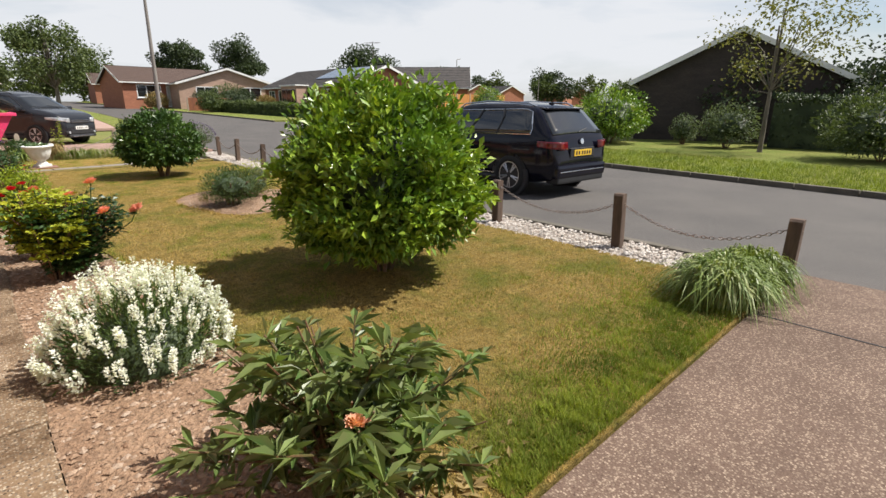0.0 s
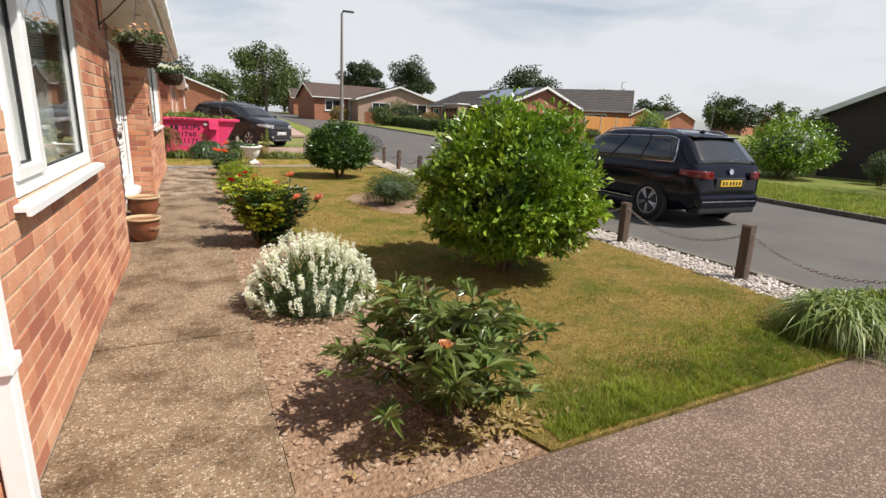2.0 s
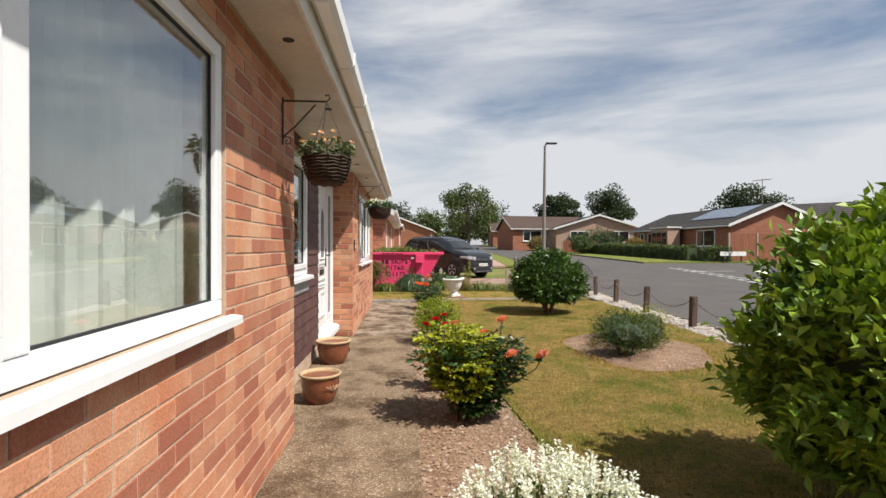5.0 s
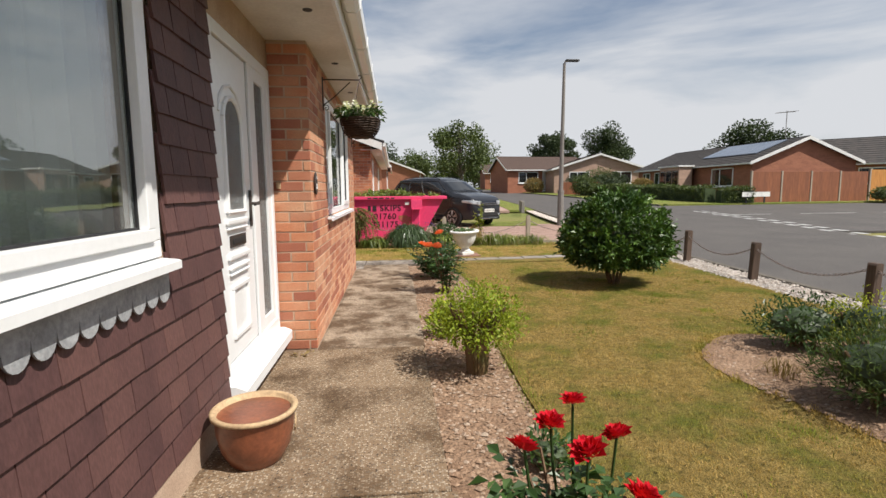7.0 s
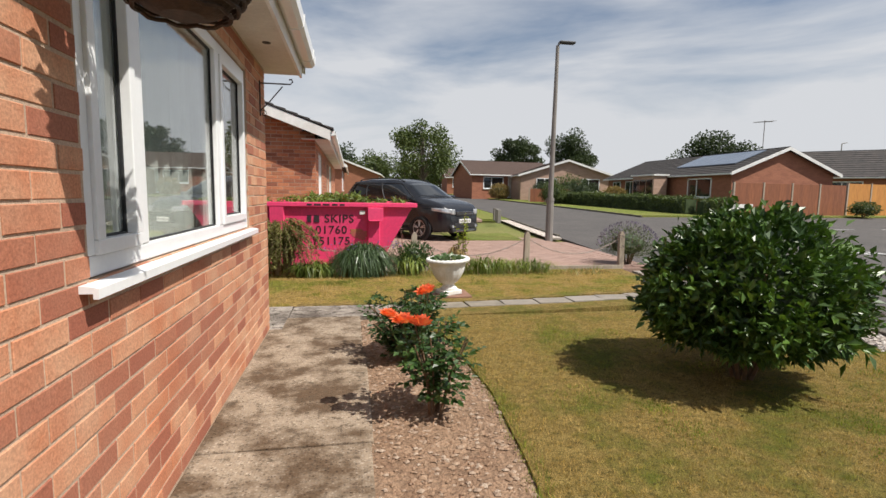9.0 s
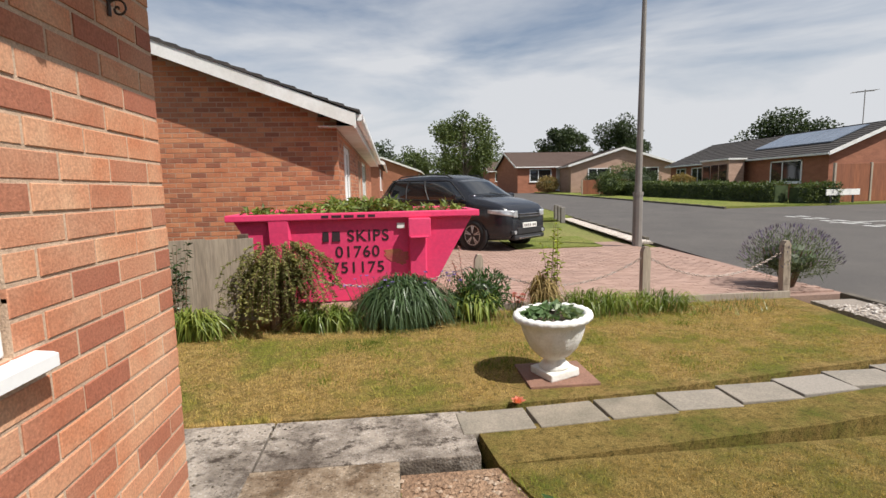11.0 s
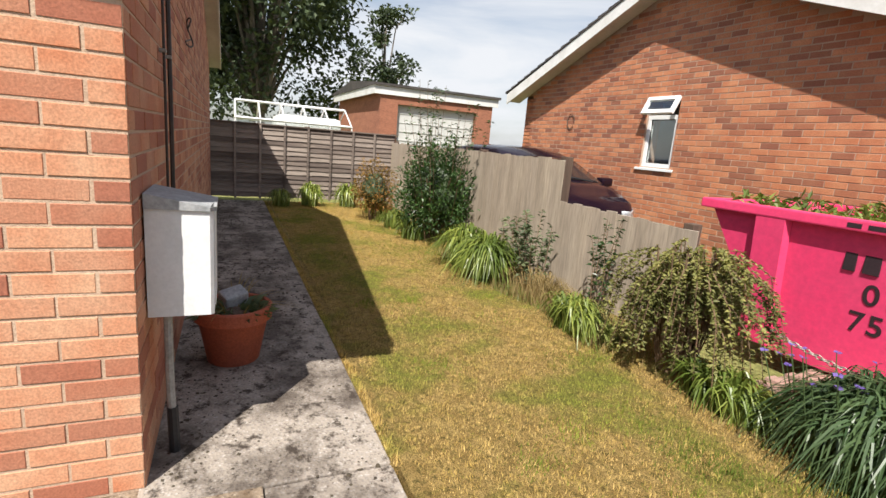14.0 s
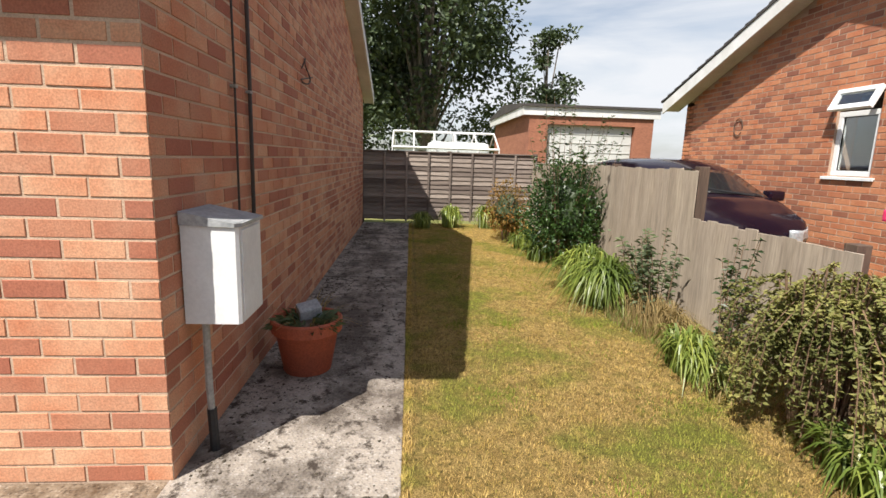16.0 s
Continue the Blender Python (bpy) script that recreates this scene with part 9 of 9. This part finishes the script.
# ---------------------------------------------------------------- loose ground cover
def scatter_grass():
    """Short mown blades over the lawns, browner in the sun, greener at the drive corner."""
    def patch(name, n, region, material, lo, hi, wid):
        P = region(n)
        a = rng.uniform(0, 6.28, len(P))
        L = rng.uniform(lo, hi, len(P)) * (0.75 + 0.45 * (np.sin(P[:, 0] * 23 + 3 * np.sin(P[:, 1] * 9)) * np.sin(P[:, 1] * 27 + 3 * np.sin(P[:, 0] * 11))))
        lean = rng.uniform(0.2, 1.1, len(P))
        out = np.stack((np.cos(a) * lean, np.sin(a) * lean, np.ones(len(P))), axis=1) * L[:, None] / np.sqrt(1 + lean ** 2)[:, None]
        s = np.stack((-np.sin(a), np.cos(a), np.zeros(len(P))), axis=1) * wid
        V = np.stack((P - s, P + s, P + out), axis=1).reshape(-1, 3)
        F = np.arange(len(V)).reshape(-1, 3)
        tagged(part(name, mesh_of(name, V, F), material), "short mown grass blades over the lawn", "grass", kind="stuff")

    def inside(x, y):
        ok = (x > np.interp(y, [q[1] for q in LAWN_EDGE], [q[0] for q in LAWN_EDGE])) & (x < np.interp(y, [q[1] for q in NEAR_KERB], [q[0] for q in NEAR_KERB]) - 0.62)
        bed = ((x - 2.75) / 0.80) ** 2 + ((y - 7.0) / 1.08) ** 2 > 1
        return ok & bed

    def front(n):
        y = 0.9 + 11.4 * rng.random(n) ** 1.15
        x = rng.uniform(0.5, 4.3, n)
        k = inside(x, y)
        return np.stack((x[k], y[k], np.zeros(k.sum())), axis=1)

    def side(n):
        x = np.where(rng.random(n) < 0.55, rng.uniform(-3.5, 4.2, n), rng.uniform(-8.8, -3.5, n))
        y = rng.uniform(12.98, 15.35, n)
        k = (y > 13.05 + np.maximum(x - 0.5, 0) * 0.12) & ((x - 1.15) ** 2 + (y - 13.28) ** 2 > 0.11)
        return np.stack((x[k], y[k], np.zeros(k.sum())), axis=1)

    def corner(n):
        u = rng.random(n)
        x = 1.15 + 2.6 * u
        y = 0.92 + np.abs(rng.normal(size=n)) * 0.34 * (0.4 + u)
        k = inside(x, y)
        return np.stack((x[k], y[k], np.zeros(k.sum())), axis=1)

    def edge(n):
        y = rng.uniform(0.95, 12.3, n)
        x = np.interp(y, [q[1] for q in LAWN_EDGE], [q[0] for q in LAWN_EDGE]) + rng.normal(size=n) * 0.03 + 0.02
        return np.stack((x, y, np.full(n, -0.01)), axis=1)

    def path_edge(n):
        x = rng.uniform(-8.8, -0.6, n)
        y = 12.96 + np.abs(rng.normal(size=n)) * 0.025
        return np.stack((x, y, np.zeros(n)), axis=1)

    def verge(n):
        y = rng.uniform(0.0, 11.0, n)
        x = np.interp(y, [q[1] for q in FAR_KERB], [q[0] for q in FAR_KERB]) + 0.12 + rng.random(n) ** 1.3 * 3.6
        return np.stack((x, y, np.full(n, -0.01)), axis=1)

    patch("grass", 270000, front, GRASS, 0.008, 0.026, 0.0018)
    patch("grass", 250000, side, GRASS_SIDE, 0.008, 0.026, 0.0018)
    patch("grass", 26000, corner, GRASS_GREEN, 0.02, 0.06, 0.0024)
    patch("grass", 6000, edge, GRASS_GREEN, 0.02, 0.07, 0.002)
    patch("grass", 5000, path_edge, GRASS_SIDE, 0.02, 0.05, 0.002)
    def island_rim(n):
        a = rng.uniform(0, 6.28, n)
        r = 1.0 + rng.normal(size=n) * 0.05
        w = 1 + 0.08 * np.sin(3 * a + 1) + 0.05 * np.sin(5 * a)
        return np.stack((2.75 + 0.80 * w * r * np.cos(a), 7.0 + 1.07 * w * r * np.sin(a), np.zeros(n)), axis=1)

    patch("grass", 5000, island_rim, GRASS, 0.02, 0.05, 0.0024)
    patch("grass", 26000, verge, GRASS_GREEN, 0.05, 0.14, 0.006)

    def border_foot(n):
        x = np.where(rng.random(n) < 0.6, rng.uniform(-4.4, -1.5, n), rng.uniform(-8.4, 4.2, n))
        y = 14.72 + 0.55 * rng.random(n) + 0.06 * np.sin(x * 5)
        return np.stack((x, y, np.zeros(n)), axis=1)

    patch("long_grass", 9000, border_foot, L_DRY, 0.05, 0.17, 0.003)
    patch("long_grass", 5000, border_foot, L_STRAP, 0.05, 0.15, 0.004)

    def tufts(n):
        c = rng.uniform((1.0, 1.2), (4.0, 11.8), (70, 2))
        c2 = rng.uniform((-6.0, 13.3), (3.5, 14.9), (60, 2))
        c = np.concatenate((c, c2))
        k = rng.integers(0, len(c), n)
        p = c[k] + rng.normal(size=(n, 2)) * (0.05 + 0.09 * rng.random(len(c))[k])[:, None]
        ok = (p[:, 1] > 13.1) | inside(p[:, 0], p[:, 1])
        p = p[ok]
        return np.stack((p[:, 0], p[:, 1], np.zeros(len(p))), axis=1)

    patch("grass", 30000, tufts, GRASS_GREEN, 0.012, 0.04, 0.0024)


def scatter_stones(name, n, region, material, lo, hi, label, category):
    """Small angular stones, each a squashed octahedron of its own size and turn."""
    P = region(n)
    n = len(P)
    r = rng.uniform(lo, hi, n) * rng.uniform(0.6, 1.0, n)
    base = np.array([(1, 0, 0), (0, 1, 0), (-1, 0, 0), (0, -1, 0), (0, 0, 0.8), (0, 0, -0.8)])
    j = base[None] * (1 + rng.uniform(-0.3, 0.3, (n, 6, 3)))
    a = rng.uniform(0, 6.28, n)
    ca, sa = np.cos(a)[:, None], np.sin(a)[:, None]
    x = j[:, :, 0] * ca - j[:, :, 1] * sa
    y = j[:, :, 0] * sa + j[:, :, 1] * ca
    V = (np.stack((x * 1.2, y, j[:, :, 2] * 0.7), axis=2) * r[:, None, None] + P[:, None, :]).reshape(-1, 3)
    k = np.arange(n)[:, None] * 6
    F = np.concatenate([k + np.array([f]) for f in ((0, 1, 4), (1, 2, 4), (2, 3, 4), (3, 0, 4), (1, 0, 5), (2, 1, 5), (3, 2, 5), (0, 3, 5))])
    tagged(part(name, mesh_of(name, V, F), material), label, category, kind="stuff")


def gravel_region(n):
    y = 1.3 + 13.6 * rng.random(n) ** 1.2
    x = np.interp(y, [q[1] for q in NEAR_KERB], [q[0] for q in NEAR_KERB]) - 0.62 + rng.uniform(-0.05, 0.55, n)
    return np.stack((x, y, rng.uniform(-0.02, 0.004, n)), axis=1)


def soil_region(n):
    y = rng.uniform(0.92, 12.3, n)
    e = np.interp(y, [q[1] for q in LAWN_EDGE], [q[0] for q in LAWN_EDGE])
    x = 0.06 + (e - 0.06) * rng.random(n)
    return np.stack((x, y, rng.uniform(-0.018, -0.008, n)), axis=1)


def island_region(n):
    a, r = rng.uniform(0, 6.28, n), np.sqrt(rng.random(n))
    return np.stack((2.75 + 0.74 * r * np.cos(a), 7.0 + 1.0 * r * np.sin(a), 0.01 + 0.035 * (1 - r)), axis=1)


def path_litter(n):
    x = rng.uniform(-0.65, 0.25, n)
    return np.stack((x, rng.uniform(0.95, 8.0, n), np.full(n, 0.002)), axis=1)


def moss_region(n):
    x = -8.7 + 8.2 * rng.random(n)
    y = np.where(rng.random(n) < 0.5, 12.10 + np.abs(rng.normal(size=n)) * 0.12, rng.uniform(12.1, 12.9, n))
    k = ~((x > -0.7) & (y < 12.5))
    return np.stack((x[k], y[k], np.full(k.sum(), 0.001)), axis=1)


scatter_grass()
scatter_stones("gravel", 9000, gravel_region, GRAVEL, 0.010, 0.024, "pale pebbles beside the kerb", "gravel")
def verge_gravel(n):
    y = rng.uniform(20.7, 29.0, n)
    x = np.interp(y, [q[1] for q in NEAR_KERB], [q[0] for q in NEAR_KERB]) - rng.uniform(0.1, 0.5, n)
    return np.stack((x, y, np.array([rise(a, b) for a, b in zip(x, y)]) - 0.05), axis=1)


scatter_stones("gravel", 3500, verge_gravel, GRAVEL, 0.014, 0.034, "pale pebbles by the verge posts", "gravel")
scatter_stones("soil_clods", 9000, soil_region, CLOD, 0.005, 0.022, "dry clods and small stones on the border soil", "soil")
scatter_stones("soil_clods", 1600, island_region, CLOD, 0.005, 0.02, "dry clods on the island bed", "soil")
scatter_stones("path_litter", 500, path_litter, CLOD, 0.003, 0.008, "crumbs of soil on the path", "soil")
MOSS = mat("dead_moss", (0.045, 0.035, 0.025), (0.075, 0.06, 0.04), 20.0, 0.95, 0.5, 90.0)
scatter_stones("moss_crumbs", 2400, moss_region, MOSS, 0.005, 0.016, "dark dried moss crumbs on the side path", "moss")


def dead_leaves():
    n = 260
    a = rng.uniform(0, 6.28, n)
    P = np.stack((0.85 + rng.normal(size=n) * 0.22, 1.06 + np.abs(rng.normal(size=n)) * 0.10, np.full(n, 0.004)), axis=1)
    V, F = leaf_mesh(P, np.stack((np.cos(a), np.sin(a), rng.uniform(0.0, 0.4, n)), axis=1), rng.uniform(0.03, 0.07, n), 0.022, 0.3)
    tagged(part("dead_leaves", mesh_of("dead_leaves", V, F), L_DRY), "dry fallen leaves on the soil corner by the drive", "leaves", kind="stuff")
    n = 14
    a = rng.uniform(0, 6.28, n)
    P = np.stack((-0.85 + rng.normal(size=n) * 0.06, 7.98 + rng.normal(size=n) * 0.05, np.full(n, 0.006)), axis=1)
    V, F = leaf_mesh(P, np.stack((np.cos(a), np.sin(a), rng.uniform(0.0, 0.4, n)), axis=1), 0.04, 0.02, 0.3)
    tagged(part("dead_leaves", mesh_of("dead_leaves", V, F), L_DRY), "dry fallen leaves in the porch corner", "leaves", kind="stuff")


dead_leaves()

# ---------------------------------------------------------------- pieces of the walls
brickwork(wall_front_a, (WALL_X, 4.56, 0), DOWN, X, 4.6, SOFFIT_Z, BRICK, wa_open, near=(0.0, 4.0, 0.0, 2.1))
brickwork(wall_front_c, (WALL_X, 8.12, 0), Y, X, wc_len, SOFFIT_Z, BRICK, wc_open, near=(0.0, 4.0, 0.0, 1.6))
brickwork(wall_gable, (WALL_X, 12.05, 0), -X, Y, 7.88, 3.9, BRICK, [], top=lambda u: 2.40 + (1.42 * (1 - abs(u - 3.93) / 3.93)), near=(0.0, 3.0, 0.0, 2.2))
porch_side = wall_mesh("wall_porch", (-1.017, 8.119, 0), X, DOWN, 0.274, SOFFIT_Z, 0.002, [], MORTAR, label="brick return wall of the porch recess")
brickwork(porch_side, (-1.017, 8.118, 0), X, DOWN, 0.279, SOFFIT_Z, BRICK, [], near=(0, 0.3, 0, 2.2))
brickwork(nb_gable, (-8.25, NB_Y, 0), X, DOWN, 7.51, 3.9, BRICK_NB, [(3.43, 4.01, 1.24, 2.26)], top=lambda u: 2.46 + (1.36 * (1 - abs(u - 3.755) / 3.755)), near=(3.0, 7.5, 0.9, 2.2))
brickwork(nb_front, (WALL_X, NB_Y, 0), Y, X, 12.0, 2.3, BRICK_NB, [(0.95, 2.25, 1.0, 2.15), (4.6, 5.5, 0.05, 2.1), (6.2, 8.2, 1.0, 2.15)])


def hung_tiles():
    """Plum-coloured plain tiles hung in lapped courses over the recess."""
    gauge, tw = 0.112, 0.166
    bm = bmesh.new()
    vs = [bm.verts.new(p) for p in ((-0.08, 0.022, 0.0), (0.08, 0.022, 0.0), (0.08, 0.008, 0.15), (-0.08, 0.008, 0.15), (-0.08, 0.008, 0.0), (0.08, 0.008, 0.0), (0.08, 0.0, 0.15), (-0.08, 0.0, 0.15))]
    for f in ((0, 1, 2, 3), (7, 6, 5, 4), (0, 4, 5, 1), (1, 5, 6, 2), (2, 6, 7, 3), (3, 7, 4, 0)):
        bm.faces.new([vs[i] for i in f])
    bmesh.ops.recalc_face_normals(bm, faces=bm.faces)
    full = bpy.data.meshes.new("hung_tile")
    bm.to_mesh(full)
    bm.free()
    full.materials.append(TILE_HUNG)
    y0, y1 = 4.58, 6.90
    for k in range(19):
        z = 0.15 + k * gauge
        y = y0 + (tw / 2 if k % 2 else 0.0)
        while y < y1 + 0.02:
            c = y + tw / 2
            w = tw
            a, b = max(c - tw / 2, y0), min(c + tw / 2, y1)
            y += tw
            if b - a < 0.03:
                continue
            spans = [(a, b)]
            if z + gauge > 0.93 and z < 2.08:
                spans = [(s, e) for s, e in ((a, min(b, 4.97)), (max(a, 6.305), b)) if e - s > 0.02]
            for s, e in spans:
                ob = new("hung_tile", full)
                ob.parent = wall_recess
                ob.matrix_world = Matrix.Translation((RECESS_X + 0.012 + rng.uniform(0, 0.002), (s + e) / 2, z + rng.uniform(-0.002, 0.002))) @ pose(0, 0, 0, rng.uniform(-0.8, 0.8), 0, -90) @ pose(0, 0, 0, 0, rng.uniform(-0.6, 0.6), 0) @ Matrix.Diagonal(((e - s - 0.004) / 0.16, 1, 1, 1))
    tagged(part("wall_plinth", box((RECESS_X, 4.57, -0.05), (RECESS_X + 0.028, 6.92, 0.14), 0.003), MORTAR), "pale rendered plinth below the tiles", "wall", kind="structure")


hung_tiles()


def scalloped_apron():
    """Grey lead apron with a scalloped edge below the recess window."""
    t = thing("scalloped_apron", pose(0, 0, 0), "grey lead apron with scalloped lower edge under the window sill", "flashing", kind="structure")
    out = [(4.98, 0.935), (6.27, 0.935), (6.27, 0.865)]
    x = 6.27
    while x > 5.02:
        for a in np.linspace(0, math.pi, 9)[1:]:
            out.append((x - 0.043 + 0.043 * math.cos(a), 0.845 - 0.046 * math.sin(a)))
        x -= 0.09
        out.append((x + 0.002, 0.862))
    out.append((4.98, 0.865))
    part("sheet", prism(out, RECESS_X + 0.040, RECESS_X + 0.046, Matrix(((0, 0, 1, 0), (1, 0, 0, 0), (0, 1, 0, 0), (0, 0, 0, 1)))), LEAD, t)


scalloped_apron()
